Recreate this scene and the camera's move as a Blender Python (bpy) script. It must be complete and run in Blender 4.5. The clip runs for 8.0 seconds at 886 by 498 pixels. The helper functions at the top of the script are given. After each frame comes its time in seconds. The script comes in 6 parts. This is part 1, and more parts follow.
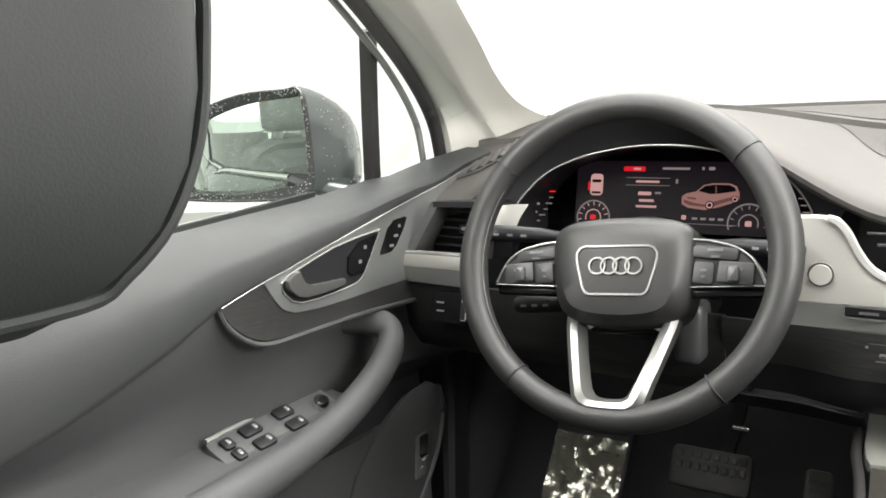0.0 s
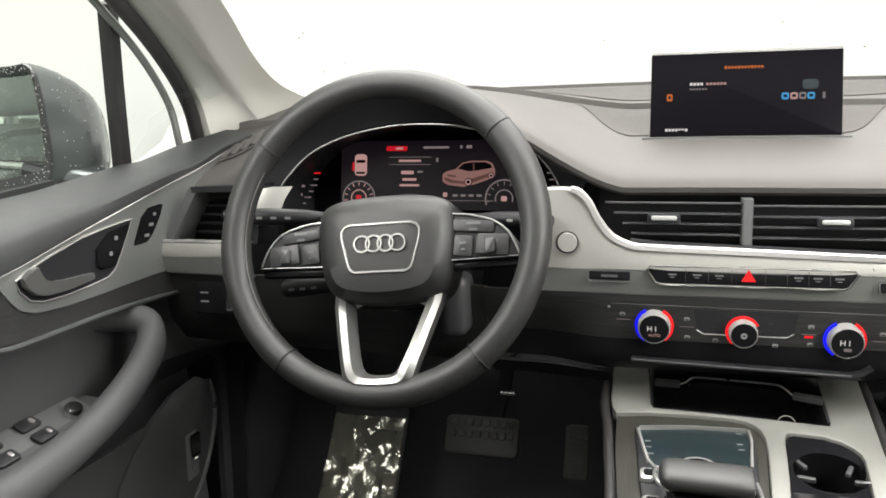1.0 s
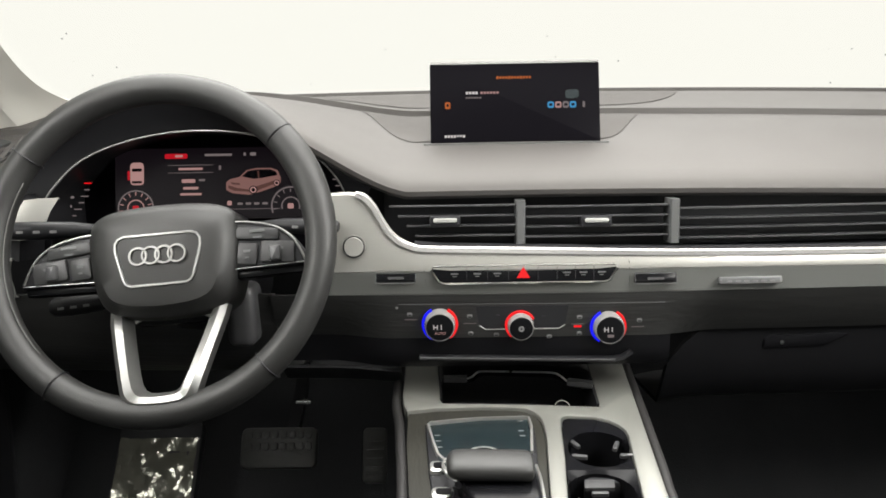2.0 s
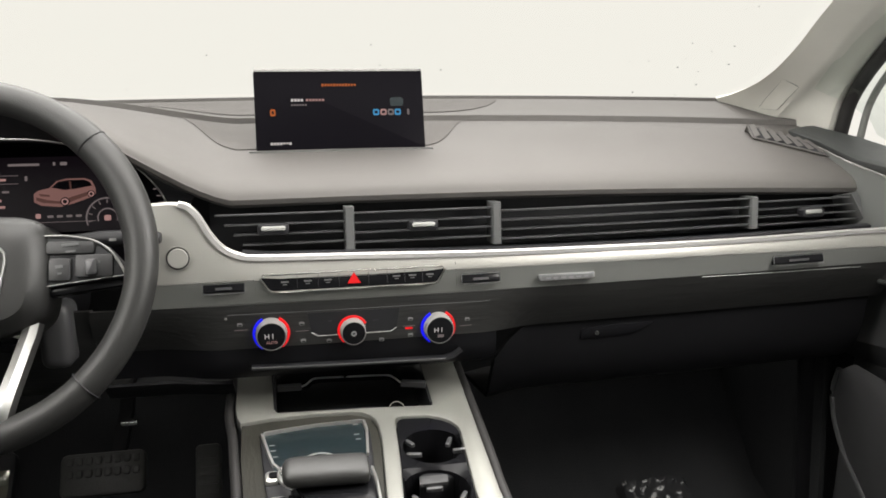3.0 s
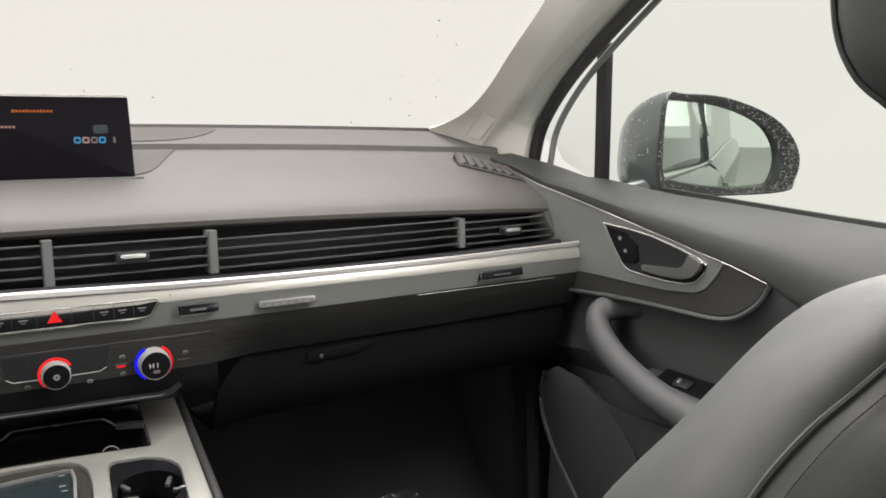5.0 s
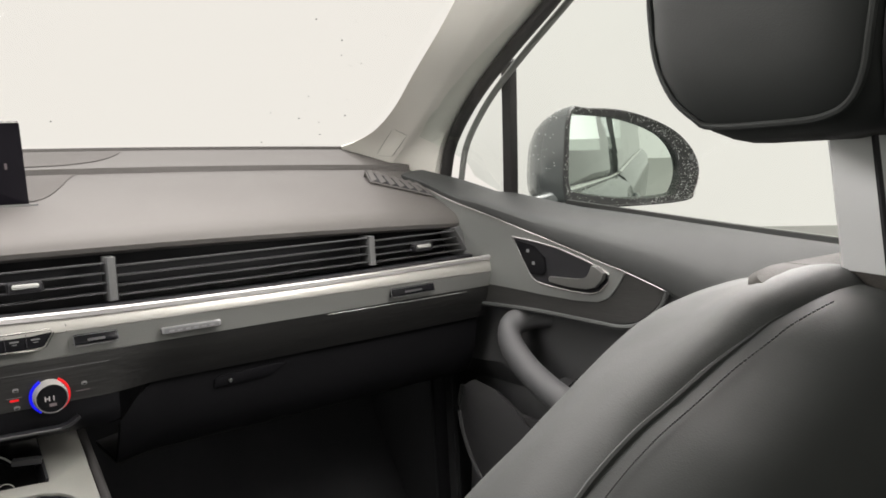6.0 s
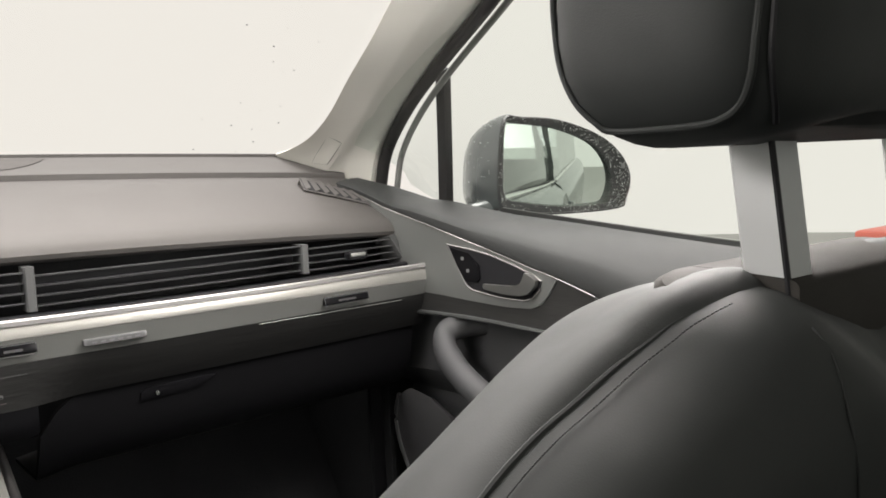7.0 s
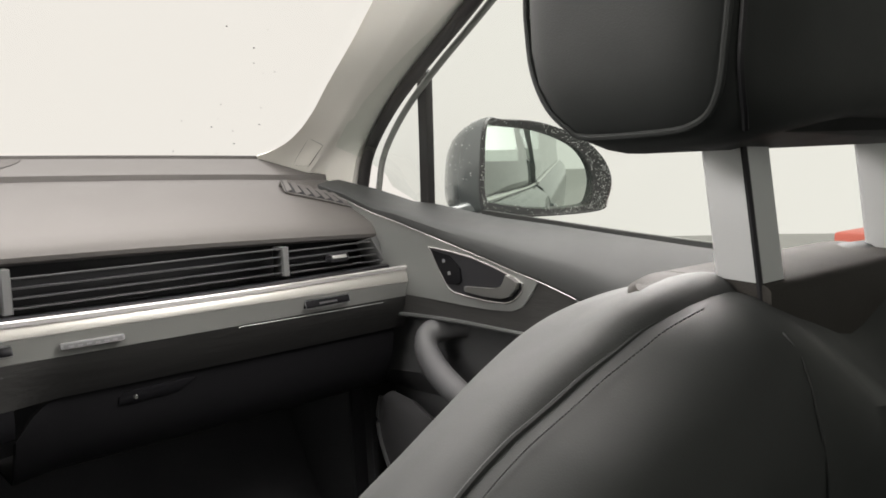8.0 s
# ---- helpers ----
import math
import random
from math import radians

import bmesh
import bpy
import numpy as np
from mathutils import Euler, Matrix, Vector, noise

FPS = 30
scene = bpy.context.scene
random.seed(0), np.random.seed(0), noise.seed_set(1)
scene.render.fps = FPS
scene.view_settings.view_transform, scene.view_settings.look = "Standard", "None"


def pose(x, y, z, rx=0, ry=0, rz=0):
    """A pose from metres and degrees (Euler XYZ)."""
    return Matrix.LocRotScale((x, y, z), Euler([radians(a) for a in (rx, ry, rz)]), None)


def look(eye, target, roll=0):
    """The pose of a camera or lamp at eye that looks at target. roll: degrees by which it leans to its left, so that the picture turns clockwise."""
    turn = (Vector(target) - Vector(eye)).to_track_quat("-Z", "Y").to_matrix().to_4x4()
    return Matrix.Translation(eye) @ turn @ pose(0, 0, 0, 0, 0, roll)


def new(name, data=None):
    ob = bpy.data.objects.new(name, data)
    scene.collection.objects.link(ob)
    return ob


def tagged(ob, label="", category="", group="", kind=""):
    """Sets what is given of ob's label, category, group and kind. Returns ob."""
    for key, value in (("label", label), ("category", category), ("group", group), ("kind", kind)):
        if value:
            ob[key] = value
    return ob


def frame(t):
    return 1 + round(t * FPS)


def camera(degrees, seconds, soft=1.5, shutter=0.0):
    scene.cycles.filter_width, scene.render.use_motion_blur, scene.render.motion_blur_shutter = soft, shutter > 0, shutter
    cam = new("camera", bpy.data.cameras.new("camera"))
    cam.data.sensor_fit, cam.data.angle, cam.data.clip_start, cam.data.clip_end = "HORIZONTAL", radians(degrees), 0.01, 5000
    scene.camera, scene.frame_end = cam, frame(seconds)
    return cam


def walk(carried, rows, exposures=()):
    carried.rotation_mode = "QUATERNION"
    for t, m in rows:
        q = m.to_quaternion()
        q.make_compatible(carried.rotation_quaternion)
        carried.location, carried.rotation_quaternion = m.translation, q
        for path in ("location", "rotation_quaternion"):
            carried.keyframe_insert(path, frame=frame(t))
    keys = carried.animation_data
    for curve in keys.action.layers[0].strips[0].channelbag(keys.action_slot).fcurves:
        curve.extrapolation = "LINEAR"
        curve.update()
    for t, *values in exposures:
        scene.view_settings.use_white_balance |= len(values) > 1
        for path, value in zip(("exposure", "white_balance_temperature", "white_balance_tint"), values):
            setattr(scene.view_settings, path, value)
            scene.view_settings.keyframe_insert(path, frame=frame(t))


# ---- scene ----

# ---- camera ----
Z0 = 1.20  # height of the zero level of all the measures below, over the ground
PATH = [  # seconds, place, yaw to the left, pitch, roll
    (0.0, -0.1175, -0.0754, 1.2143, 30.634, -7.982, -0.523),
    (0.5, -0.1079, -0.0659, 1.2076, 22.518, -8.755, -0.936),
    (1.0, -0.1064, -0.0611, 1.2032, 14.797, -8.982, -0.994),
    (1.5, -0.0964, -0.0611, 1.2029, 7.682, -8.991, -0.953),
    (2.0, -0.0890, -0.0663, 1.1998, 0.497, -8.583, -0.961),
    (3.5, -0.0796, -0.0860, 1.2011, -16.499, -8.114, -1.237),
    (4.0, -0.0749, -0.0926, 1.1964, -21.624, -7.721, -1.245),
    (4.5, -0.0704, -0.0985, 1.1947, -26.158, -7.184, -1.128),
    (6.0, -0.0286, -0.1328, 1.1974, -34.170, -5.699, -2.899),
    (6.5, -0.0234, -0.1386, 1.1969, -36.400, -5.394, -3.118),
    (7.0, -0.0145, -0.1400, 1.1946, -38.148, -5.244, -2.790),
    (7.5, -0.0112, -0.1398, 1.1950, -38.888, -5.147, -2.654),
    (8.0, -0.0101, -0.1420, 1.1960, -39.270, -5.209, -2.716),
]
cam = camera(57.88, 8.0, soft=1.7, shutter=0.0)


def gaze(x, y, z, yaw, pitch, roll):
    a, p = radians(yaw), radians(pitch)
    ahead = Vector((-math.sin(a) * math.cos(p), math.cos(a) * math.cos(p), math.sin(p)))
    return look((x, y, z), Vector((x, y, z)) + ahead, roll)


walk(cam, [(row[0], gaze(*row[1:])) for row in PATH],
     exposures=[(0.0, 0.71, 6500, 10), (0.5, 0.56, 6500, 10), (1.0, 0.40, 6500, 10), (1.5, 0.30, 6500, 10), (2.0, 0.20, 6520, 10), (3.5, 0.03, 6620, 12), (4.5, 0.0, 6560, 13),
                (6.5, 0.0, 6650, 14), (8.0, 0.0, 6650, 14)])
from mathutils.bvhtree import BVHTree


# ---- light: an even, self-glowing white booth seen and felt through the panes ----
world = bpy.data.worlds.new("sky")
world.use_nodes = True
scene.world = world
sky = world.node_tree.nodes.new("ShaderNodeTexSky")
sky.sky_type, sky.sun_disc = "NISHITA", False
sky.sun_elevation, sky.sun_rotation = radians(50), radians(20)
world.node_tree.links.new(sky.outputs[0], world.node_tree.nodes["Background"].inputs[0])
world.node_tree.nodes["Background"].inputs[1].default_value = 0.06


# ---- materials ----
def surface(name, base, rough=0.5, metal=0.0, grain=0.0, size=900.0, blotch=0.12, span=7.0, stretch=(1, 1, 1), coat=0.0,
            spec=0.5, wear=0.08, cells=False):
    """A principled material with blotches of tone, uneven gloss and a fine grain, all in metres."""
    m = bpy.data.materials.new(name)
    m.use_nodes = True
    nt = m.node_tree
    p = nt.nodes["Principled BSDF"]
    p.inputs["Metallic"].default_value = metal
    p.inputs["Specular IOR Level"].default_value = spec
    p.inputs["Coat Weight"].default_value = coat
    p.inputs["Coat Roughness"].default_value = 0.08
    co = nt.nodes.new("ShaderNodeTexCoord")
    mp = nt.nodes.new("ShaderNodeMapping")
    mp.inputs["Scale"].default_value = stretch
    nt.links.new(co.outputs["Object"], mp.inputs[0])
    big = nt.nodes.new("ShaderNodeTexNoise")
    big.inputs["Scale"].default_value, big.inputs["Detail"].default_value = span, 6
    nt.links.new(mp.outputs[0], big.inputs["Vector"])
    ramp = nt.nodes.new("ShaderNodeMix")
    ramp.data_type = "RGBA"
    ramp.inputs[6].default_value = (*[c * (1 - blotch) for c in base], 1)
    ramp.inputs[7].default_value = (*[min(1, c * (1 + blotch)) for c in base], 1)
    nt.links.new(big.outputs[0], ramp.inputs[0])
    nt.links.new(ramp.outputs[2], p.inputs["Base Color"])
    worn = nt.nodes.new("ShaderNodeTexNoise")
    worn.inputs["Scale"].default_value, worn.inputs["Detail"].default_value = span * 5, 5
    nt.links.new(mp.outputs[0], worn.inputs["Vector"])
    rr = nt.nodes.new("ShaderNodeMapRange")
    rr.inputs[3].default_value, rr.inputs[4].default_value = max(0.02, rough - wear), min(1, rough + wear)
    nt.links.new(worn.outputs[0], rr.inputs[0])
    nt.links.new(rr.outputs[0], p.inputs["Roughness"])
    if grain:
        if cells:
            fine = nt.nodes.new("ShaderNodeTexVoronoi")
            fine.feature = "SMOOTH_F1"
        else:
            fine = nt.nodes.new("ShaderNodeTexNoise")
            fine.inputs["Detail"].default_value = 3
        fine.inputs["Scale"].default_value = size
        nt.links.new(mp.outputs[0], fine.inputs["Vector"])
        bump = nt.nodes.new("ShaderNodeBump")
        bump.inputs["Strength"].default_value, bump.inputs["Distance"].default_value = grain, 0.001
        nt.links.new(fine.outputs[0], bump.inputs["Height"])
        nt.links.new(bump.outputs[0], p.inputs["Normal"])
    return m


def glow(name, colour, strength):
    m = bpy.data.materials.new(name)
    m.use_nodes = True
    p = m.node_tree.nodes["Principled BSDF"]
    p.inputs["Base Color"].default_value = (0.01, 0.01, 0.01, 1)
    p.inputs["Specular IOR Level"].default_value = 0.05
    p.inputs["Emission Color"].default_value = (*colour, 1)
    p.inputs["Emission Strength"].default_value = strength
    return m


def pane(name, tint, rise=0.0):
    """Clear glass: straight through, with a faint gloss, or one that grows at a glancing angle."""
    m = bpy.data.materials.new(name)
    m.use_nodes = True
    nt = m.node_tree
    nt.nodes.remove(nt.nodes["Principled BSDF"])
    clear, shine = nt.nodes.new("ShaderNodeBsdfTransparent"), nt.nodes.new("ShaderNodeBsdfGlossy")
    clear.inputs[0].default_value, shine.inputs["Roughness"].default_value = (*tint, 1), 0.02
    mix = nt.nodes.new("ShaderNodeMixShader")
    mix.inputs[0].default_value = 0.02
    nt.links.new(clear.outputs[0], mix.inputs[1])
    nt.links.new(shine.outputs[0], mix.inputs[2])
    if rise:
        facing, power = nt.nodes.new("ShaderNodeLayerWeight"), nt.nodes.new("ShaderNodeMath")
        facing.inputs[0].default_value, power.operation = 0.5, "POWER"
        power.inputs[1].default_value = rise
        nt.links.new(facing.outputs["Facing"], power.inputs[0])
        nt.links.new(power.outputs[0], mix.inputs[0])
    nt.links.new(mix.outputs[0], nt.nodes["Material Output"].inputs[0])
    return m


M_PAD = surface("dash_vinyl", (0.087, 0.0815, 0.0775), 0.62, grain=0.25, size=1400, cells=True, blotch=0.05, span=3, spec=0.35, wear=0.05)
M_SOFT = surface("soft_black_vinyl", (0.066, 0.067, 0.069), 0.58, grain=0.25, size=1400, cells=True, blotch=0.08, spec=0.4)
M_CAP = surface("door_cap_vinyl", (0.046, 0.0485, 0.048), 0.56, grain=0.25, size=1400, cells=True, blotch=0.06, spec=0.4)
M_BLACK = surface("black_plastic", (0.016, 0.016, 0.0180), 0.45, grain=0.08, size=1800, blotch=0.15, spec=0.28)
M_KEY = surface("satin_key_plastic", (0.021, 0.021, 0.022), 0.42, grain=0.05, size=1500, spec=0.45)
M_VENT = surface("vent_plastic", (0.046, 0.046, 0.048), 0.34, grain=0.05, size=1500, spec=0.5)
M_POCKET = surface("dark_pocket_plastic", (0.043, 0.043, 0.0445), 0.5, grain=0.2, size=1500, cells=True, spec=0.35)
M_GREY = surface("grey_plastic", (0.090, 0.092, 0.092), 0.45, grain=0.06, size=1500, spec=0.45)
M_GLOSS = surface("piano_black", (0.007, 0.007, 0.008), 0.20, blotch=0.2, wear=0.04, spec=0.12)
M_SILVER = surface("brushed_aluminium", (0.235, 0.235, 0.216), 0.42, metal=0.5, grain=0.10, size=700, stretch=(0.03, 1, 1), blotch=0.05, wear=0.06)
M_TRIM = surface("brushed_trim_aluminium", (0.345, 0.34, 0.315), 0.40, metal=0.45, grain=0.10, size=700, stretch=(0.03, 1, 1), blotch=0.05, wear=0.06)
M_BRIGHT = surface("bright_trim_strip", (0.46, 0.45, 0.44), 0.24, metal=0.6, blotch=0.03, wear=0.05)
M_SPOKE = surface("satin_spoke_metal", (0.26, 0.26, 0.252), 0.32, metal=0.8, grain=0.04, size=900, blotch=0.08, span=20)
M_SATIN = surface("satin_silver_paint", (0.275, 0.28, 0.267), 0.42, metal=0.4, grain=0.04, size=1500, blotch=0.05)
M_DOORSILVER = surface("satin_door_paint", (0.185, 0.192, 0.185), 0.40, metal=0.4, grain=0.04, size=1500, blotch=0.05)
M_CHROME = surface("chrome", (0.80, 0.80, 0.79), 0.10, metal=1.0, blotch=0.02, wear=0.04)
M_WOOD = surface("black_oak_veneer", (0.016, 0.016, 0.0155), 0.42, grain=0.7, size=260, stretch=(0.06, 1, 1), blotch=0.5, span=60)
M_ASH = surface("grey_oak_veneer", (0.027, 0.0265, 0.022), 0.42, grain=0.5, size=260, stretch=(1, 0.06, 1), blotch=0.45, span=60, spec=0.2)
M_INLAY = surface("dark_door_veneer", (0.028, 0.028, 0.027), 0.42, grain=0.4, size=260, stretch=(1, 0.06, 1), blotch=0.3, span=60)
M_LEATHER = surface("black_leather", (0.0283, 0.0315, 0.0305), 0.66, grain=0.075, size=1800, cells=True, blotch=0.14, span=9, spec=0.45)
M_WHEEL = surface("wheel_leather", (0.0205, 0.0205, 0.0200), 0.46, grain=0.16, size=1100, cells=True, blotch=0.25, spec=0.45)
M_THREAD = surface("grey_thread", (0.11, 0.11, 0.105), 0.7)
M_CLOTH = surface("grey_headliner_cloth", (0.66, 0.65, 0.60), 0.9, grain=0.35, size=900, blotch=0.05, spec=0.1)
M_RUBBER = surface("black_rubber", (0.020, 0.019, 0.019), 0.55, grain=0.1, size=900, spec=0.35)
M_CARPET = surface("black_carpet", (0.033, 0.034, 0.036), 0.95, grain=0.9, size=420, blotch=0.3, spec=0.1)
M_POST = surface("satin_steel", (0.60, 0.61, 0.61), 0.38, metal=0.45, grain=0.03, size=900, blotch=0.03)
M_PAINT = surface("dark_grey_car_paint", (0.095, 0.105, 0.106), 0.22, metal=0.35, coat=0.7, blotch=0.05)
M_MIRROR = surface("mirror_silver", (0.76, 0.85, 0.79), 0.02, metal=1.0, blotch=0.0, wear=0.01)
M_WATER = surface("water_drop", (0.75, 0.77, 0.76), 0.06, metal=0.5, blotch=0.05)
M_DARKDROP = surface("dark_drop", (0.16, 0.16, 0.15), 0.1, blotch=0.05)
M_FILM = surface("crinkled_film", (0.17, 0.17, 0.14), 0.13, metal=0.55, grain=1.0, size=90, blotch=0.3, span=22, wear=0.08, spec=0.9)
M_PEDAL = surface("pedal_rubber", (0.050, 0.050, 0.048), 0.5, grain=0.6, size=300)
M_SCREEN = surface("screen_glass", (0.005, 0.0045, 0.006), 0.34, blotch=0.1, wear=0.03, spec=0.012)
M_TOUCH = surface("touch_glass", (0.010, 0.016, 0.018), 0.24, blotch=0.1, wear=0.03, spec=0.25)
M_PRINT = surface("grey_print", (0.17, 0.17, 0.17), 0.6)
M_WHITE = surface("pale_floor_paint", (0.40, 0.40, 0.385), 0.6, blotch=0.04, span=0.6)
M_RED = surface("red_steel_paint", (0.45, 0.10, 0.07), 0.4, blotch=0.1)
M_GLASS = pane("clear_glass", (0.98, 0.99, 0.985))
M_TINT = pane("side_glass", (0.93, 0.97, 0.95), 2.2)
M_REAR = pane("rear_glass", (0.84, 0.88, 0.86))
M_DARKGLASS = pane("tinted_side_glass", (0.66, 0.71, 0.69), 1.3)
G_RED, G_BLUE = glow("red_light", (1.0, 0.008, 0.012), 0.80), glow("blue_light", (0.004, 0.006, 1.0), 0.85)
G_WHITE, G_ORANGE = glow("white_light", (1.0, 0.92, 0.9), 0.55), glow("orange_light", (1.0, 0.22, 0.02), 0.40)
G_ROSE, G_DIM = glow("rose_light", (1.0, 0.56, 0.52), 0.34), glow("dim_light", (0.9, 0.74, 0.74), 0.16)
G_SKYBLUE = glow("pale_blue_light", (0.05, 0.42, 0.85), 0.55)
# The surround emits its own brightness, in place of light falling on its walls.
M_BOOTH = glow("self_lit_white_booth", (1.0, 0.982, 0.905), 0.86)


# ---- helpers for meshes ----
def sharpen(bm, degrees=38):
    bm.normal_update()
    for f in bm.faces:
        f.smooth = True
    for e in bm.edges:
        e.smooth = not (len(e.link_faces) == 2 and e.calc_face_angle(0) > radians(degrees))


def part(name, bm, material, parent=None, label="", smooth=38):
    """Links a bmesh as ONE mesh object under a thing or a part."""
    sharpen(bm, smooth)
    me = bpy.data.meshes.new(name)
    bmesh.ops.translate(bm, vec=(0, 0, Z0), verts=bm.verts)
    bm.to_mesh(me)
    bm.free()
    me.materials.append(material)
    ob = new(name, me)
    if parent:
        ob.parent = parent
        ob.matrix_parent_inverse = Matrix.Translation(-home(parent))
    if label:
        tagged(ob, label)
    return ob


HOMES = {}


def home(ob):
    return HOMES.get(ob.name, Vector())


def thing(name, label, category, at, kind="", group=""):
    ob = new(name)
    ob.empty_display_size = 0.1
    ob.location = (at[0], at[1], at[2] + Z0)
    HOMES[ob.name] = Vector(ob.location)
    return tagged(ob, label, category, group, kind)


def smooth_line(points, n=8, closed=False):
    """A curve through the points."""
    p = [Vector(q) for q in points]
    k = len(p)
    out = []
    for i in range(k if closed else k - 1):
        a, b = p[i], p[(i + 1) % k]
        z = p[i - 1] if closed or i else a + (a - b)
        c = p[(i + 2) % k] if closed or i + 2 < k else b + (b - a)
        for j in range(n):
            t = j / n
            out.append(0.5 * (2 * a + (b - z) * t + (2 * z - 5 * a + 4 * b - c) * t * t + (3 * a - 3 * b + c - z) * t ** 3))
    return out if closed else out + [p[-1]]


def skin(rows, closed=False, caps=False, thick=0.0):
    """A mesh over rows of points; closed: each row is a ring."""
    bm = bmesh.new()
    v = [[bm.verts.new(q) for q in row] for row in rows]
    m = len(rows[0])
    for a, b in zip(v, v[1:]):
        for i in range(m if closed else m - 1):
            j = (i + 1) % m
            bm.faces.new((a[i], a[j], b[j], b[i]))
    if caps:
        bm.faces.new(v[0][::-1])
        bm.faces.new(v[-1])
    if thick:
        bmesh.ops.recalc_face_normals(bm, faces=bm.faces)
        bmesh.ops.solidify(bm, geom=bm.faces[:], thickness=thick)
    bmesh.ops.recalc_face_normals(bm, faces=bm.faces)
    return bm


def sweep(path, profile, up=(0, 0, 1), closed=False, scale=None):
    """A closed profile (across, up) carried along a path."""
    p = [Vector(q) for q in path]
    n = len(p)
    rows = []
    for i in range(n):
        a = p[i - 1] if closed or i else p[i]
        b = p[(i + 1) % n] if closed or i < n - 1 else p[i]
        d = (b - a).normalized()
        s = d.cross(Vector(up))
        s = s.normalized() if s.length > 1e-6 else Vector((1, 0, 0))
        u = s.cross(d)
        k = scale[i] if scale else 1.0
        rows.append([p[i] + s * x * k + u * y * k for x, y in profile])
    if closed:
        rows.append(rows[0])
    bm = skin(rows, closed=True, caps=not closed)
    if closed:
        bmesh.ops.remove_doubles(bm, verts=bm.verts, dist=1e-6)
    return bm


def ring(r, n=12, q=None):
    return [(r * math.cos(a), (q or r) * math.sin(a)) for a in [2 * math.pi * i / n for i in range(n)]]


def rounded(w, h, r, n=4):
    """The outline of a rounded rectangle."""
    out = []
    for cx, cy, a0 in ((w / 2 - r, h / 2 - r, 0), (r - w / 2, h / 2 - r, 90), (r - w / 2, r - h / 2, 180), (w / 2 - r, r - h / 2, 270)):
        for i in range(n + 1):
            a = radians(a0 + 90 * i / n)
            out.append((cx + r * math.cos(a), cy + r * math.sin(a)))
    return out


def slab(outline, depth, place, bevel=0.0):
    """A plate: its outline (u, v), its thickness along n, laid by the 4x4 place."""
    bm = bmesh.new()
    a = [bm.verts.new((x, y, 0)) for x, y in outline]
    b = [bm.verts.new((x, y, depth)) for x, y in outline]
    k = len(a)
    bm.faces.new(a[::-1])
    top = bm.faces.new(b)
    for i in range(k):
        bm.faces.new((a[i], a[(i + 1) % k], b[(i + 1) % k], b[i]))
    bm.normal_update()
    if bevel:
        bmesh.ops.bevel(bm, geom=list(top.edges), offset=bevel, segments=2, affect="EDGES", profile=0.5)
    bmesh.ops.transform(bm, matrix=place, verts=bm.verts)
    bmesh.ops.recalc_face_normals(bm, faces=bm.faces)
    return bm


def axes(o, u, v):
    """A place whose x is u, y is v and z their normal."""
    u = Vector(u).normalized()
    n = u.cross(Vector(v)).normalized()
    v = n.cross(u)
    return Matrix(((u.x, v.x, n.x, o[0]), (u.y, v.y, n.y, o[1]), (u.z, v.z, n.z, o[2]), (0, 0, 0, 1)))


def box(c, s, bevel=0.003, segments=2):
    bm = bmesh.new()
    bmesh.ops.create_cube(bm, size=1)
    bmesh.ops.transform(bm, matrix=Matrix.Translation(c) @ Matrix.Diagonal((*s, 1)), verts=bm.verts)
    if bevel:
        bmesh.ops.bevel(bm, geom=bm.edges[:], offset=bevel, segments=segments, affect="EDGES", profile=0.5)
    return bm


def lathe(profile, place, n=28, arc=None):
    """A turned body: profile of (radius, height), laid by place; arc: from and to, in degrees."""
    a0, a1 = arc or (0, 360)
    steps = n + 1 if arc else n
    rows = []
    for i in range(steps):
        a = radians(a0 + (a1 - a0) * i / n)
        rows.append([place @ Vector((r * math.cos(a), r * math.sin(a), h)) for r, h in profile])
    if not arc:
        rows.append(rows[0])
    bm = skin(rows)
    bmesh.ops.remove_doubles(bm, verts=bm.verts, dist=1e-6)
    bmesh.ops.recalc_face_normals(bm, faces=bm.faces)
    return bm


def lerp(x, xs, ys):
    return float(np.interp(x, xs, ys))

# ---- added lamps: unseen panel overhead, fill lamps in the upper panes for outside light ----
def window_lamp(name, eye, target, w, h, watts):
    d = bpy.data.lights.new(name, "AREA")
    d.shape, d.size, d.size_y, d.energy = "RECTANGLE", w, h, watts
    d.color = (1.0, 0.985, 0.95)
    ob = new(name, d)
    ob.matrix_world = look((eye[0], eye[1], eye[2] + Z0), (target[0], target[1], target[2] + Z0))
    return ob


# Large unseen panel added above the car to light the dash through the windscreen.
window_lamp("added_overhead_light", (0, 3.2, 4.2), (0, 0.9, 0.0), 6.0, 3.6, 520)
# Fill lamps set inside the panes, brighter than the surround they stand for.
window_lamp("windshield_light", (0, 0.63, 0.325), (0, 0.50, -0.40), 1.10, 0.36, 9)
window_lamp("side_window_light_1", (-0.712, 0.30, 0.265), (0.30, 0.34, -0.36), 0.50, 0.13, 4)
window_lamp("rear_screen_light", (0, -2.28, 0.17), (0, 0.0, -0.20), 1.20, 0.34, 2.0)
window_lamp("side_window_light_2", (0.712, 0.30, 0.265), (-0.30, 0.34, -0.36), 0.50, 0.13, 10)


# ---- the setting: white floor and white surround ----
def build_ground():
    n = 24
    rows = [[(r * math.cos(2 * math.pi * i / n), r * math.sin(2 * math.pi * i / n), -1.2) for i in range(n)] for r in (0.01, 3, 8, 14.5)]
    tagged(part("ground", skin(rows, closed=True), M_WHITE), "smooth white painted booth floor under the car", "floor", kind="structure")


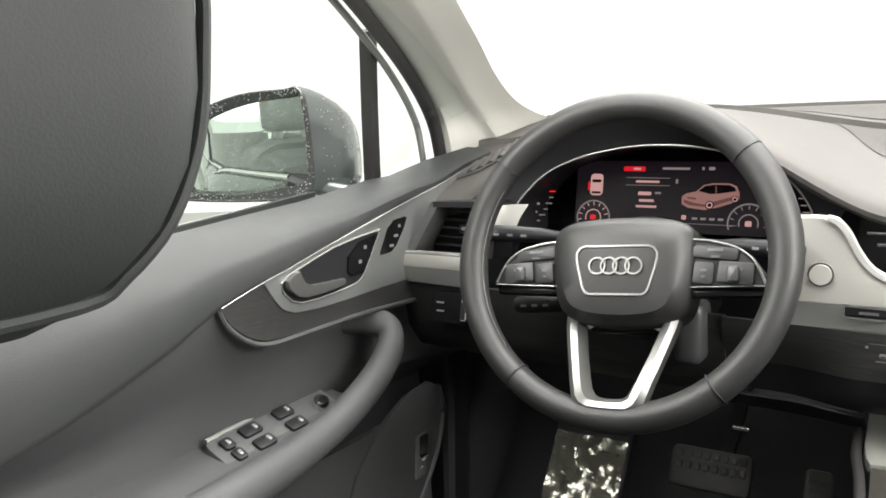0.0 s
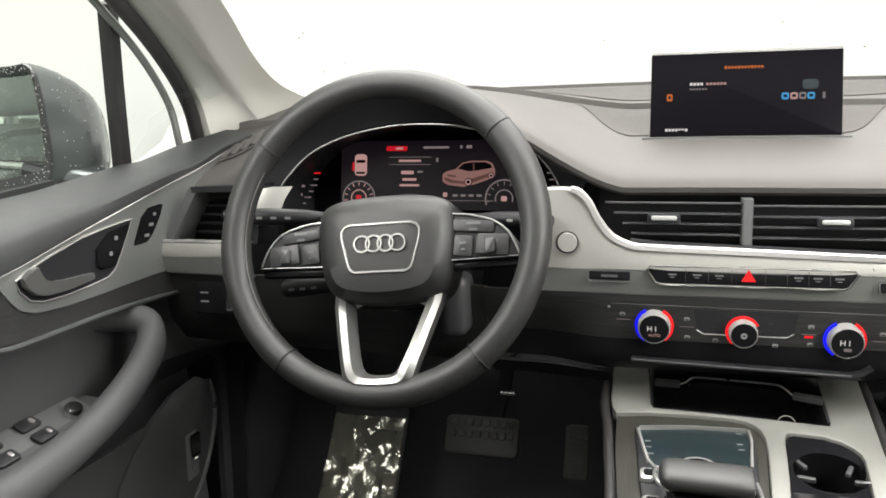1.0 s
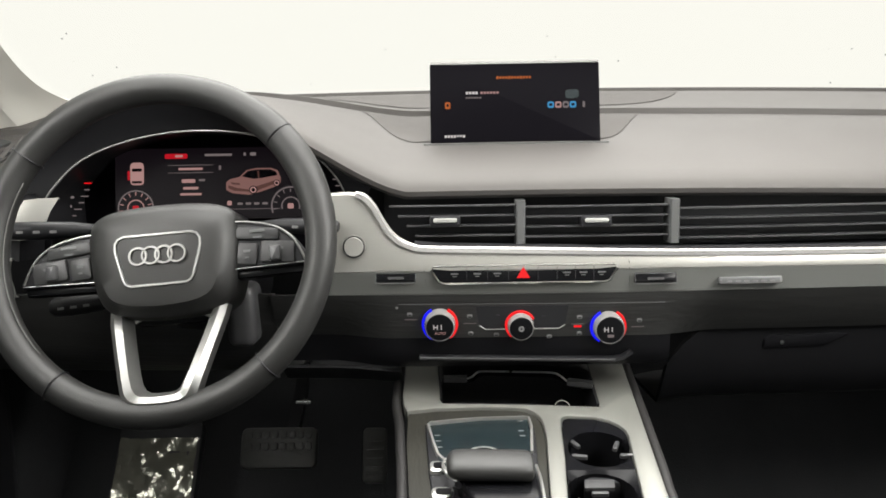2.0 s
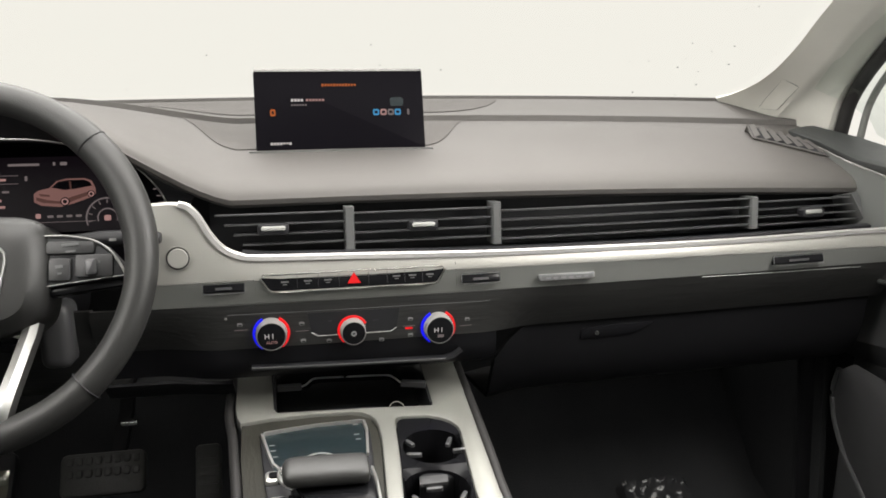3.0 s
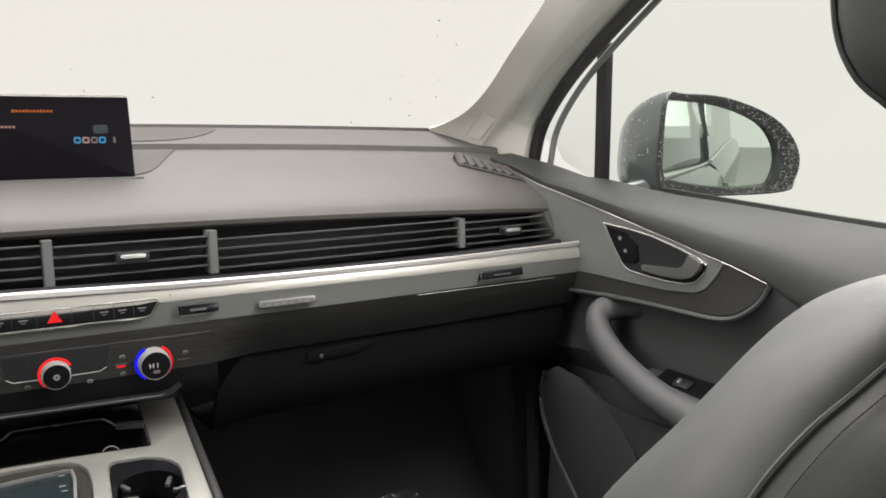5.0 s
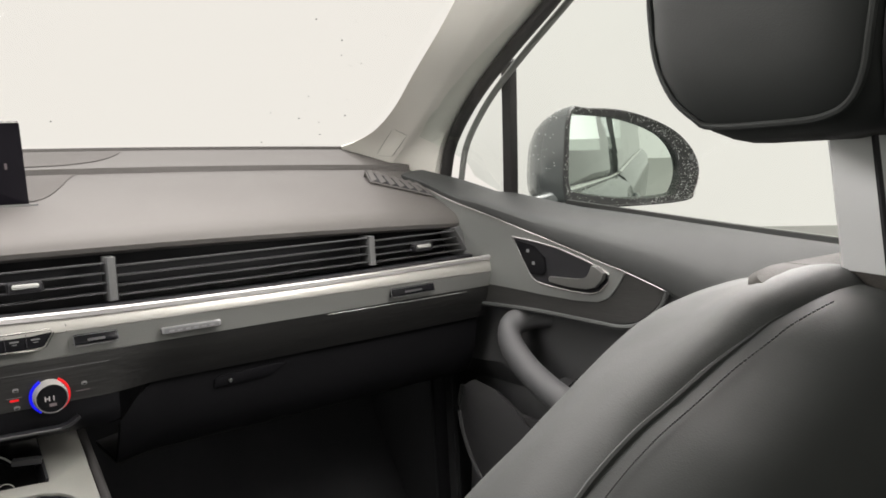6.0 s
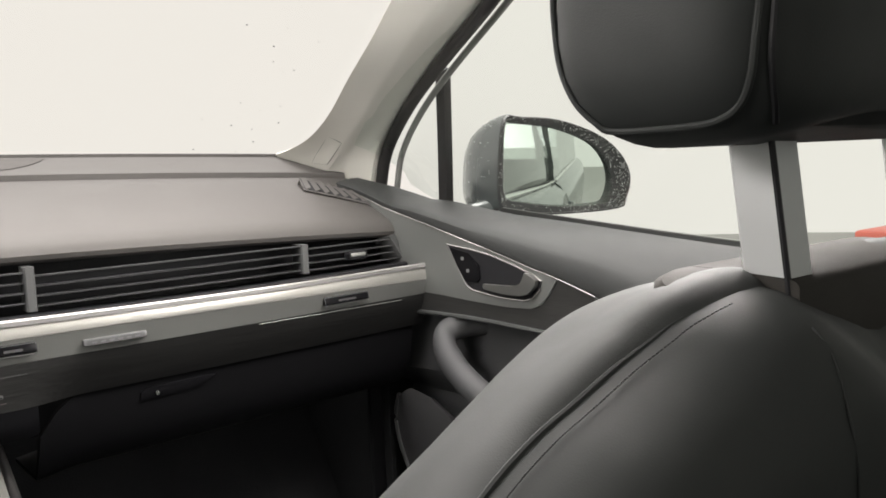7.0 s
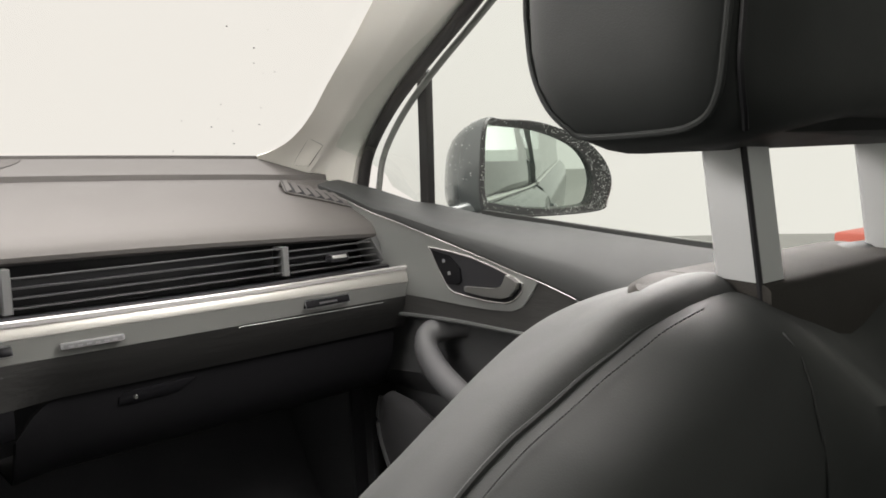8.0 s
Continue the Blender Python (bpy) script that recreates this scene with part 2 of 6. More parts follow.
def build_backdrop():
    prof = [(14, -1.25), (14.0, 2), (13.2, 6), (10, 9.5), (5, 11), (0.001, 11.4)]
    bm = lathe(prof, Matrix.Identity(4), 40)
    tagged(part("backdrop", bm, M_BOOTH), "blank white surround of a photo booth, glowing by itself", "backdrop", kind="structure")


build_ground()
build_backdrop()


M_COLLAR = surface("collar_plastic", (0.044, 0.041, 0.037), 0.72, grain=0.2, size=1400, cells=True, blotch=0.06, spec=0.15)
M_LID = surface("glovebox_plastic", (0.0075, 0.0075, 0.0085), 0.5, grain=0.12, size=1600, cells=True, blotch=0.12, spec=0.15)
M_BRACKET = surface("satin_aluminium", (0.62, 0.62, 0.60), 0.30, metal=0.85, grain=0.05, size=600, blotch=0.06)


# ---- dashboard shape: plan and profile ----
PY = [0.884, 0.888, 0.900, 0.930, 1.000, 1.100, 1.138, 1.146, 1.1495, 1.152, 1.160, 1.180, 1.222, 1.300, 1.366, 1.3695, 1.374, 1.385]
PZ = [-0.074, -0.066, -0.057, -0.045, -0.022, 0.008, 0.0162, 0.0168, 0.0176, 0.0262, 0.0280, 0.0305, 0.0370, 0.0500, 0.0600, 0.0655, 0.0660, 0.0668]


def hood(x):
    d = abs(x + 0.43) / (0.29 if x > -0.43 else 0.27)
    return 0.128 * (0.5 + 0.5 * math.cos(math.pi * d)) ** 0.70 if d < 1 else 0.0


def hood_fade(y):
    return lerp(y, [0.88, 1.0, 1.1, 1.2, 1.3], [1, 0.63, 0.40, 0.20, 0.0])


def dash_y(x, y):
    """Where the section's depth y lies at x: the lip recedes and the windscreen line bows towards the doors."""
    s = (y - 0.884) / 0.501
    lip = 0.10 * x * x - 0.014 * (hood(x) / 0.128)
    return y + (1 - s) * lip - s * 0.27 * x * x


def dash_z(x, y):
    return lerp(y, PY, PZ) - 0.034 * x * x + hood(x) * hood_fade(y)


def on_dash(x, y, lift=0.0):
    return Vector((x, dash_y(x, y), dash_z(x, y) + lift))


def face_y(x):
    return 0.845 + 0.06 * x * x


def vent_y(x):
    return 0.878 + 0.10 * x * x


DASH = thing("dashboard", "dark grey dashboard with brushed silver trim and long vents", "dashboard", (0, 0.95, -0.60))


def build_top_pad():
    xs = [-0.742 + 1.484 * i / 84 for i in range(85)]
    ys = sorted(PY + [0.886, 0.893, 0.914, 0.965, 1.05, 1.14, 1.26, 1.34])
    rows = []
    for x in xs:
        lip = on_dash(x, 0.884)
        row = [Vector((x, lip.y + 0.012, lip.z - 0.010)), Vector((x, lip.y + 0.003, lip.z - 0.006))]
        row += [on_dash(x, y) for y in ys]
        far = row[-1]
        row += [far + Vector((0, 0.006, -0.004)), far + Vector((0, 0.008, -0.05))]
        rows.append(row)
    part("top_pad", skin(rows, thick=0.004), M_PAD, DASH, "dark grey grained soft top pad")
    # loudspeaker cover behind the screen, in two pieces parted by the ridge
    for ys_, ws in (((1.012, 1.020, 1.032, 1.05, 1.075, 1.10, 1.125, 1.142), (0.126, 0.141, 0.152, 0.163, 0.175, 0.186, 0.197, 0.206)), ((1.176, 1.182, 1.195, 1.22, 1.25, 1.28, 1.31, 1.345), (0.140, 0.180, 0.212, 0.244, 0.268, 0.286, 0.300, 0.312))):
        grille = [[on_dash(-0.012 + w * (2 * i / 36 - 1), y, 0.0008) for i in range(37)] for y, w in zip(ys_, ws)]
        part("speaker_grille", skin(grille, thick=0.0005), M_GRILLE, DASH, "finely perforated dark speaker cover")


M_GRILLE = surface("speaker_mesh", (0.077, 0.071, 0.067), 0.7, grain=0.8, size=700, cells=True, blotch=0.05, spec=0.3)
build_top_pad()


def defroster(s):
    """The slatted outlet in a corner of the pad."""
    a, b = (0.632, 1.080), (0.699, 0.998)
    def at(u, v, lift):
        x, y = a[0] + (b[0] - a[0]) * u - 0.004 * v + 0.026 * v * u, a[1] + (b[1] - a[1]) * u - 0.032 * v
        return on_dash(s * x, y, lift + 0.0095 * (1 - v))
    rows = [[at(u / 8, v / 2, 0.002) for v in range(3)] for u in range(9)]
    base = part("defroster_outlet", skin(rows, thick=0.0015), M_BLACK, DASH, "slatted black defroster outlet")
    for i in range(7):
        u = (i + 0.5) / 7
        p = [at(u - 0.052, 0.05, 0.0034), at(u - 0.052, 0.95, 0.0034), at(u + 0.030, 0.95, 0.0085), at(u + 0.030, 0.05, 0.0085)]
        part("slat", skin([[p[0], p[1]], [p[3], p[2]]], thick=0.0012), M_PAD, base)
    rim = [at(u / 8, 0, 0.003) for u in range(9)] + [at(1, v / 3, 0.003) for v in (1, 2, 3)] + [at(u / 8, 1, 0.003) for u in range(7, -1, -1)] + [at(0, v / 3, 0.003) for v in (2, 1)]
    part("housing", skin([[at(u / 8, 0, 0.003) for u in range(9)], [at(u / 8, 0, 0.003) + Vector((0, 0.012, -0.016)) for u in range(9)]], thick=0.001), M_PAD, base)
    part("rim", sweep(rim, ring(0.0019, 6), closed=True), M_PAD, base, "raised rim of the outlet")


defroster(1)
defroster(-1)


# ---- silver trim band ----
TOPX = [-0.225, -0.205, -0.196, -0.186, -0.176, -0.168, -0.160, -0.148, -0.132, -0.110, 0.0, 0.17, 0.37, 0.52, 0.756]
TOPZ = [-0.074, -0.073, -0.074, -0.077, -0.088, -0.103, -0.116, -0.128, -0.135, -0.138, -0.141, -0.146, -0.148, -0.148, -0.146]


def band(name, x0, x1, top, n=60):
    """The upper silver band with its rolled edge, and the angled satin strip under it."""
    upper, lower = [], []
    for i in range(n + 1):
        x = x0 + (x1 - x0) * i / n
        y, zt = face_y(x), top(x)
        zc = -0.1625 - 0.010 * x * x
        tall = zc - zt
        upper.append([(x, y + 0.020, zt - 0.001), (x, y + 0.006, zt), (x, y + 0.0025, zt - 0.002), (x, y + 0.0005, zt + 0.3 * tall), (x, y - 0.002, zt + 0.8 * tall), (x, y - 0.002, zc)])
        lower.append([(x, y - 0.002, zc), (x, y + 0.002, zc - 0.010), (x, y + 0.007, -0.1905), (x, y + 0.012, -0.1925)])
    part(name, skin(upper, thick=0.002), M_TRIM, DASH, "brushed silver trim strip")
    part(name.replace("upper", "lower"), skin(lower, thick=0.002), M_SATIN, DASH, "satin silver strip angled under")


def build_trim():
    band("upper_trim", -0.232, 0.756, lambda x: lerp(x, TOPX, TOPZ), 120)
    band("upper_trim", -0.757, -0.610, lambda x: -0.150 + 0.02 * (x + 0.757), 20)
    line = smooth_line([(x, face_y(x) + 0.002, z) for x, z in zip(TOPX[2:], TOPZ[2:])], 5)
    part("chrome_strip", sweep(line, [(-0.0045, -0.002), (0.0055, -0.003), (0.0050, 0.0022), (0.0020, 0.0040), (-0.0035, 0.0030)]), M_BRIGHT, DASH, "bright chrome edge strip")
    left = [(x, face_y(x) + 0.003, -0.150 + 0.02 * (x + 0.757)) for x in (-0.757, -0.70, -0.66, -0.615)]
    part("chrome_strip", sweep(left, ring(0.0032, 8)), M_BRIGHT, DASH, "bright chrome edge strip")
    # silver cheek between the side vent and the dials
    cheek = [[(-0.596, 0.884, -0.078), (-0.580, 0.888, -0.076), (-0.562, 0.900, -0.076)], [(-0.602, 0.876, -0.092), (-0.586, 0.880, -0.092), (-0.570, 0.892, -0.092)],
             [(-0.614, 0.868, -0.114), (-0.595, 0.872, -0.115), (-0.578, 0.884, -0.116)], [(-0.616, 0.867, -0.1225), (-0.598, 0.871, -0.1235), (-0.582, 0.883, -0.1245)]]
    part("trim_cheek", skin(cheek, thick=0.002), M_TRIM, DASH, "silver cheek beside the dials")
    for x in (-0.119, 0.117):
        y, z0 = face_y(x), lerp(x, TOPX, TOPZ) - 0.006
        part("trim_joint", sweep([(x - 0.002, y - 0.0005, z0), (x, y - 0.003, -0.156), (x, y - 0.0035, -0.1625), (x + 0.001, y + 0.0005, -0.1725), (x + 0.002, y + 0.0055, -0.190)], ring(0.0007, 6)), M_GREY, DASH)
    low = [(x, face_y(x) + 0.006, -0.1945 - 0.0005 * i) for i, x in enumerate([0.45, 0.51, 0.57, 0.64, 0.70])]
    part("chrome_strip", sweep(low, ring(0.0006, 6)), M_SATIN, DASH, "thin chrome line")


build_trim()


# ---- vents ----
def slat_row(parent, x0, x1, zs, depth=0.022):
    for z in zs:
        n = max(3, int((x1 - x0) / 0.03))
        rows = []
        for i in range(n + 1):
            x = x0 + (x1 - x0) * i / n
            y = vent_y(x) - 0.004
            rows.append([(x, y, z + 0.0007), (x, y + 0.0010, z + 0.0012), (x, y + depth, z - 0.0004), (x, y + depth, z - 0.0018), (x, y + 0.0012, z - 0.0011), (x, y, z - 0.0007)])
        part("slat", skin(rows, closed=True, caps=True), M_VENT, parent)


def vent_tab(parent, x, z):
    y = vent_y(x) - 0.010
    part("tab", slab(rounded(0.036, 0.013, 0.004), 0.014, axes((x, y + 0.010, z), (1, 0.2 * x, 0), (0, 0, 1)), 0.002), M_BLACK, parent)
    part("tab_trim", slab(rounded(0.028, 0.0055, 0.0025), 0.003, axes((x, y - 0.003, z + 0.001), (1, 0.2 * x, 0), (0, 0.25, 1)), 0.001), M_SATIN, parent, "chrome tab edge")


def build_vents():
    def zt(x):
        return -0.080 - 0.034 * x * x
    vent = part("air_vent", skin([[(x, vent_y(x) + 0.05, zt(x)), (x, vent_y(x) + 0.055, -0.10), (x, vent_y(x) + 0.05, -0.150), (x, vent_y(x) - 0.018, -0.1455 - 0.002 * (x > 0.1))]
                                  for x in [-0.17 + 0.90 * i / 30 for i in range(31)]], thick=0.002), M_BLACK, DASH, "full-width black slatted air vent")
    lip = [(x, vent_y(x) - 0.016, lerp(x, TOPX, TOPZ) + 0.003) for x in [-0.13 + 0.86 * i / 30 for i in range(31)]]
    part("lower_lip", sweep(lip, [(-0.010, -0.003), (0.012, -0.004), (0.012, 0.001), (0.004, 0.003), (-0.010, 0.0)]), M_BLACK, vent)
    bays = [(-0.160, -0.011), (0.001, 0.170), (0.183, 0.541), (0.553, 0.712)]
    for k, (a, b) in enumerate(bays):
        for j in range(4):
            z = lerp((a + b) / 2, [-0.1, 0.1, 0.4, 0.65], [-0.091, -0.094, -0.099, -0.104]) - (0.0118 - 0.0012 * (k == 3)) * j
            slat_row(vent, a + (0.010 * j if k == 0 else 0), b + (0.006 * j if k == 3 else 0), [z])
    for x in (-0.005, 0.177, 0.547):
        y = vent_y(x) - 0.008
        bm = skin([[(x + dx, y + dy, z) for dx, dy in ((-0.0055, 0.03), (-0.0055, 0.002), (-0.004, 0), (0.004, 0), (0.0055, 0.002), (0.0055, 0.03))] for z in (zt(x) - 0.006, -0.11, -0.139)], closed=True, caps=True)
        part("divider", bm, M_GREY, vent, "upright grey divider")
    for x, z in ((-0.094, -0.1085), (0.083, -0.111), (0.640, -0.121)):
        vent_tab(vent, x, z)
    for s in (-1, 1):
        joint = [(s * 0.690, 1.046, -0.030), (s * 0.698, 1.046, -0.014), (s * 0.712, 1.047, -0.012), (s * 0.730, 1.047, -0.016)]
        part("door_joint", sweep(smooth_line(joint, 3), ring(0.0020, 6)), M_RUBBER, DASH, "black joint beside the door")
    # slanted end piece by the passenger door
    end = [[(0.712, vent_y(0.712) - 0.006, -0.098), (0.727, vent_y(0.72), -0.096)], [(0.740, vent_y(0.74) - 0.008, -0.141), (0.756, vent_y(0.75), -0.143)]]
    part("end_piece", skin(end, thick=0.03), M_GREY, vent)
    # driver's side vent
    back = [[(-0.705, 0.945, -0.078), (-0.590, 0.945, -0.074)], [(-0.745, 0.945, -0.155), (-0.600, 0.945, -0.150)]]
    side = part("side_vent", skin(back, thick=0.004), M_BLACK, DASH, "black slatted side air vent")
    for j in range(5):
        z = -0.092 - 0.0125 * j
        slat_row(side, -0.700 - 0.0062 * j, -0.604, [z])
    frame_line = [(-0.700, 0.905, -0.080), (-0.742, 0.906, -0.148)]
    part("end_piece", sweep(frame_line, [(-0.006, -0.02), (0.006, -0.02), (0.006, 0.03), (-0.006, 0.03)], up=(0, 1, 0)), M_GREY, side)
    part("end_piece", sweep([(-0.604, 0.90, -0.076), (-0.612, 0.895, -0.150)], [(-0.006, -0.02), (0.008, -0.02), (0.008, 0.04), (-0.006, 0.04)], up=(0, 1, 0)), M_BLACK, side)
    vent_tab(side, -0.655, -0.116)
    part("top_frame", sweep([(-0.700, 0.915, -0.080), (-0.604, 0.905, -0.076)], [(-0.02, -0.004), (0.03, -0.004), (0.03, 0.004), (-0.02, 0.004)]), M_BLACK, side)


build_vents()


# ---- lower dashboard ----
LOW_Z = [-0.352, -0.338, -0.310, -0.285, -0.262, -0.243, -0.225, -0.205, -0.192]
LOW_Y = [0.096, 0.066, 0.050, 0.042, 0.038, 0.033, 0.022, 0.013, 0.010]


def low_y(x, z):
    """The face under the trim: level with the climate panel in the middle, drawn back beside it."""
    k = min(1.0, max(0.0, (abs(x + 0.002) - 0.150) / 0.085))
    k = k * k * (3 - 2 * k)
    near = 0.0030 + max(0.0, -0.1985 - z) * 0.09 + max(0.0, -0.268 - z) * 0.6
    return face_y(x) + near + (lerp(z, LOW_Z, LOW_Y) - near) * k


def build_lower_dash():
    xs = [-0.30 + 1.057 * i / 90 for i in range(91)]
    rows = [[(x, low_y(x, z), z) for z in (-0.1915, -0.198, -0.205, -0.215, -0.225, -0.235, -0.2435)] for x in xs]
    part("veneer_panel", skin(rows, thick=0.004), M_WOOD, DASH, "black open-grain wood veneer")
    rows = [[(x, low_y(x, z), z) for z in (-0.2440, -0.250, -0.257, -0.264, -0.272, -0.279)] for x in [-0.30 + 0.468 * i / 46 for i in range(47)]]
    part("centre_surround", skin(rows, thick=0.004), M_GLOSS, DASH, "black surround under the climate panel")
    rows = []
    for x in [-0.76 + 0.462 * i / 24 for i in range(25)]:
        y = face_y(x) + 0.012
        rows.append([(x, y, -0.192), (x, y + 0.004, -0.215), (x, y + 0.016, -0.262), (x, y + 0.05, -0.30), (x, y + 0.16, -0.33), (x, y + 0.30, -0.345)])
    part("knee_panel", skin(rows, thick=0.005), M_WOOD, DASH, "black veneered knee panel under the wheel")
    rows = [[(x, low_y(x, -0.292) + 0.002, -0.292), (x, low_y(x, -0.30) + 0.03, -0.315), (x, face_y(x) + 0.17, -0.345), (x, face_y(x) + 0.30, -0.352)] for x in [-0.30 + 0.15 * i / 8 for i in range(9)]]
    part("knee_panel", skin(rows, thick=0.004), M_BLACK, DASH, "black inner end of the knee panel")
    # glovebox: a lid with a rounded corner, and a latch set in a recess
    rows = []
    for x in [0.172 + 0.570 * i / 30 for i in range(31)]:
        drop = 0.040 * max(0.0, 1 - (x - 0.172) / 0.050) ** 2
        rows.append([(x, low_y(x, z) + 0.0005 + b, z) for z, b in ((-0.2448 - drop, 0.008), (-0.2462 - drop, 0.001), (-0.262 - 0.8 * drop, 0.0), (-0.285 - 0.5 * drop, 0.0), (-0.310, 0.0), (-0.338, 0.0), (-0.352, 0.0))] + [(x, low_y(x, -0.352) + 0.13, -0.362)])
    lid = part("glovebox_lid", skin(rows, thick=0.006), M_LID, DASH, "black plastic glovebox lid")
    place = axes((0.340, low_y(0.34, -0.262) + 0.0035, -0.2625), (1, 0.045, 0), (0, -0.15, 1))
    part("latch", slab([(-0.048, -0.010), (0.030, -0.008), (0.058, 0.006), (0.050, 0.0085), (-0.040, 0.007), (-0.047, 0.002)], 0.006, place, 0.0025), M_GLOSS, lid, "flat black latch in a recess")
    part("lock", lathe([(0.0001, 0.002), (0.0026, 0.002), (0.0032, 0.0)], place @ Matrix.Translation((-0.026, -0.002, 0.006)), 16), M_CHROME, lid, "small chrome lock")


build_lower_dash()


def face_place(x, z, out=0.0, tilt=0.30):
    """A place on the satin strip or the climate panel, facing the cabin."""
    return axes((x, face_y(x) - out, z), (1, 0.12 * x, 0), (0, tilt, 1))


def bar(parent, x, z, w, h, material, out, tilt=0.30, name="mark", label=""):
    return part(name, slab(rounded(w, h, min(w, h) * 0.3, 2), 0.0006, face_place(x, z, out, tilt)), material, parent, label)


def build_switches():
    # hazard and mode switches in a chrome-edged strip
    outline = [(-0.104, 0.009), (0.104, 0.009), (0.107, 0.005), (0.098, -0.009), (0.092, -0.011), (-0.092, -0.011), (-0.098, -0.009), (-0.107, 0.005)]
    strip = part("switch_strip", slab(outline, 0.006, face_place(-0.004, -0.1665, -0.002, 0.12), 0.0012), M_GLOSS, DASH, "gloss black switch strip")
    edge = [face_place(-0.004, -0.1665, 0.0042, 0.12) @ Vector((u, v, 0)) for u, v in outline]
    part("chrome_frame", sweep(edge, ring(0.0012, 6), closed=True), M_CHROME, strip, "thin chrome frame")
    for x in (-0.084, -0.058, -0.035, 0.045, 0.064, 0.085):
        bar(strip, x, -0.1665, 0.009, 0.0018, M_GREY, 0.0045, 0.12)
        bar(strip, x, -0.1695, 0.005, 0.0010, M_GREY, 0.0045, 0.12)
    tri = [(-0.0075, -0.0055), (0.0075, -0.0055), (0.0, 0.0075)]
    part("hazard_button", slab(tri, 0.0012, face_place(-0.005, -0.1665, 0.0045, 0.12)), G_RED, strip, "lit red hazard triangle")
    for x in (-0.070, -0.046, -0.022, 0.012, 0.034, 0.055, 0.076):
        bar(strip, x, -0.1670, 0.0006, 0.015, M_BLACK, 0.0045, 0.12, "gap")
    # seat-heat slots and a badge along the strip
    for x, w, z in ((-0.152, 0.046, -0.1705), (0.1475, 0.048, -0.1755), (0.590, 0.078, -0.1785)):
        slot = part("slot_switch", slab(rounded(w, 0.0125, 0.002), 0.007, face_place(x, z, -0.003, 0.25), 0.0012), M_GLOSS, DASH, "narrow black slot with a chrome rim")
        part("chrome_rim", sweep([face_place(x, z, 0.0042, 0.25) @ Vector((u, v, 0)) for u, v in rounded(w, 0.0125, 0.002, 2)], ring(0.0005, 6), closed=True), M_GREY, slot)
        bar(slot, x, z, w * 0.4, 0.003, M_VENT, 0.0046, 0.25)
    badge = part("badge", slab(rounded(0.074, 0.0085, 0.002), 0.005, face_place(0.258, -0.1805, -0.001, 0.25), 0.001), M_GREY, DASH, "small chrome badge bar")
    part("badge_field", slab(rounded(0.068, 0.006, 0.001), 0.0008, face_place(0.258, -0.1805, 0.0036, 0.25)), M_VENT, badge)
    for k in range(6):
        bar(badge, 0.233 + 0.010 * k, -0.1805, 0.006, 0.0022, M_GREY, 0.0046, 0.25)
    # start button
    start = part("start_button", lathe([(0.0001, 0.007), (0.0105, 0.007), (0.0115, 0.006), (0.0115, 0.0), (0.0125, 0.0), (0.0135, 0.003), (0.0145, 0.0)], axes((-0.199, face_y(0.2) - 0.001, -0.1335), (1, 0, 0), (0, 0.05, 1)), 32), M_TRIM, DASH, "round silver start button")
    part("groove", lathe([(0.0112, 0.0065), (0.0126, 0.0065)], axes((-0.199, face_y(0.2) - 0.001, -0.1335), (1, 0, 0), (0, 0.05, 1)), 32), M_BLACK, start)
    # light switches by the door
    panel = part("light_switch_panel", slab(rounded(0.075, 0.044, 0.006), 0.006, axes((-0.662, 0.880, -0.224), (1, 0, 0), (0, 0.2, 1)), 0.002), M_GLOSS, DASH, "black light switch panel")
    for u, v in ((-0.022, 0.008), (-0.022, -0.004), (-0.018, -0.014)):
        part("mark", slab(rounded(0.012, 0.0022, 0.0008, 2), 0.0006, axes((-0.662 + u, 0.8725, -0.224 + v), (1, 0, 0), (0, 0.2, 1))), M_PRINT, panel)
    part("roller", slab(rounded(0.011, 0.032, 0.003), 0.006, axes((-0.645, 0.875, -0.224), (1, 0, 0), (0, 0.2, 1)), 0.002), M_CHROME, panel, "chrome light roller")
    part("roller_band", slab(rounded(0.006, 0.024, 0.001), 0.0015, axes((-0.645, 0.8678, -0.224), (1, 0, 0), (0, 0.2, 1))), M_BLACK, panel)


build_switches()


def text_on(parent, words, place, size, material):
    cu = bpy.data.curves.new("lettering", "FONT")
    cu.body, cu.size, cu.extrude, cu.align_x, cu.align_y = words, size, 0.0002, "CENTER", "CENTER"
    tmp = bpy.data.objects.new("tmp", cu)
    scene.collection.objects.link(tmp)
    me = bpy.data.meshes.new_from_object(tmp.evaluated_get(bpy.context.evaluated_depsgraph_get()))
    bpy.data.objects.remove(tmp)
    bm = bmesh.new()
    bm.from_mesh(me)
    bmesh.ops.transform(bm, matrix=place, verts=bm.verts)
    return part("lettering", bm, material, parent)


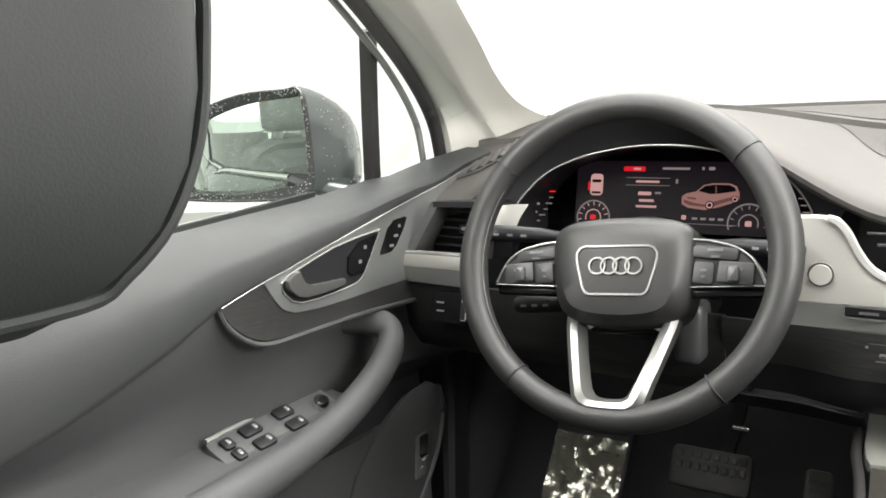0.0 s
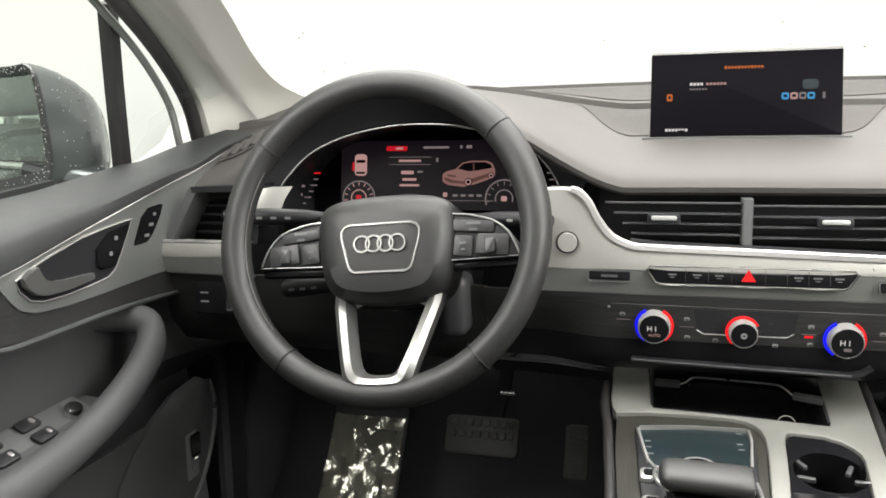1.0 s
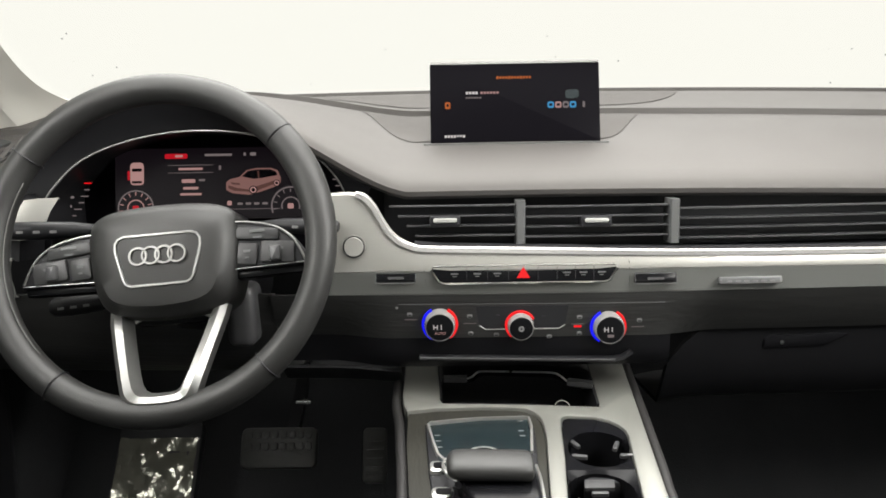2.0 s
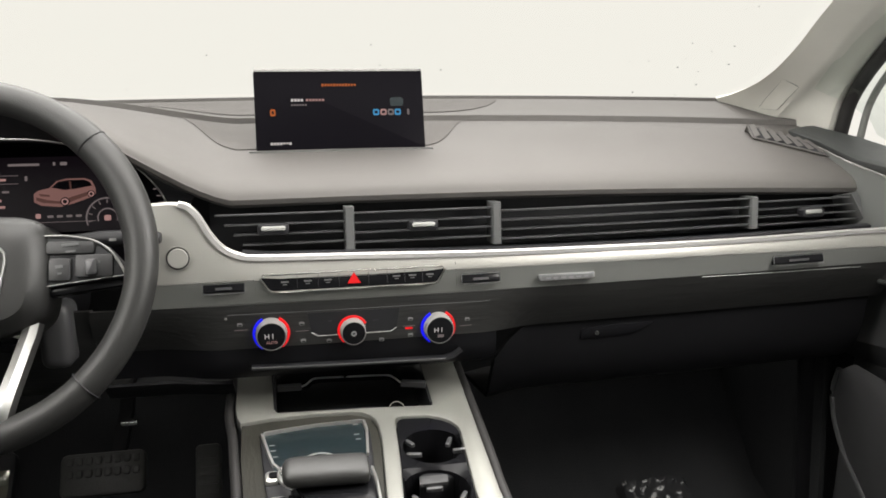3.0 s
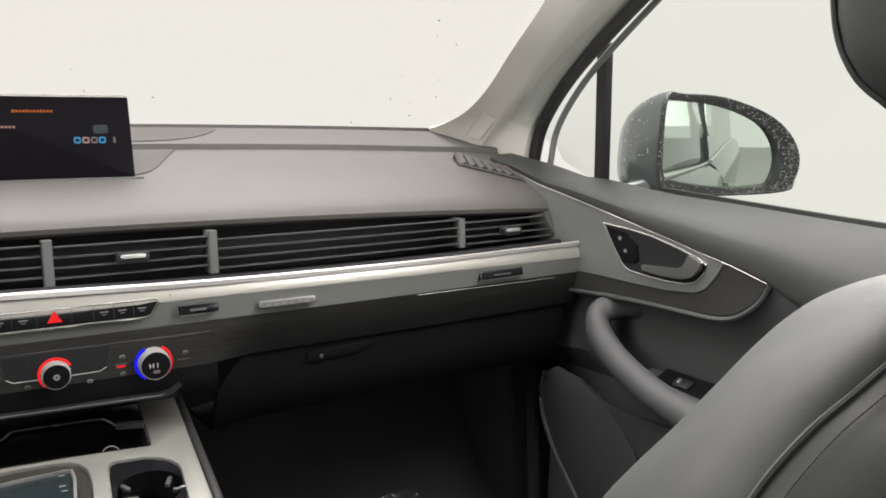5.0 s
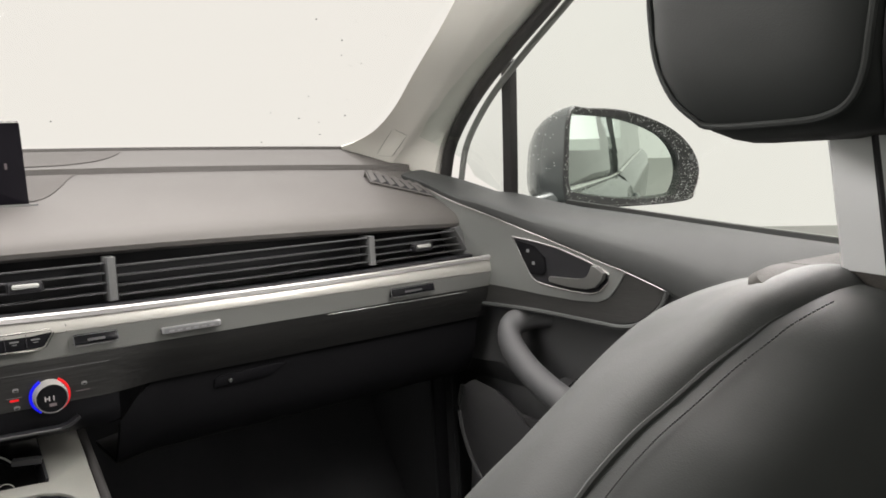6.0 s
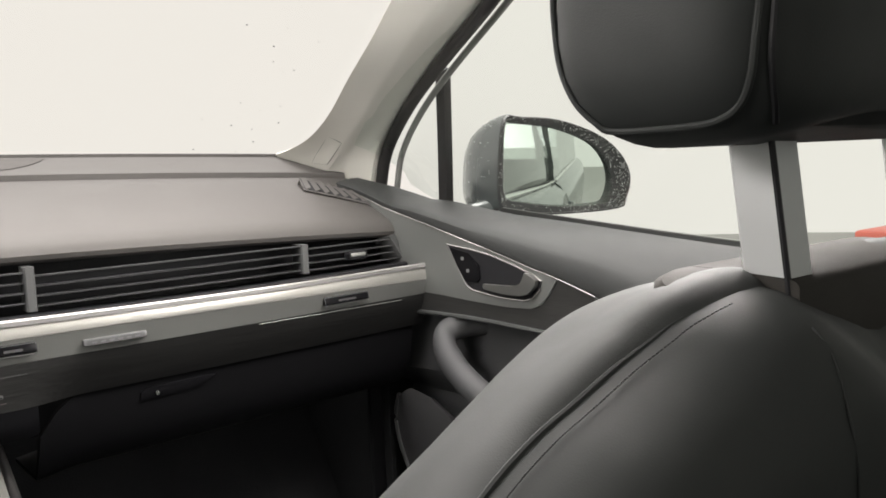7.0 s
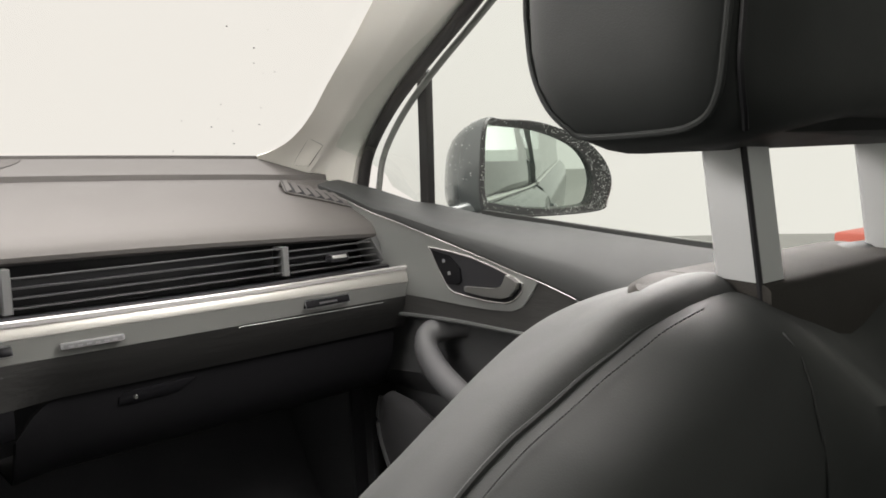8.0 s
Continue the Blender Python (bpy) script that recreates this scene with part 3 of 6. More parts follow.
def build_climate():
    panel = part("climate_panel", skin([[(x, face_y(x) + 0.004 + 0.002 * k, -0.1985 - 0.0225 * k) for k in range(4)] for x in [-0.158 + 0.312 * i / 16 for i in range(17)]], thick=0.004), M_GLOSS, DASH, "gloss black climate control panel")
    def at(x, z, out=0.0):
        return axes((x, face_y(x) + 0.004 + (-0.1985 - z) * 0.09 - out - 0.0042, z), (1, 0.10 * x, 0), (0, -0.09, 1))
    def mark(x, z, w, h, m, out=0.0004):
        part("mark", slab(rounded(w, h, min(w, h) * 0.3, 2), 0.0006, at(x, z, out)), m, panel)
    # ledge under the panel
    ledge = [Vector((x, face_y(x) + 0.006, -0.2655 - 0.03 * (x + 0.126) * 0.8 + 0.010 * max(0.0, (x - 0.108) / 0.014))) for x in [-0.126 + 0.248 * i / 24 for i in range(25)]]
    part("ledge", sweep(ledge, [(-0.014, -0.0028), (0.010, -0.0028), (0.010, 0.0010), (-0.006, 0.0018), (-0.014, 0.0)]), M_BLACK, panel, "black ledge")
    lip = [v + Vector((0, -0.0145, 0.001)) for v in ledge]
    part("ledge_lip", sweep(lip[:23], ring(0.0011, 6)), M_VENT, panel, "thin grey lip of the ledge")
    # centre dip with the fan dial
    dip = [(-0.054, 0.014), (-0.050, -0.010), (-0.043, -0.0145), (0.043, -0.0145), (0.050, -0.010), (0.054, 0.014)]
    part("dip", slab(dip, 0.0006, at(-0.006, -0.2195, 0.0004)), M_BLACK, panel)
    part("dip_edge", sweep([at(-0.006, -0.2195, 0.001) @ Vector((u, v, 0)) for u, v in dip[1:-1]], ring(0.0007, 6)), M_SATIN, panel)
    for x, z, big in ((-0.102, -0.2265, 1), (-0.008, -0.2290, 0), (0.0945, -0.2325, 1)):
        r = 0.0172 if big else 0.0146
        base = at(x, z, 0.0)
        knob = part("dial", lathe([(r * 1.10, 0.0), (r * 1.02, 0.0125), (r * 0.98, 0.0142), (r * 0.93, 0.0145), (r * 0.91, 0.0138), (0.0001, 0.0134)], base, 40), M_BRIGHT, panel, "knurled chrome temperature dial" if big else "knurled chrome fan dial")
        part("dial_face", lathe([(r * 0.915, 0.0136), (r * 0.90, 0.0146), (r * 0.6, 0.0153), (0.0001, 0.0155)], base, 32), M_GLOSS, knob)
        a = (((-55, 62, G_RED), (118, 240, G_BLUE)) if big else ((28, 232, G_RED),))
        for a0, a1, g in a:
            part("light_arc", lathe([(r * 1.09, 0.001), (r * 1.24, 0.001), (r * 1.22, 0.004), (r * 1.09, 0.004), (r * 1.09, 0.001)], base, 16, (a0, a1)), g, knob, "glowing ring segment")
        if big:
            text_on(knob, "H I", base @ Matrix.Translation((-0.0025, 0.0005, 0.0156)), 0.0085, G_WHITE)
            if x < 0:
                text_on(knob, "AUTO", base @ Matrix.Translation((0.0005, -0.0068, 0.0154)), 0.0046, G_ROSE)
            else:
                part("mark", slab(rounded(0.0075, 0.0036, 0.0006, 2), 0.0004, base @ Matrix.Translation((0.0005, -0.0068, 0.0152))), G_DIM, knob)
        else:
            part("mark", lathe([(0.0012, 0.0), (0.0034, 0.0), (0.0034, 0.0004), (0.0012, 0.0004), (0.0012, 0.0)], base @ Matrix.Translation((0, 0, 0.0156)), 14), M_PRINT, knob)
    for x, z in ((-0.136, -0.221), (-0.067, -0.2265), (0.059, -0.2290), (0.129, -0.2335)):
        mark(x, z, 0.015, 0.0008, G_DIM)
    for x, z in ((-0.137, -0.2145), (-0.067, -0.2175), (-0.066, -0.2385), (-0.034, -0.2165), (0.020, -0.2185), (0.061, -0.2205), (0.061, -0.2405), (0.131, -0.2255), (0.026, -0.2435), (-0.036, -0.2405)):
        mark(x, z, 0.006, 0.0045, M_PRINT)
        mark(x, z - 0.0008, 0.004, 0.0015, M_BLACK, 0.001)
    part("panel_edge", sweep([at(x, -0.2025 - 0.006 * (x + 0.15), 0.0006) @ Vector((0, 0, 0)) for x in [-0.150 + 0.310 * i / 20 for i in range(21)]], ring(0.0005, 6)), M_VENT, panel, "thin line along the panel")
    mark(0.059, -0.2318, 0.009, 0.0024, G_RED)
    mark(-0.152, -0.2065, 0.003, 0.003, M_PRINT)


build_climate()


# ---- pop-up screen on the dash ----
def build_screen():
    s = thing("display_screen", "slim black pop-up display screen, switched on, standing on the dashboard", "screen", (0, 1.01, -0.02))
    place = axes((0.0005, 1.0175, 0.032), (1, 0, 0), (0, 0.020, 0.104))
    part("housing", slab(rounded(0.2255, 0.108, 0.003), 0.012, place @ Matrix.Translation((0, 0, -0.012)), 0.0012), M_SCREEN, s, "thin black glass housing")
    edge = [place @ Vector((u, 0.0545, -0.004)) for u in (-0.112, 0.112)]
    part("chrome_edge", sweep(edge, [(-0.006, -0.0014), (0.005, -0.0014), (0.005, 0.0012), (0.003, 0.0018), (-0.006, 0.0018)]), M_BRIGHT, s, "chrome top edge")
    part("foot", sweep([place @ Vector((u, -0.055, -0.004)) for u in (-0.122, 0.122)], [(-0.010, -0.006), (0.012, -0.006), (0.012, 0.002), (-0.010, 0.002)]), M_GREY, s)

    def mark(u, v, w, h, m, lift=0.0004):
        part("mark", slab(rounded(w, h, min(w, h) * 0.25, 2), 0.0003, place @ Matrix.Translation((u, v, lift))), m, s)
    for k in range(12):
        mark(-0.0225 + 0.0039 * k, 0.0335, 0.0029, 0.0030 + 0.0008 * (k % 4 == 0), G_ORANGE)
    for k in range(4):
        mark(-0.0635 + 0.0042 * k, 0.0135, 0.0032, 0.0036, G_WHITE)
    for k in range(6):
        mark(-0.0440 + 0.0042 * k, 0.0135, 0.0032, 0.0030, G_ROSE)
    for k in range(6):
        mark(-0.0640 + 0.0036 * k, 0.0070, 0.0026, 0.0022, G_DIM)
    mark(-0.0895, -0.003, 0.007, 0.009, G_ORANGE)
    mark(-0.0895, -0.003, 0.003, 0.004, M_SCREEN, 0.0008)
    for k in range(7):
        mark(-0.0925 + 0.0040 * k, -0.0445 + 0.0006 * (k in (4, 5)), 0.0031, 0.0034 - 0.0012 * (k in (4, 5)), G_WHITE)
    for u, g in ((0.0475, G_SKYBLUE), (0.0575, G_ROSE), (0.0675, G_DIM), (0.0770, G_SKYBLUE)):
        mark(u, -0.004, 0.0085, 0.0085, g)
        mark(u, -0.004, 0.0045, 0.0035, M_SCREEN, 0.0008)
    mark(0.0915, -0.004, 0.003, 0.008, G_DIM)
    mark(0.076, 0.010, 0.018, 0.012, M_TOUCH, 0.0003)


build_screen()


# ---- instrument cluster under the hood ----
ARC = [(-0.592, -0.125), (-0.594, -0.085), (-0.572, -0.055), (-0.540, -0.029), (-0.493, -0.010), (-0.440, 0.001), (-0.393, 0.004), (-0.345, 0.001), (-0.300, -0.009), (-0.259, -0.025), (-0.230, -0.053), (-0.215, -0.085), (-0.212, -0.125)]


def build_cluster():
    c = thing("instrument_cluster", "lit digital instrument cluster under a dark hood", "instruments", (-0.40, 0.98, -0.13))
    arc = smooth_line([(x, 0.930, z) for x, z in ARC], 5)
    n = len(arc)
    lip = []
    for i in range(n):
        x = -0.40 + (arc[i].x + 0.40) * (1.16 if arc[i].x > -0.40 else 1.30)
        q = on_dash(x, 0.884)
        lip.append(Vector((x, q.y + 0.011, q.z - 0.009)))
    part("hood_lining", skin([lip, [(a + b) / 2 + Vector((0, 0, 0.002)) for a, b in zip(lip, arc)], arc], thick=0.002), M_BLACK, c, "black hood lining")
    part("chrome_arc", sweep([p + Vector((0, -0.006, -0.0025)) for p in arc], ring(0.0012, 8), up=(0, 1, 0)), M_BRIGHT, c, "thin chrome arc round the dials")
    inner = [Vector((-0.40 + (p.x + 0.40) * 0.95, 1.015, -0.06 + (p.z + 0.06) * 0.90)) for p in arc]
    part("bezel", skin([arc, inner], thick=0.002), M_BLACK, c)
    rows = [[(-0.40 + (p.x + 0.40) * 0.95, 1.018, -0.06 + (p.z + 0.06) * 0.90) for p in arc], [(-0.40 + (p.x + 0.40) * 0.95, 1.004, -0.160) for p in arc]]
    part("dial_face", skin(rows, thick=0.002), M_SCREEN, c, "dark glass dial face")
    place = axes((-0.399, 0.9955, -0.068), (1, 0, 0), (0, 0.16, 1))
    scr = part("digital_display", slab(rounded(0.262, 0.094, 0.004), 0.003, place @ Matrix.Translation((0, 0, 0.001))), G_LCD, c, "lit digital display")

    def mark(u, v, w, h, m, lift=0.0042):
        part("mark", slab(rounded(w, h, min(w, h) * 0.25, 2), 0.0003, place @ Matrix.Translation((u, v, lift))), m, scr)
    mark(-0.050, 0.0365, 0.030, 0.0065, G_HEAD)
    mark(-0.046, 0.0365, 0.010, 0.003, G_ROSE, 0.0048)
    mark(0.006, 0.0375, 0.036, 0.0030, G_DIM)
    mark(0.052, 0.038, 0.008, 0.0042, G_DIM)
    mark(0.041, 0.038, 0.003, 0.0042, G_DIM)
    mark(-0.031, 0.0195, 0.032, 0.0030, G_ROSE)
    mark(-0.031, 0.0245, 0.060, 0.0007, G_DIM)
    mark(-0.031, 0.0145, 0.060, 0.0007, G_DIM)
    mark(0.008, 0.0205, 0.003, 0.006, G_DIM)
    mark(-0.034, 0.0035, 0.018, 0.0048, G_ROSE)
    mark(-0.016, 0.0045, 0.008, 0.0026, G_DIM)
    mark(-0.031, -0.0060, 0.020, 0.0034, G_ROSE)
    mark(-0.031, -0.0140, 0.028, 0.0030, G_ROSE)
    # small car from above, on the left, and a car from the side, on the right
    mark(-0.102, 0.014, 0.018, 0.030, G_ROSE)
    mark(-0.102, 0.019, 0.013, 0.004, M_SCREEN, 0.0048)
    mark(-0.102, 0.003, 0.013, 0.003, M_SCREEN, 0.0048)
    mark(-0.113, 0.012, 0.003, 0.012, G_HEAD)
    body = [(-0.036, -0.008), (-0.036, 0.002), (-0.031, 0.006), (-0.018, 0.009), (-0.009, 0.0175), (0.003, 0.0202), (0.024, 0.0202), (0.032, 0.017), (0.036, 0.008), (0.036, 0.000), (0.030, -0.004), (0.010, -0.011), (-0.006, -0.0150), (-0.028, -0.0125)]
    part("car_picture", slab(body, 0.0003, place @ Matrix.Translation((0.052, -0.001, 0.0042))), G_CAR, scr, "small lit picture of a car")
    glassy = [(-0.015, 0.0095), (-0.007, 0.0165), (0.004, 0.0182), (0.023, 0.0182), (0.030, 0.0150), (0.032, 0.0105), (0.012, 0.007), (0.000, 0.0060)]
    part("car_picture", slab(glassy, 0.0003, place @ Matrix.Translation((0.052, -0.001, 0.0048))), M_SCREEN, scr)
    for shape in ([(-0.033, -0.002), (-0.020, -0.006), (-0.005, -0.008), (-0.005, -0.011), (-0.025, -0.0095), (-0.033, -0.006)], [(0.004, -0.004), (0.030, 0.004), (0.034, 0.001), (0.012, -0.007), (0.003, -0.0105)], [(0.0065, 0.0062), (0.0085, 0.0066), (0.0075, 0.0168), (0.0055, 0.0165)], [(-0.030, 0.002), (-0.018, 0.0005), (-0.017, -0.002), (-0.028, -0.001)]):
        part("car_picture", slab(shape, 0.0003, place @ Matrix.Translation((0.052, -0.001, 0.0050))), G_CARDARK, scr)
    for u, v, r in ((0.052, -0.0095, 0.0055), (0.083, -0.001, 0.0045)):
        part("mark", lathe([(0.0001, 0.0), (r, 0.0)], place @ Matrix.Translation((u, v, 0.0054)), 16), M_SCREEN, scr)
        part("mark", lathe([(r * 0.45, 0.0), (r * 0.75, 0.0)], place @ Matrix.Translation((u, v, 0.0058)), 16), G_ROSE, scr)
    for k in range(4):
        mark(0.034 + 0.011 * k, -0.0275, 0.007, 0.003, G_DIM)
    mark(0.020, -0.0265, 0.006, 0.006, G_ROSE)
    mark(0.052, -0.0345, 0.070, 0.0006, G_DIM)
    for u, r0 in ((-0.104, 0.024), (0.101, 0.026)):
        q = place @ Matrix.Translation((u, -0.0315, 0.0044))
        part("dial_ring", lathe([(r0 * 0.93, 0), (r0, 0), (r0, 0.0003), (r0 * 0.93, 0.0003), (r0 * 0.93, 0)], q, 30, (-20, 200)), G_DIM, scr, "round dial ring")
        for k in range(9):
            a = radians(-10 + 200 * k / 8)
            part("tick", slab(rounded(0.0012, 0.005, 0.0004, 1), 0.0003, q @ Matrix.Translation((r0 * 0.80 * math.cos(a), r0 * 0.80 * math.sin(a), 0.0002)) @ Matrix.Rotation(a - math.pi / 2, 4, "Z")), G_ROSE if u < 0 else G_DIM, scr)
        part("dial_ring", lathe([(r0 * 0.42, 0), (r0 * 0.48, 0), (r0 * 0.48, 0.0003), (r0 * 0.42, 0.0003), (r0 * 0.42, 0)], q, 24, (-20, 200)), G_DIM if u > 0 else G_ROSE, scr)
        part("mark", slab(rounded(0.008, 0.007, 0.0015, 2), 0.0003, q @ Matrix.Translation((0, 0.0, 0.0006))), G_ROSE if u > 0 else G_HEAD, scr)
    # printed temperature scale on the far side and fuel scale on the near side
    for sx, x0 in ((-1, -0.562), (1, -0.236)):
        for k in range(6):
            part("tick", slab(rounded(0.007 if k % 2 else 0.010, 0.0014, 0.0004, 1), 0.0004, axes((x0 + sx * 0.022 * (k / 5) ** 1.5, 0.982, -0.064 - 0.0085 * k), (1, 0, 0), (0, 0.16, 1))), (G_RED if k == 0 else G_DIM) if sx < 0 else G_DIM, c)
    for k in range(3):
        part("tick", slab(rounded(0.006, 0.003, 0.0006, 1), 0.0004, axes((-0.592 + 0.004 * (2 - k), 0.981, -0.082 - 0.012 * k), (1, 0, 0), (0, 0.16, 1))), G_DIM, c)


G_HEAD = glow("dim_red_light", (0.9, 0.012, 0.03), 0.42)
G_LCD = glow("lcd_black", (0.60, 0.36, 0.56), 0.006)
G_CAR = glow("copper_light", (1.0, 0.50, 0.44), 0.17)
G_CARDARK = glow("dim_copper_light", (1.0, 0.42, 0.34), 0.07)
build_cluster()


# ---- steering wheel ----
WC, WT = Vector((-0.393, 0.754, -0.1165)), radians(18)
WHEEL_PLACE = axes(WC, (1, 0, 0), (0, math.sin(WT), math.cos(WT))) @ Matrix.Rotation(radians(4.6), 4, "Z")


def wl(u, v, n=0.0):
    return WHEEL_PLACE @ Vector((u, v, n))


HUB_PLACE = WHEEL_PLACE @ Matrix.Translation((0.0010, -0.0165, -0.030))


def hl(u, v, n=0.0):
    return HUB_PLACE @ Vector((u, v, n))


def build_wheel():
    w = thing("steering_wheel", "black leather steering wheel with silver lower spoke, turned slightly", "steering wheel", (-0.393, 0.80, -0.13))
    rc = 0.1710
    rows = []
    for i in range(96):
        a = 2 * math.pi * i / 96
        row = []
        grip = 1 + 0.10 * max(0, math.cos(2 * (a - 0.5))) * (math.sin(a) > -0.2)
        for j in range(16):
            b = 2 * math.pi * j / 16
            r = rc + 0.0158 * grip * math.cos(b)
            row.append(wl(r * math.cos(a), r * math.sin(a), 0.0175 * math.sin(b)))
        rows.append(row)
    rows.append(rows[0])
    bm = skin(rows, closed=True)
    bmesh.ops.remove_doubles(bm, verts=bm.verts, dist=1e-6)
    rim = part("rim", bm, M_WHEEL, w, "round black leather rim")
    for deg in (38.5, 141, 231.5, 309):
        a = radians(deg)
        o = Vector((rc * math.cos(a), rc * math.sin(a), 0))
        ringpts = [wl(*(o + Vector((math.cos(a), math.sin(a), 0)) * 0.0168 * math.cos(b) + Vector((0, 0, 1)) * 0.0180 * math.sin(b))) for b in [2 * math.pi * k / 24 for k in range(24)]]
        part("seam", sweep(ringpts, ring(0.0009, 6), up=WHEEL_PLACE.to_3x3() @ Vector((-math.sin(a), math.cos(a), 0)), closed=True), M_BLACK, rim)
    for k in range(90):
        a = radians(150 + 70 * k / 89)
        p = [wl((rc - 0.0155) * math.cos(a + d), (rc - 0.0155) * math.sin(a + d), 0.0065 + e) for d, e in ((-0.006, 0.0), (0.006, 0.0012))]
        part("stitch", sweep(p, ring(0.0006, 5)), M_THREAD, rim)
    # hub: a domed airbag cover
    outline = [(-0.0755, 0.032), (-0.070, 0.050), (-0.048, 0.0595), (0.0, 0.0625), (0.048, 0.0595), (0.070, 0.050), (0.0755, 0.032), (0.0745, 0.004), (0.069, -0.026), (0.059, -0.043), (0.038, -0.0515), (0.0, -0.0545), (-0.038, -0.0515), (-0.059, -0.043), (-0.069, -0.026), (-0.0745, 0.004)]
    curve = [(p.x, p.y) for p in smooth_line([(u, v, 0) for u, v in outline], 4, closed=True)]
    rows = []
    for k, n in ((0.98, -0.045), (1.0, -0.02), (1.0, 0.002), (0.985, 0.010), (0.94, 0.0165), (0.865, 0.0215), (0.80, 0.0265), (0.6, 0.0295), (0.3, 0.031), (0.02, 0.0312)):
        rows.append([hl(1.06 * u * k, 1.05 * v * k + 0.004 * (1 - k), n - 0.007 * (k > 0.83) * max(0.0, -v / 0.055) ** 2) for u, v in curve])
    hub = part("hub", skin(rows, closed=True, caps=True), M_WHEEL, w, "domed black airbag cover")
    # chrome frame and badge of linked rings
    trap = [(-0.0350, 0.0290), (0.0350, 0.0290), (0.0405, 0.0270), (0.0440, 0.0220), (0.0442, 0.0150), (0.0425, 0.0070), (0.0360, -0.0165), (0.0335, -0.0210), (0.0290, -0.0235)]
    trap += [(-u, v) for u, v in trap[:1:-1]]
    def dome(u, v):
        k = max(abs(u) / 0.074, abs(v) / 0.058)
        return lerp(k, [0.02, 0.3, 0.6, 0.82, 0.94], [0.0312, 0.031, 0.0295, 0.0265, 0.021])
    part("chrome_frame", sweep([hl(u, v, dome(u, v) + 0.0005) for u, v in trap], [(-0.0014, -0.0015), (0.0014, -0.0015), (0.0010, 0.0016), (-0.0010, 0.0016)], up=WHEEL_PLACE.to_3x3() @ Vector((0, 0, 1)), closed=True), M_SPOKE, hub, "chrome outline")
    for k in range(4):
        u0 = -0.0202 + 0.01345 * k
        pts = [hl(u0 + 0.0088 * math.cos(b), 0.0072 + 0.0088 * math.sin(b), 0.0325 + 0.0005 * (k % 2)) for b in [2 * math.pi * j / 28 for j in range(28)]]
        part("badge_ring", sweep(pts, [(-0.0012, -0.0008), (0.0012, -0.0008), (0.0008, 0.0010), (-0.0008, 0.0010)], up=WHEEL_PLACE.to_3x3() @ Vector((0, 0, 1)), closed=True), M_SPOKE, hub, "chrome ring of the badge")
    # side spokes with keys
    for s in (-1, 1):
        out = [(0.062, 0.0400), (0.092, 0.0375), (0.120, 0.0305), (0.136, 0.0200), (0.146, 0.0060), (0.153, -0.0060), (0.153, -0.0125), (0.062, -0.0145)]
        sp = part("spoke", slab([(s * u, v) for u, v in out][::s], 0.020, HUB_PLACE @ Matrix.Translation((0, 0, -0.010)), 0.004), M_BLACK, w, "black spoke with keys")
        edge = smooth_line([hl(s * u, v, 0.011) for u, v in ((0.070, 0.0392), (0.094, 0.0368), (0.119, 0.0298), (0.134, 0.0190), (0.143, 0.0055), (0.149, -0.0085))], 6)
        part("chrome_edge", sweep(edge, ring(0.0016, 8, 0.0012)), M_SPOKE, sp, "satin chrome spoke edge")
        part("chrome_edge", sweep([hl(s * 0.066, -0.0125, 0.011), hl(s * 0.150, -0.0105, 0.011)], ring(0.0006, 6)), M_SPOKE, sp)
        for u, v, a, b in ((0.100, 0.0235, 0.046, 0.013), (0.088, 0.0025, 0.021, 0.023), (0.1205, 0.0025, 0.036, 0.023)):
            key = part("key", slab(rounded(a, b, 0.003), 0.005, HUB_PLACE @ Matrix.Translation((s * u, v, 0.0085)) @ Matrix.Rotation(-s * 0.10, 4, "Z"), 0.0012), M_KEY, sp)
            part("mark", slab(rounded(a * 0.35, 0.003, 0.0006, 2), 0.0004, HUB_PLACE @ Matrix.Translation((s * u, v + 0.003, 0.0142))), M_GREY, key)
            part("mark", slab(rounded(a * 0.2, 0.002, 0.0005, 2), 0.0004, HUB_PLACE @ Matrix.Translation((s * u, v - 0.004, 0.0142))), M_GREY, key)
        part("roller", slab(rounded(0.012, 0.017, 0.003), 0.009, HUB_PLACE @ Matrix.Translation((s * 0.118, 0.001, 0.009)), 0.003), M_VENT, sp)
        part("under_shelf", slab([(s * u, v) for u, v in ((0.066, -0.013), (0.152, -0.010), (0.150, -0.020), (0.066, -0.022))][::s], 0.016, HUB_PLACE @ Matrix.Translation((0, 0, -0.012)), 0.003), M_GLOSS, sp, "gloss black shelf under the keys")
    # lower spoke: a silver open bracket whose arms run back to the hub
    outer = [(0.0635, -0.050), (0.0605, -0.070), (0.052, -0.100), (0.0435, -0.130), (0.0385, -0.148), (0.034, -0.1555), (0.026, -0.1595), (0.012, -0.1605), (0.0, -0.1607)]
    inner = [(0.0500, -0.056), (0.0465, -0.070), (0.0390, -0.098), (0.0310, -0.124), (0.0265, -0.136), (0.0235, -0.1415), (0.0185, -0.1445), (0.010, -0.1455), (0.0, -0.1457)]
    outer = [(u, v - 0.0045) for u, v in outer]
    inner = [(u - 0.0045 * min(1.0, u / 0.02), v - 0.0045) for u, v in inner]
    outer += [(-u, v) for u, v in outer[-2::-1]]
    inner += [(-u, v) for u, v in inner[-2::-1]]
    rows = []
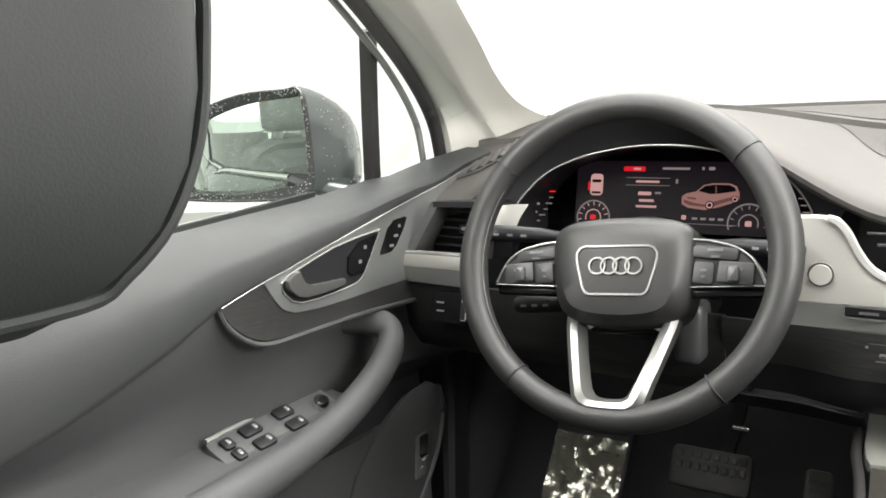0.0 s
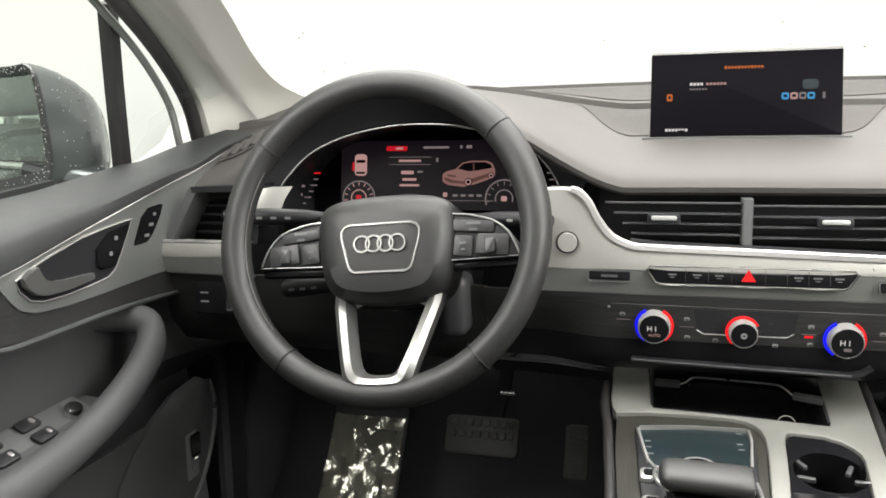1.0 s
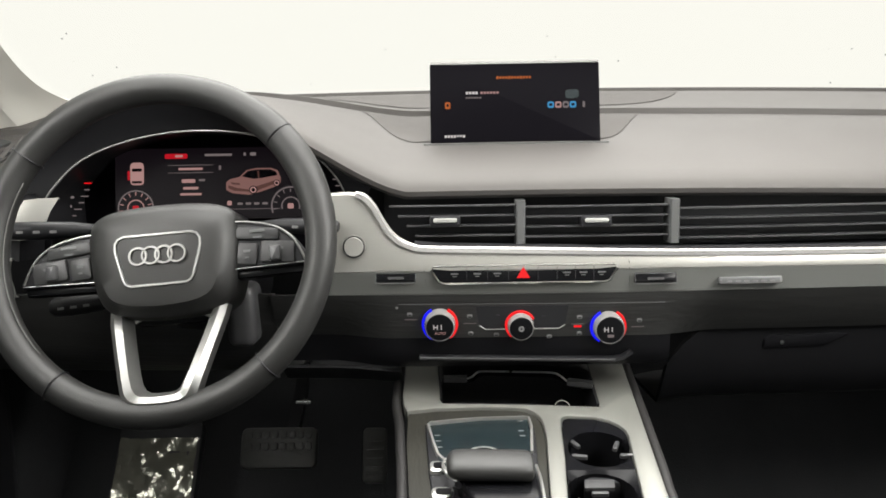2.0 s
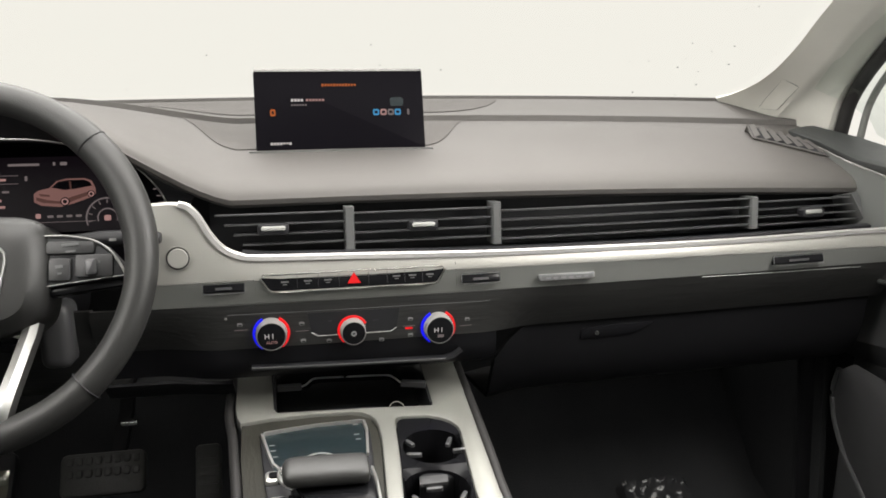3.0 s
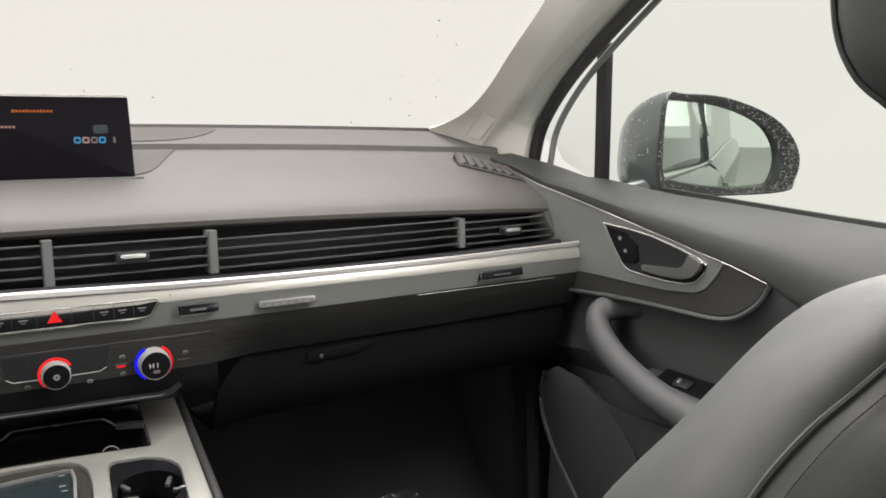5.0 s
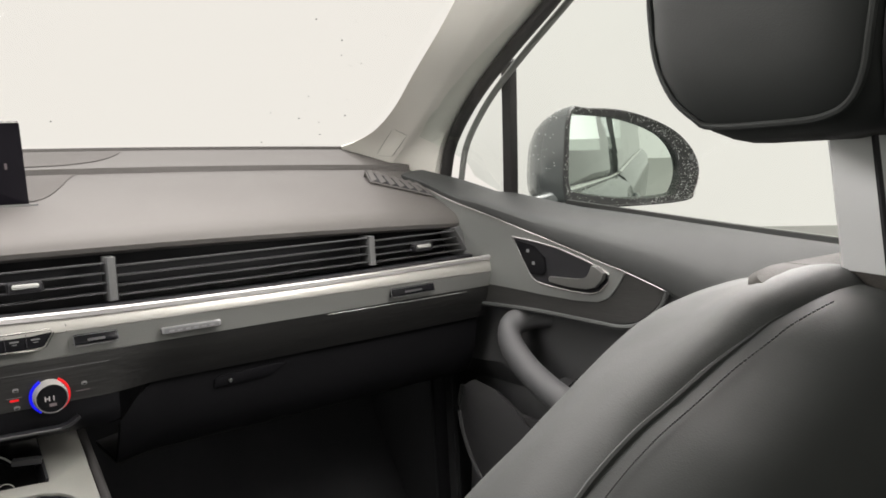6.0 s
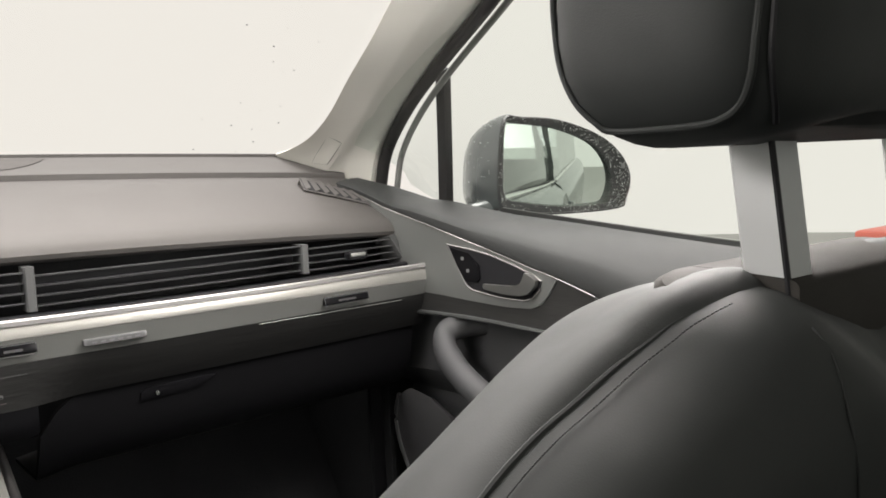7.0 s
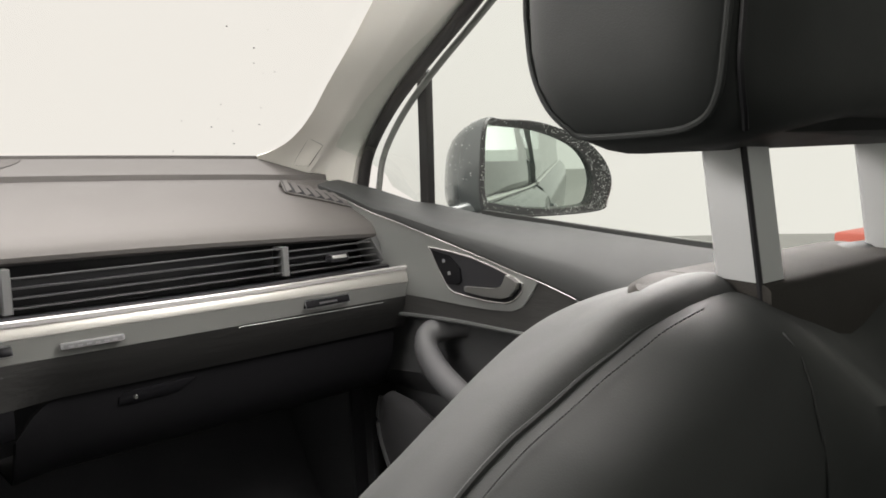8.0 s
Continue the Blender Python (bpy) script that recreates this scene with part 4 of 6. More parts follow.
    for (a, b), (c, d) in zip(outer, inner):
        back = -0.046 * max(0.0, (b + 0.150) / 0.100) ** 1.1 if b > -0.150 else 0.0
        mu, mv = a + (c - a) * 0.35, b + (d - b) * 0.35
        rows.append([wl(a, b, 0.002 + back), wl(a, b, 0.009 + back), wl(mu, mv, 0.0150 + back), wl(a + (c - a) * 0.75, b + (d - b) * 0.75, 0.0130 + back), wl(c, d, 0.000 + back), wl(c, d, -0.010 + back), wl(a, b, -0.010 + back)])
    part("lower_spoke", skin(rows, closed=True, caps=True), M_SPOKE, w, "satin silver bracket spoke")
    part("web", slab([(-0.048, -0.046), (0.048, -0.046), (0.042, -0.072), (0.034, -0.078), (-0.034, -0.078), (-0.042, -0.072)], 0.010, WHEEL_PLACE @ Matrix.Translation((0, 0, -0.052)), 0.003), M_GLOSS, w, "gloss black web between the arms")
    for s in (-1, 1):
        part("web_clip", slab([(s * u, v) for u, v in ((0.047, -0.062), (0.030, -0.066), (0.030, -0.070), (0.040, -0.0745))][::s], 0.003, WHEEL_PLACE @ Matrix.Translation((0, 0, -0.043)), 0.001), M_BRACKET, w, "small silver gusset")
    # short neck behind the hub
    part("neck", lathe([(0.045, -0.02), (0.050, -0.055), (0.058, -0.09)], WHEEL_PLACE, 24), M_BLACK, w)


build_wheel()


def build_column():
    c = thing("steering_column", "black steering column shroud with control stalks", "steering column", (-0.393, 0.90, -0.30))
    rows = []
    for y, w, zt, zb in ((0.800, 0.045, -0.085, -0.205), (0.84, 0.060, -0.080, -0.225), (0.90, 0.068, -0.085, -0.245), (0.98, 0.070, -0.10, -0.265)):
        rows.append([(-0.393 + w * math.cos(a), y, (zt + zb) / 2 + (zt - zb) / 2 * math.sin(a)) for a in [2 * math.pi * i / 24 for i in range(24)]])
    part("shroud", skin(rows, closed=True, caps=True), M_BLACK, c, "black plastic shroud")
    part("shroud_end", box((-0.335, 0.868, -0.215), (0.035, 0.05, 0.075), 0.012, 3), M_VENT, c)
    def stalk(a, b, w, h):
        d = (Vector(b) - Vector(a))
        pts = [Vector(a) + d * k for k in (0, 0.3, 0.5, 0.8, 0.95, 1.0)]
        part("stalk", sweep(pts, ring(w, 12, h), scale=[0.45, 0.5, 0.9, 1.0, 0.95, 0.6]), M_BLACK, c, "black control stalk")
        for k in (0.62, 0.74, 0.86):
            q = Vector(a) + d * k
            part("mark", slab(rounded(0.007, 0.003, 0.0006, 2), 0.0005, axes((q.x, q.y - w * 1.02, q.z), d, (0, 0.1, 1))), M_PRINT, c)
    stalk((-0.44, 0.84, -0.108), (-0.583, 0.815, -0.106), 0.012, 0.0105)
    stalk((-0.43, 0.84, -0.185), (-0.545, 0.825, -0.196), 0.013, 0.012)
    stalk((-0.34, 0.84, -0.105), (-0.214, 0.830, -0.108), 0.011, 0.0095)


build_column()


# ---- centre console ----
CP = axes((0, 0.80, -0.33), (1, 0, 0), (0, 1, 0.17))


def plate(outline, depth, lift=0.0, bevel=0.0):
    """A plate in the console's sloping plane; outline in x and y."""
    return slab([(x, (y - 0.80) * 1.0144) for x, y in outline], depth, CP @ Matrix.Translation((0, 0, lift - depth)), bevel)


def con(x, y, lift=0.0):
    return CP @ Vector((x, (y - 0.80) * 1.0144, lift))


def build_console():
    c = thing("centre_console", "sloping centre console with silver frame, open tray and cup holders", "console", (0, 0.70, -0.70))
    rows = []
    for y, xl in ((1.02, -0.150), (0.93, -0.147), (0.81, -0.141), (0.66, -0.134), (0.45, -0.128), (0.15, -0.125)):
        z = -0.33 + 0.17 * (y - 0.80)
        rows.append([(xl - 0.012, y, -0.72), (xl - 0.004, y, z - 0.06), (xl, y, z - 0.010), (xl + 0.003, y, z - 0.004)])
    part("side", skin(rows, thick=0.004), M_BLACK, c, "black console side")
    rows = []
    for y, xr in ((1.02, 0.150), (0.93, 0.141), (0.81, 0.124), (0.66, 0.116), (0.45, 0.112), (0.15, 0.112)):
        z = -0.33 + 0.17 * (y - 0.80)
        rows.append([(xr + 0.012, y, -0.72), (xr + 0.004, y, z - 0.06), (xr, y, z - 0.010), (xr - 0.003, y, z - 0.004)])
    part("side", skin(rows, thick=0.004), M_BLACK, c, "black console side")
    part("bottom", plate([(-0.135, 0.16), (0.11, 0.16), (0.12, 0.80), (0.14, 1.0), (-0.145, 1.0)], 0.004, -0.10), M_BLACK, c)
    # silver frame in one piece, with a soft black border on its outer side
    part("frame", plate([(-0.149, 0.95), (-0.149, 0.864), (-0.146, 0.840), (-0.1415, 0.828), (-0.109, 0.834), (-0.056, 0.836), (-0.017, 0.834), (-0.003, 0.830), (0.006, 0.822), (0.0115, 0.811), (0.0135, 0.798), (0.0135, 0.772), (0.009, 0.715), (0.004, 0.659), (-0.004, 0.40), (0.010, 0.40), (0.021, 0.66), (0.028, 0.728), (0.033, 0.795), (0.0345, 0.805), (0.0375, 0.811), (0.043, 0.813), (0.072, 0.810), (0.088, 0.802), (0.097, 0.792), (0.102, 0.781), (0.103, 0.770), (0.100, 0.737), (0.093, 0.658), (0.088, 0.40), (0.112, 0.40), (0.118, 0.658), (0.121, 0.715), (0.125, 0.792), (0.129, 0.870), (0.133, 0.95), (0.088, 0.95), (0.084, 0.872), (0.083, 0.833), (0.010, 0.8395), (-0.056, 0.8435), (-0.100, 0.846), (-0.1035, 0.860), (-0.107, 0.95)], 0.012, 0, 0.0025), M_SILVER, c, "brushed silver console frame")
    for edge in (((-0.156, 0.95), (-0.156, 0.86), (-0.150, 0.81), (-0.146, 0.76), (-0.139, 0.66), (-0.130, 0.40)), ((0.139, 0.95), (0.135, 0.87), (0.131, 0.79), (0.127, 0.715), (0.123, 0.65), (0.118, 0.40))):
        part("border", sweep(smooth_line([con(x, y, -0.007) for x, y in edge], 4), ring(0.0055, 10)), M_RUBBER, c, "soft black border")
    # tray under the dash
    for pts in ([(-0.101, 0.852), (-0.103, 1.0)], [(0.084, 0.838), (0.09, 1.0)]):
        a, b = pts
        part("tray_wall", skin([[con(*a, 0.0), con(*a, -0.07)], [con(*b, 0.0), con(*b, -0.07)]], thick=0.003), M_BLACK, c)
    part("tray_wall", skin([[con(x, lerp(x, [-0.1, -0.02, 0.085], [0.852, 0.850, 0.838]), k) for x in (-0.10, -0.05, 0.0, 0.045, 0.084)] for k in (-0.004, -0.07)], thick=0.003), M_BLACK, c)
    part("tray_floor", plate([(-0.101, 0.84), (0.085, 0.83), (0.09, 1.02), (-0.104, 1.02)], 0.003, -0.055), M_CARPET, c, "dark tray floor")
    lid = part("tray_lid", plate([(-0.100, 0.901), (-0.072, 0.900), (-0.064, 0.905), (-0.056, 0.918), (-0.046, 0.921), (0.036, 0.915), (0.046, 0.908), (0.052, 0.892), (0.060, 0.887), (0.085, 0.882), (0.088, 0.99), (-0.102, 0.99)], 0.006, 0.001, 0.001), M_GLOSS, c, "roller lid pushed open")
    edge = smooth_line([con(x, y, 0.002) for x, y in ((-0.074, 0.899), (-0.064, 0.906), (-0.056, 0.918), (-0.046, 0.9205), (-0.005, 0.918), (0.036, 0.9145), (0.046, 0.907), (0.053, 0.892))], 4)
    part("lid_edge", sweep(edge, ring(0.0011, 6)), M_BRACKET, lid)
    for x0, x1, y0, y1 in ((-0.099, -0.070, 0.906, 0.905), (0.054, 0.084, 0.894, 0.886)):
        part("lid_grip", sweep([con(x0, y0 - 0.004, 0.002), con(x1, y1 - 0.004, 0.002)], [(-0.006, -0.003), (0.006, -0.003), (0.006, 0.003), (-0.006, 0.003)]), M_VENT, lid)
    part("socket", lathe([(0.0105, 0.0), (0.0100, 0.0015), (0.0088, 0.0015), (0.0084, 0.0)], CP @ Matrix.Translation((0.042, 0.050, -0.012)) @ Matrix.Rotation(0.9, 4, "X"), 24), M_CHROME, c, "chrome-rimmed power socket")
    # veneer well with the touch pad and the gear lever
    part("veneer", plate([(-0.1405, 0.826), (-0.109, 0.832), (-0.056, 0.834), (-0.017, 0.832), (-0.004, 0.828), (0.005, 0.820), (0.012, 0.800), (0.0125, 0.772), (0.003, 0.659), (-0.005, 0.40), (-0.123, 0.40), (-0.132, 0.663), (-0.139, 0.76)], 0.008, -0.004), M_ASH, c, "grey open-grain veneer")
    part("pad_shell", plate([(-0.120, 0.798), (-0.058, 0.8075), (0.000, 0.8085), (0.0025, 0.785), (-0.002, 0.70), (-0.008, 0.60), (-0.102, 0.60), (-0.1135, 0.70)], 0.010, 0.0010, 0.003), M_BLACK, c)
    pad = part("touch_pad", plate([(-0.114, 0.790), (-0.058, 0.799), (-0.0055, 0.800), (-0.0045, 0.784), (-0.009, 0.700), (-0.102, 0.700), (-0.108, 0.755)], 0.006, 0.0035, 0.0008), M_TOUCH, c, "dark glass touch pad")
    rim = [con(x, y, 0.0035) for x, y in ((-0.099, 0.722), (-0.105, 0.733), (-0.1095, 0.753), (-0.113, 0.772), (-0.1165, 0.792), (-0.114, 0.7950), (-0.086, 0.7995), (-0.058, 0.8030), (-0.008, 0.8045), (-0.0030, 0.8030), (-0.0015, 0.785), (-0.004, 0.757), (-0.006, 0.735))]
    part("pad_frame", sweep(rim, [(-0.0016, -0.003), (0.0016, -0.003), (0.0013, 0.0014), (-0.0013, 0.0014)]), M_BRACKET, pad, "satin chrome pad frame")
    ring_at = CP @ Matrix.Translation((-0.057, -0.0776, 0.0038))
    part("wheel_ring", lathe([(0.0185, 0.0), (0.0192, 0.0014), (0.0206, 0.0014), (0.0212, 0.0)], ring_at, 36), M_BRACKET, pad, "chrome control ring")
    part("wheel_cap", lathe([(0.0001, 0.0012), (0.018, 0.0010), (0.0186, 0.0)], ring_at, 28), M_GLOSS, pad)
    for x, y in ((-0.106, 0.768), (-0.105, 0.757), (-0.103, 0.745), (-0.014, 0.775), (-0.013, 0.765), (-0.013, 0.796)):
        part("mark", plate(rounded_at(x, y, 0.006, 0.0014), 0.0004, 0.0042), M_PRINT, pad)
    for x, y, w, h in ((-0.106, 0.708, 0.014, 0.019), (-0.101, 0.664, 0.020, 0.018)):
        key = part("side_key", plate(rounded_at(x, y, w, h), 0.008, 0.006, 0.002), M_BRACKET, c, "small chrome-edged key")
        part("key_face", plate(rounded_at(x + 0.002, y, w * 0.72, h * 0.5), 0.001, 0.0072), M_GLOSS, key)
    # gear lever: a leather roll across, on a black stem with a chrome edge
    rows = []
    for x, k in ((-0.0955, 0.30), (-0.0942, 0.62), (-0.0915, 0.84), (-0.087, 0.96), (-0.078, 1.0), (-0.055, 1.0), (-0.030, 1.0), (-0.017, 0.98), (-0.0135, 0.88), (-0.0120, 0.62)):
        row = []
        for i in range(20):
            a = 2 * math.pi * i / 20
            row.append(con(x, 0.671 + 0.020 * k * math.copysign(abs(math.cos(a)) ** 0.8, math.cos(a)), 0.0300 + (0.0110 if math.sin(a) > 0 else 0.009) * k * math.copysign(abs(math.sin(a)) ** 0.75, math.sin(a)) - 0.03 * (x + 0.055)))
        rows.append(row)
    lever = part("gear_lever", skin(rows, closed=True, caps=True), M_WHEEL, c, "broad black leather gear lever")
    rows = []
    for y, x0, x1, zt in ((0.690, -0.088, -0.008, 0.012), (0.675, -0.088, -0.007, 0.020), (0.640, -0.074, -0.006, 0.020), (0.610, -0.062, -0.006, 0.016), (0.56, -0.060, -0.008, 0.012)):
        rows.append([con((x0 + x1) / 2 + u, y, zt / 2 + v) for u, v in rounded(x1 - x0, zt, 0.005, 3)])
    part("lever_stem", skin(rows, closed=True, caps=True), M_GLOSS, lever, "gloss black stem")
    part("lever_edge", sweep(smooth_line([con(-0.0965, 0.712, 0.010), con(-0.0985, 0.700, 0.012), con(-0.0965, 0.686, 0.013), con(-0.089, 0.675, 0.014), con(-0.074, 0.663, 0.015), (con(-0.0655, 0.648, 0.015)), con(-0.063, 0.63, 0.015), con(-0.062, 0.57, 0.012)], 5), ring(0.0024, 8)), M_BRACKET, lever, "curved chrome edge")
    part("lever_edge", sweep(smooth_line([con(-0.0055, 0.700, 0.010), con(-0.0050, 0.672, 0.016), con(-0.0050, 0.64, 0.017), con(-0.0055, 0.57, 0.012)], 4), ring(0.0016, 8)), M_BRACKET, lever, "thin chrome edge")
    part("gear_window", plate([(-0.090, 0.668), (-0.078, 0.660), (-0.070, 0.648), (-0.066, 0.60), (-0.092, 0.60)], 0.006, 0.010, 0.001), M_GLOSS, lever)
    text_on(lever, "P", CP @ Matrix.Translation((-0.077, -0.147, 0.0106)), 0.011, G_ROSE)
    # cup holders in a black tub
    def holed(outer, cx, cy, r):
        inner = []
        for x, y in outer:
            a = math.atan2(y - cy, x - cx)
            inner.append((cx + r * math.cos(a), cy + r * math.sin(a)))
        return skin([[con(x, y, -0.003) for x, y in outer], [con(x, y, -0.006) for x, y in inner], [con(x, y, -0.060) for x, y in inner]], closed=True)
    def dense(pts, n=5):
        out = []
        for i, p in enumerate(pts):
            q = pts[(i + 1) % len(pts)]
            out += [(p[0] + (q[0] - p[0]) * j / n, p[1] + (q[1] - p[1]) * j / n) for j in range(n)]
        return out
    tub = part("cup_holder", holed(dense([(0.035, 0.802), (0.038, 0.808), (0.043, 0.811), (0.072, 0.808), (0.087, 0.800), (0.096, 0.791), (0.101, 0.780), (0.102, 0.770), (0.0985, 0.737), (0.0965, 0.710), (0.0270, 0.710)]), 0.068, 0.753, 0.034), M_GLOSS, c, "black double cup holder")
    part("second_well", holed(dense([(0.0270, 0.710), (0.0965, 0.710), (0.089, 0.61), (0.0185, 0.61)]), 0.056, 0.672, 0.036), M_GLOSS, tub)
    part("well_floor", plate([(0.025, 0.60), (0.10, 0.60), (0.11, 0.81), (0.025, 0.81)], 0.003, -0.058), M_RUBBER, tub)
    part("neck", plate([(0.046, 0.726), (0.084, 0.726), (0.080, 0.698), (0.044, 0.698)], 0.030, -0.010, 0.004), M_BLACK, tub)
    part("insert", plate([(0.044, 0.702), (0.074, 0.702), (0.072, 0.688), (0.042, 0.688)], 0.004, -0.0085, 0.001), M_POCKET, tub, "grey rubber insert")
    for x, y, a in ((0.044, 0.770, 0.55), (0.0885, 0.764, -0.4), (0.0975, 0.745, 1.5), (0.046, 0.745, 1.4), (0.036, 0.664, 0.5), (0.056, 0.680, 1.57), (0.082, 0.662, -0.5)):
        q = CP @ Matrix.Translation((x, (y - 0.8) * 1.0144, -0.012)) @ Matrix.Rotation(a, 4, "Z")
        part("clip", slab(rounded(0.005, 0.017, 0.002), 0.004, q, 0.001), M_VENT, tub, "sprung grey clip")
    part("mark", plate(rounded_at(0.0985, 0.735, 0.008, 0.003), 0.0006, -0.0015), M_PRINT, tub)


def rounded_at(x, y, w, h):
    return [(x + u, y + v) for u, v in rounded(w, h, min(w, h) * 0.3, 2)]


build_console()


# ---- doors ----
DY, DX = [0.0, 0.30, 0.54, 0.61, 0.82, 0.89, 1.0, 1.045], [0.815, 0.80, 0.779, 0.764, 0.753, 0.748, 0.722, 0.698]
CY, CZ = [-0.2, 0.0, 0.30, 0.355, 0.417, 0.489, 0.544, 0.593, 0.694, 0.813, 0.937, 1.045], [-0.34, -0.320, -0.268, -0.251, -0.229, -0.199, -0.170, -0.151, -0.123, -0.0925, -0.058, -0.014]
SY, SZ = [-0.2, 0.0, 0.383, 0.55, 0.65, 0.767, 0.904, 1.085], [-0.150, -0.135, -0.105, -0.089, -0.079, -0.069, -0.047, -0.030]


def dx(y):
    return lerp(y, DY, DX)


def zc(y):
    return lerp(y, CY, CZ)


def top_x(y):
    return lerp(y, [0.80, 0.90, 0.96, 1.0, 1.045], [0.830, 0.822, 0.806, 0.780, 0.735])


def top_z(y):
    return max(lerp(y, SY, SZ), zc(y) + 0.012)


def inlay(outline, out, depth, s, n=4):
    """A thin panel laid on the door's inner face: outline in y and z."""
    pts = []
    for i, p in enumerate(outline):
        q = outline[(i + 1) % len(outline)]
        pts += [(p[0] + (q[0] - p[0]) * j / n, p[1] + (q[1] - p[1]) * j / n) for j in range(n)]
    bm = bmesh.new()
    a = [bm.verts.new((s * (dx(y) - out + depth), y, z)) for y, z in pts]
    b = [bm.verts.new((s * (dx(y) - out), y, z)) for y, z in pts]
    k = len(a)
    bm.faces.new(a[::-1])
    top = bm.faces.new(b)
    for i in range(k):
        bm.faces.new((a[i], a[(i + 1) % k], b[(i + 1) % k], b[i]))
    bmesh.ops.bevel(bm, geom=list(top.edges), offset=0.0015, segments=2, affect="EDGES")
    bmesh.ops.triangulate(bm, faces=[f for f in bm.faces if len(f.verts) > 4])
    bmesh.ops.recalc_face_normals(bm, faces=bm.faces)
    return bm


def build_door(s, number):
    d = thing(f"door_{number}", "closed front car door, black and silver, with a lever handle", "door", (s * 0.80, 0.45, -0.72), "structure", "front doors")
    ys = [1.045, 1.02, 1.0, 0.97, 0.937, 0.90, 0.85, 0.80, 0.75, 0.694, 0.64, 0.593, 0.544, 0.489, 0.417, 0.355, 0.28, 0.2, 0.1, 0.0, -0.12]
    rows = []
    for y in ys:
        x0, z0, x1, z1 = dx(y), zc(y), top_x(y), top_z(y)
        g = x1 - x0
        h = z1 - z0
        rows.append([(s * (x0 + 0.010), y, z0 - 0.014), (s * (x0 - 0.002), y, z0 - 0.006), (s * (x0 - 0.006), y, z0 + 0.003), (s * (x0 - 0.0062), y, z0 + 0.42 * h), (s * (x0 - 0.003), y, z0 + 0.54 * h), (s * (x0 + 0.08 * g), y, z0 + 0.65 * h),
                     (s * (x0 + 0.30 * g), y, z0 + 0.78 * h), (s * (x0 + 0.64 * g), y, z0 + 0.94 * h), (s * x1, y, z1), (s * (x1 + 0.012), y, z1 - 0.03)])
    part("cap", skin(rows, thick=0.003), M_CAP, d, "dark grey padded door cap")
    # body of the panel, hollowed behind the grip
    rows = []
    for y in ys:
        x0, z0 = dx(y), zc(y)
        za = -0.330
        row = [(s * (x0 + 0.004), y, z0 - 0.004)]
        for k in (0.15, 0.35, 0.6, 0.85, 1.0):
            z = z0 + (za - z0) * k
            row.append((s * (x0 + 0.006 + 0.044 * math.sin(min(1, k * 1.1) * math.pi / 2) ** 2), y, z))
        row += [(s * 0.835, y, za - 0.05), (s * 0.830, y, -0.44), (s * 0.815, y, -0.55), (s * 0.80, y, -0.72)]
        rows.append(row)
    part("panel", skin(rows, thick=0.003), M_SOFT, d, "soft black door panel")
    # chrome line under the cap
    line = [(s * (dx(y) - 0.0088), y, zc(y) - 0.0015) for y in (1.042, 1.0, 0.96, 0.90, 0.85, 0.80, 0.75, 0.694, 0.64, 0.593, 0.545)]
    part("chrome_line", sweep(smooth_line(line, 3), ring(0.0007, 8)), M_BRIGHT, d, "thin chrome line")
    line = [(s * (dx(y) - 0.0040), y, z - 0.0005) for y, z in [(0.98, -0.045), (0.937, -0.061), (0.85, -0.085), (0.75, -0.111), (0.694, -0.126), (0.640, -0.141), (0.606, -0.150)]]
    part("inlay_edge", sweep(smooth_line(line, 3), ring(0.0006, 6)), M_BRIGHT, d, "bright edge of the inlay")
    silver = [(1.035, -0.021), (0.98, -0.045), (0.937, -0.061), (0.85, -0.085), (0.75, -0.111), (0.694, -0.126), (0.640, -0.141), (0.604, -0.150), (0.617, -0.171), (0.634, -0.189), (0.655, -0.1965), (0.70, -0.198), (0.76, -0.196), (0.83, -0.192), (0.875, -0.190), (0.93, -0.19), (0.95, -0.10), (0.99, -0.06)]
    part("silver_inlay", inlay(silver, 0.0030, 0.008, s), M_DOORSILVER, d, "satin silver door inlay")
    dark = [(0.93, -0.188), (0.83, -0.190), (0.70, -0.196), (0.655, -0.1945), (0.634, -0.187), (0.617, -0.170), (0.604, -0.151), (0.575, -0.160), (0.548, -0.170), (0.562, -0.196), (0.588, -0.216), (0.615, -0.2225), (0.66, -0.222), (0.76, -0.219), (0.85, -0.219), (0.93, -0.219)]
    part("dark_inlay", inlay(dark, 0.0012, 0.006, s), M_INLAY, d, "dark veneer inlay")
    piping = smooth_line([(s * (dx(y) - 0.003), y, z) for y, z in ((0.93, -0.222), (0.85, -0.222), (0.76, -0.222), (0.66, -0.2255), (0.612, -0.226), (0.585, -0.219), (0.558, -0.198), (0.545, -0.174))], 5)
    part("piping", sweep(piping, ring(0.0036, 8)), M_CAP, d, "raised trim bead")
    # lever handle in its bowl
    bez = [(0.8215, -0.111), (0.77, -0.117), (0.728, -0.124), (0.68, -0.137), (0.643, -0.149), (0.631, -0.156), (0.634, -0.168), (0.648, -0.181), (0.665, -0.186), (0.70, -0.1855), (0.74, -0.182), (0.770, -0.178), (0.783, -0.170), (0.798, -0.148)]
    hand = part("handle_bowl", inlay(bez, 0.0035, 0.006, s, 2), M_BLACK, d, "black handle bowl")
    part("bowl_rim", sweep([(s * (dx(y) - 0.004), y, z) for y, z in bez], ring(0.0014, 8), closed=True), M_BRIGHT, hand, "chrome rim")
    lever = [(0.738, -0.1660), (0.690, -0.1655), (0.669, -0.1640), (0.659, -0.1565), (0.656, -0.1450), (0.646, -0.1465), (0.6345, -0.1540), (0.6365, -0.1630), (0.650, -0.1750), (0.666, -0.1785), (0.700, -0.1775), (0.738, -0.1735)]
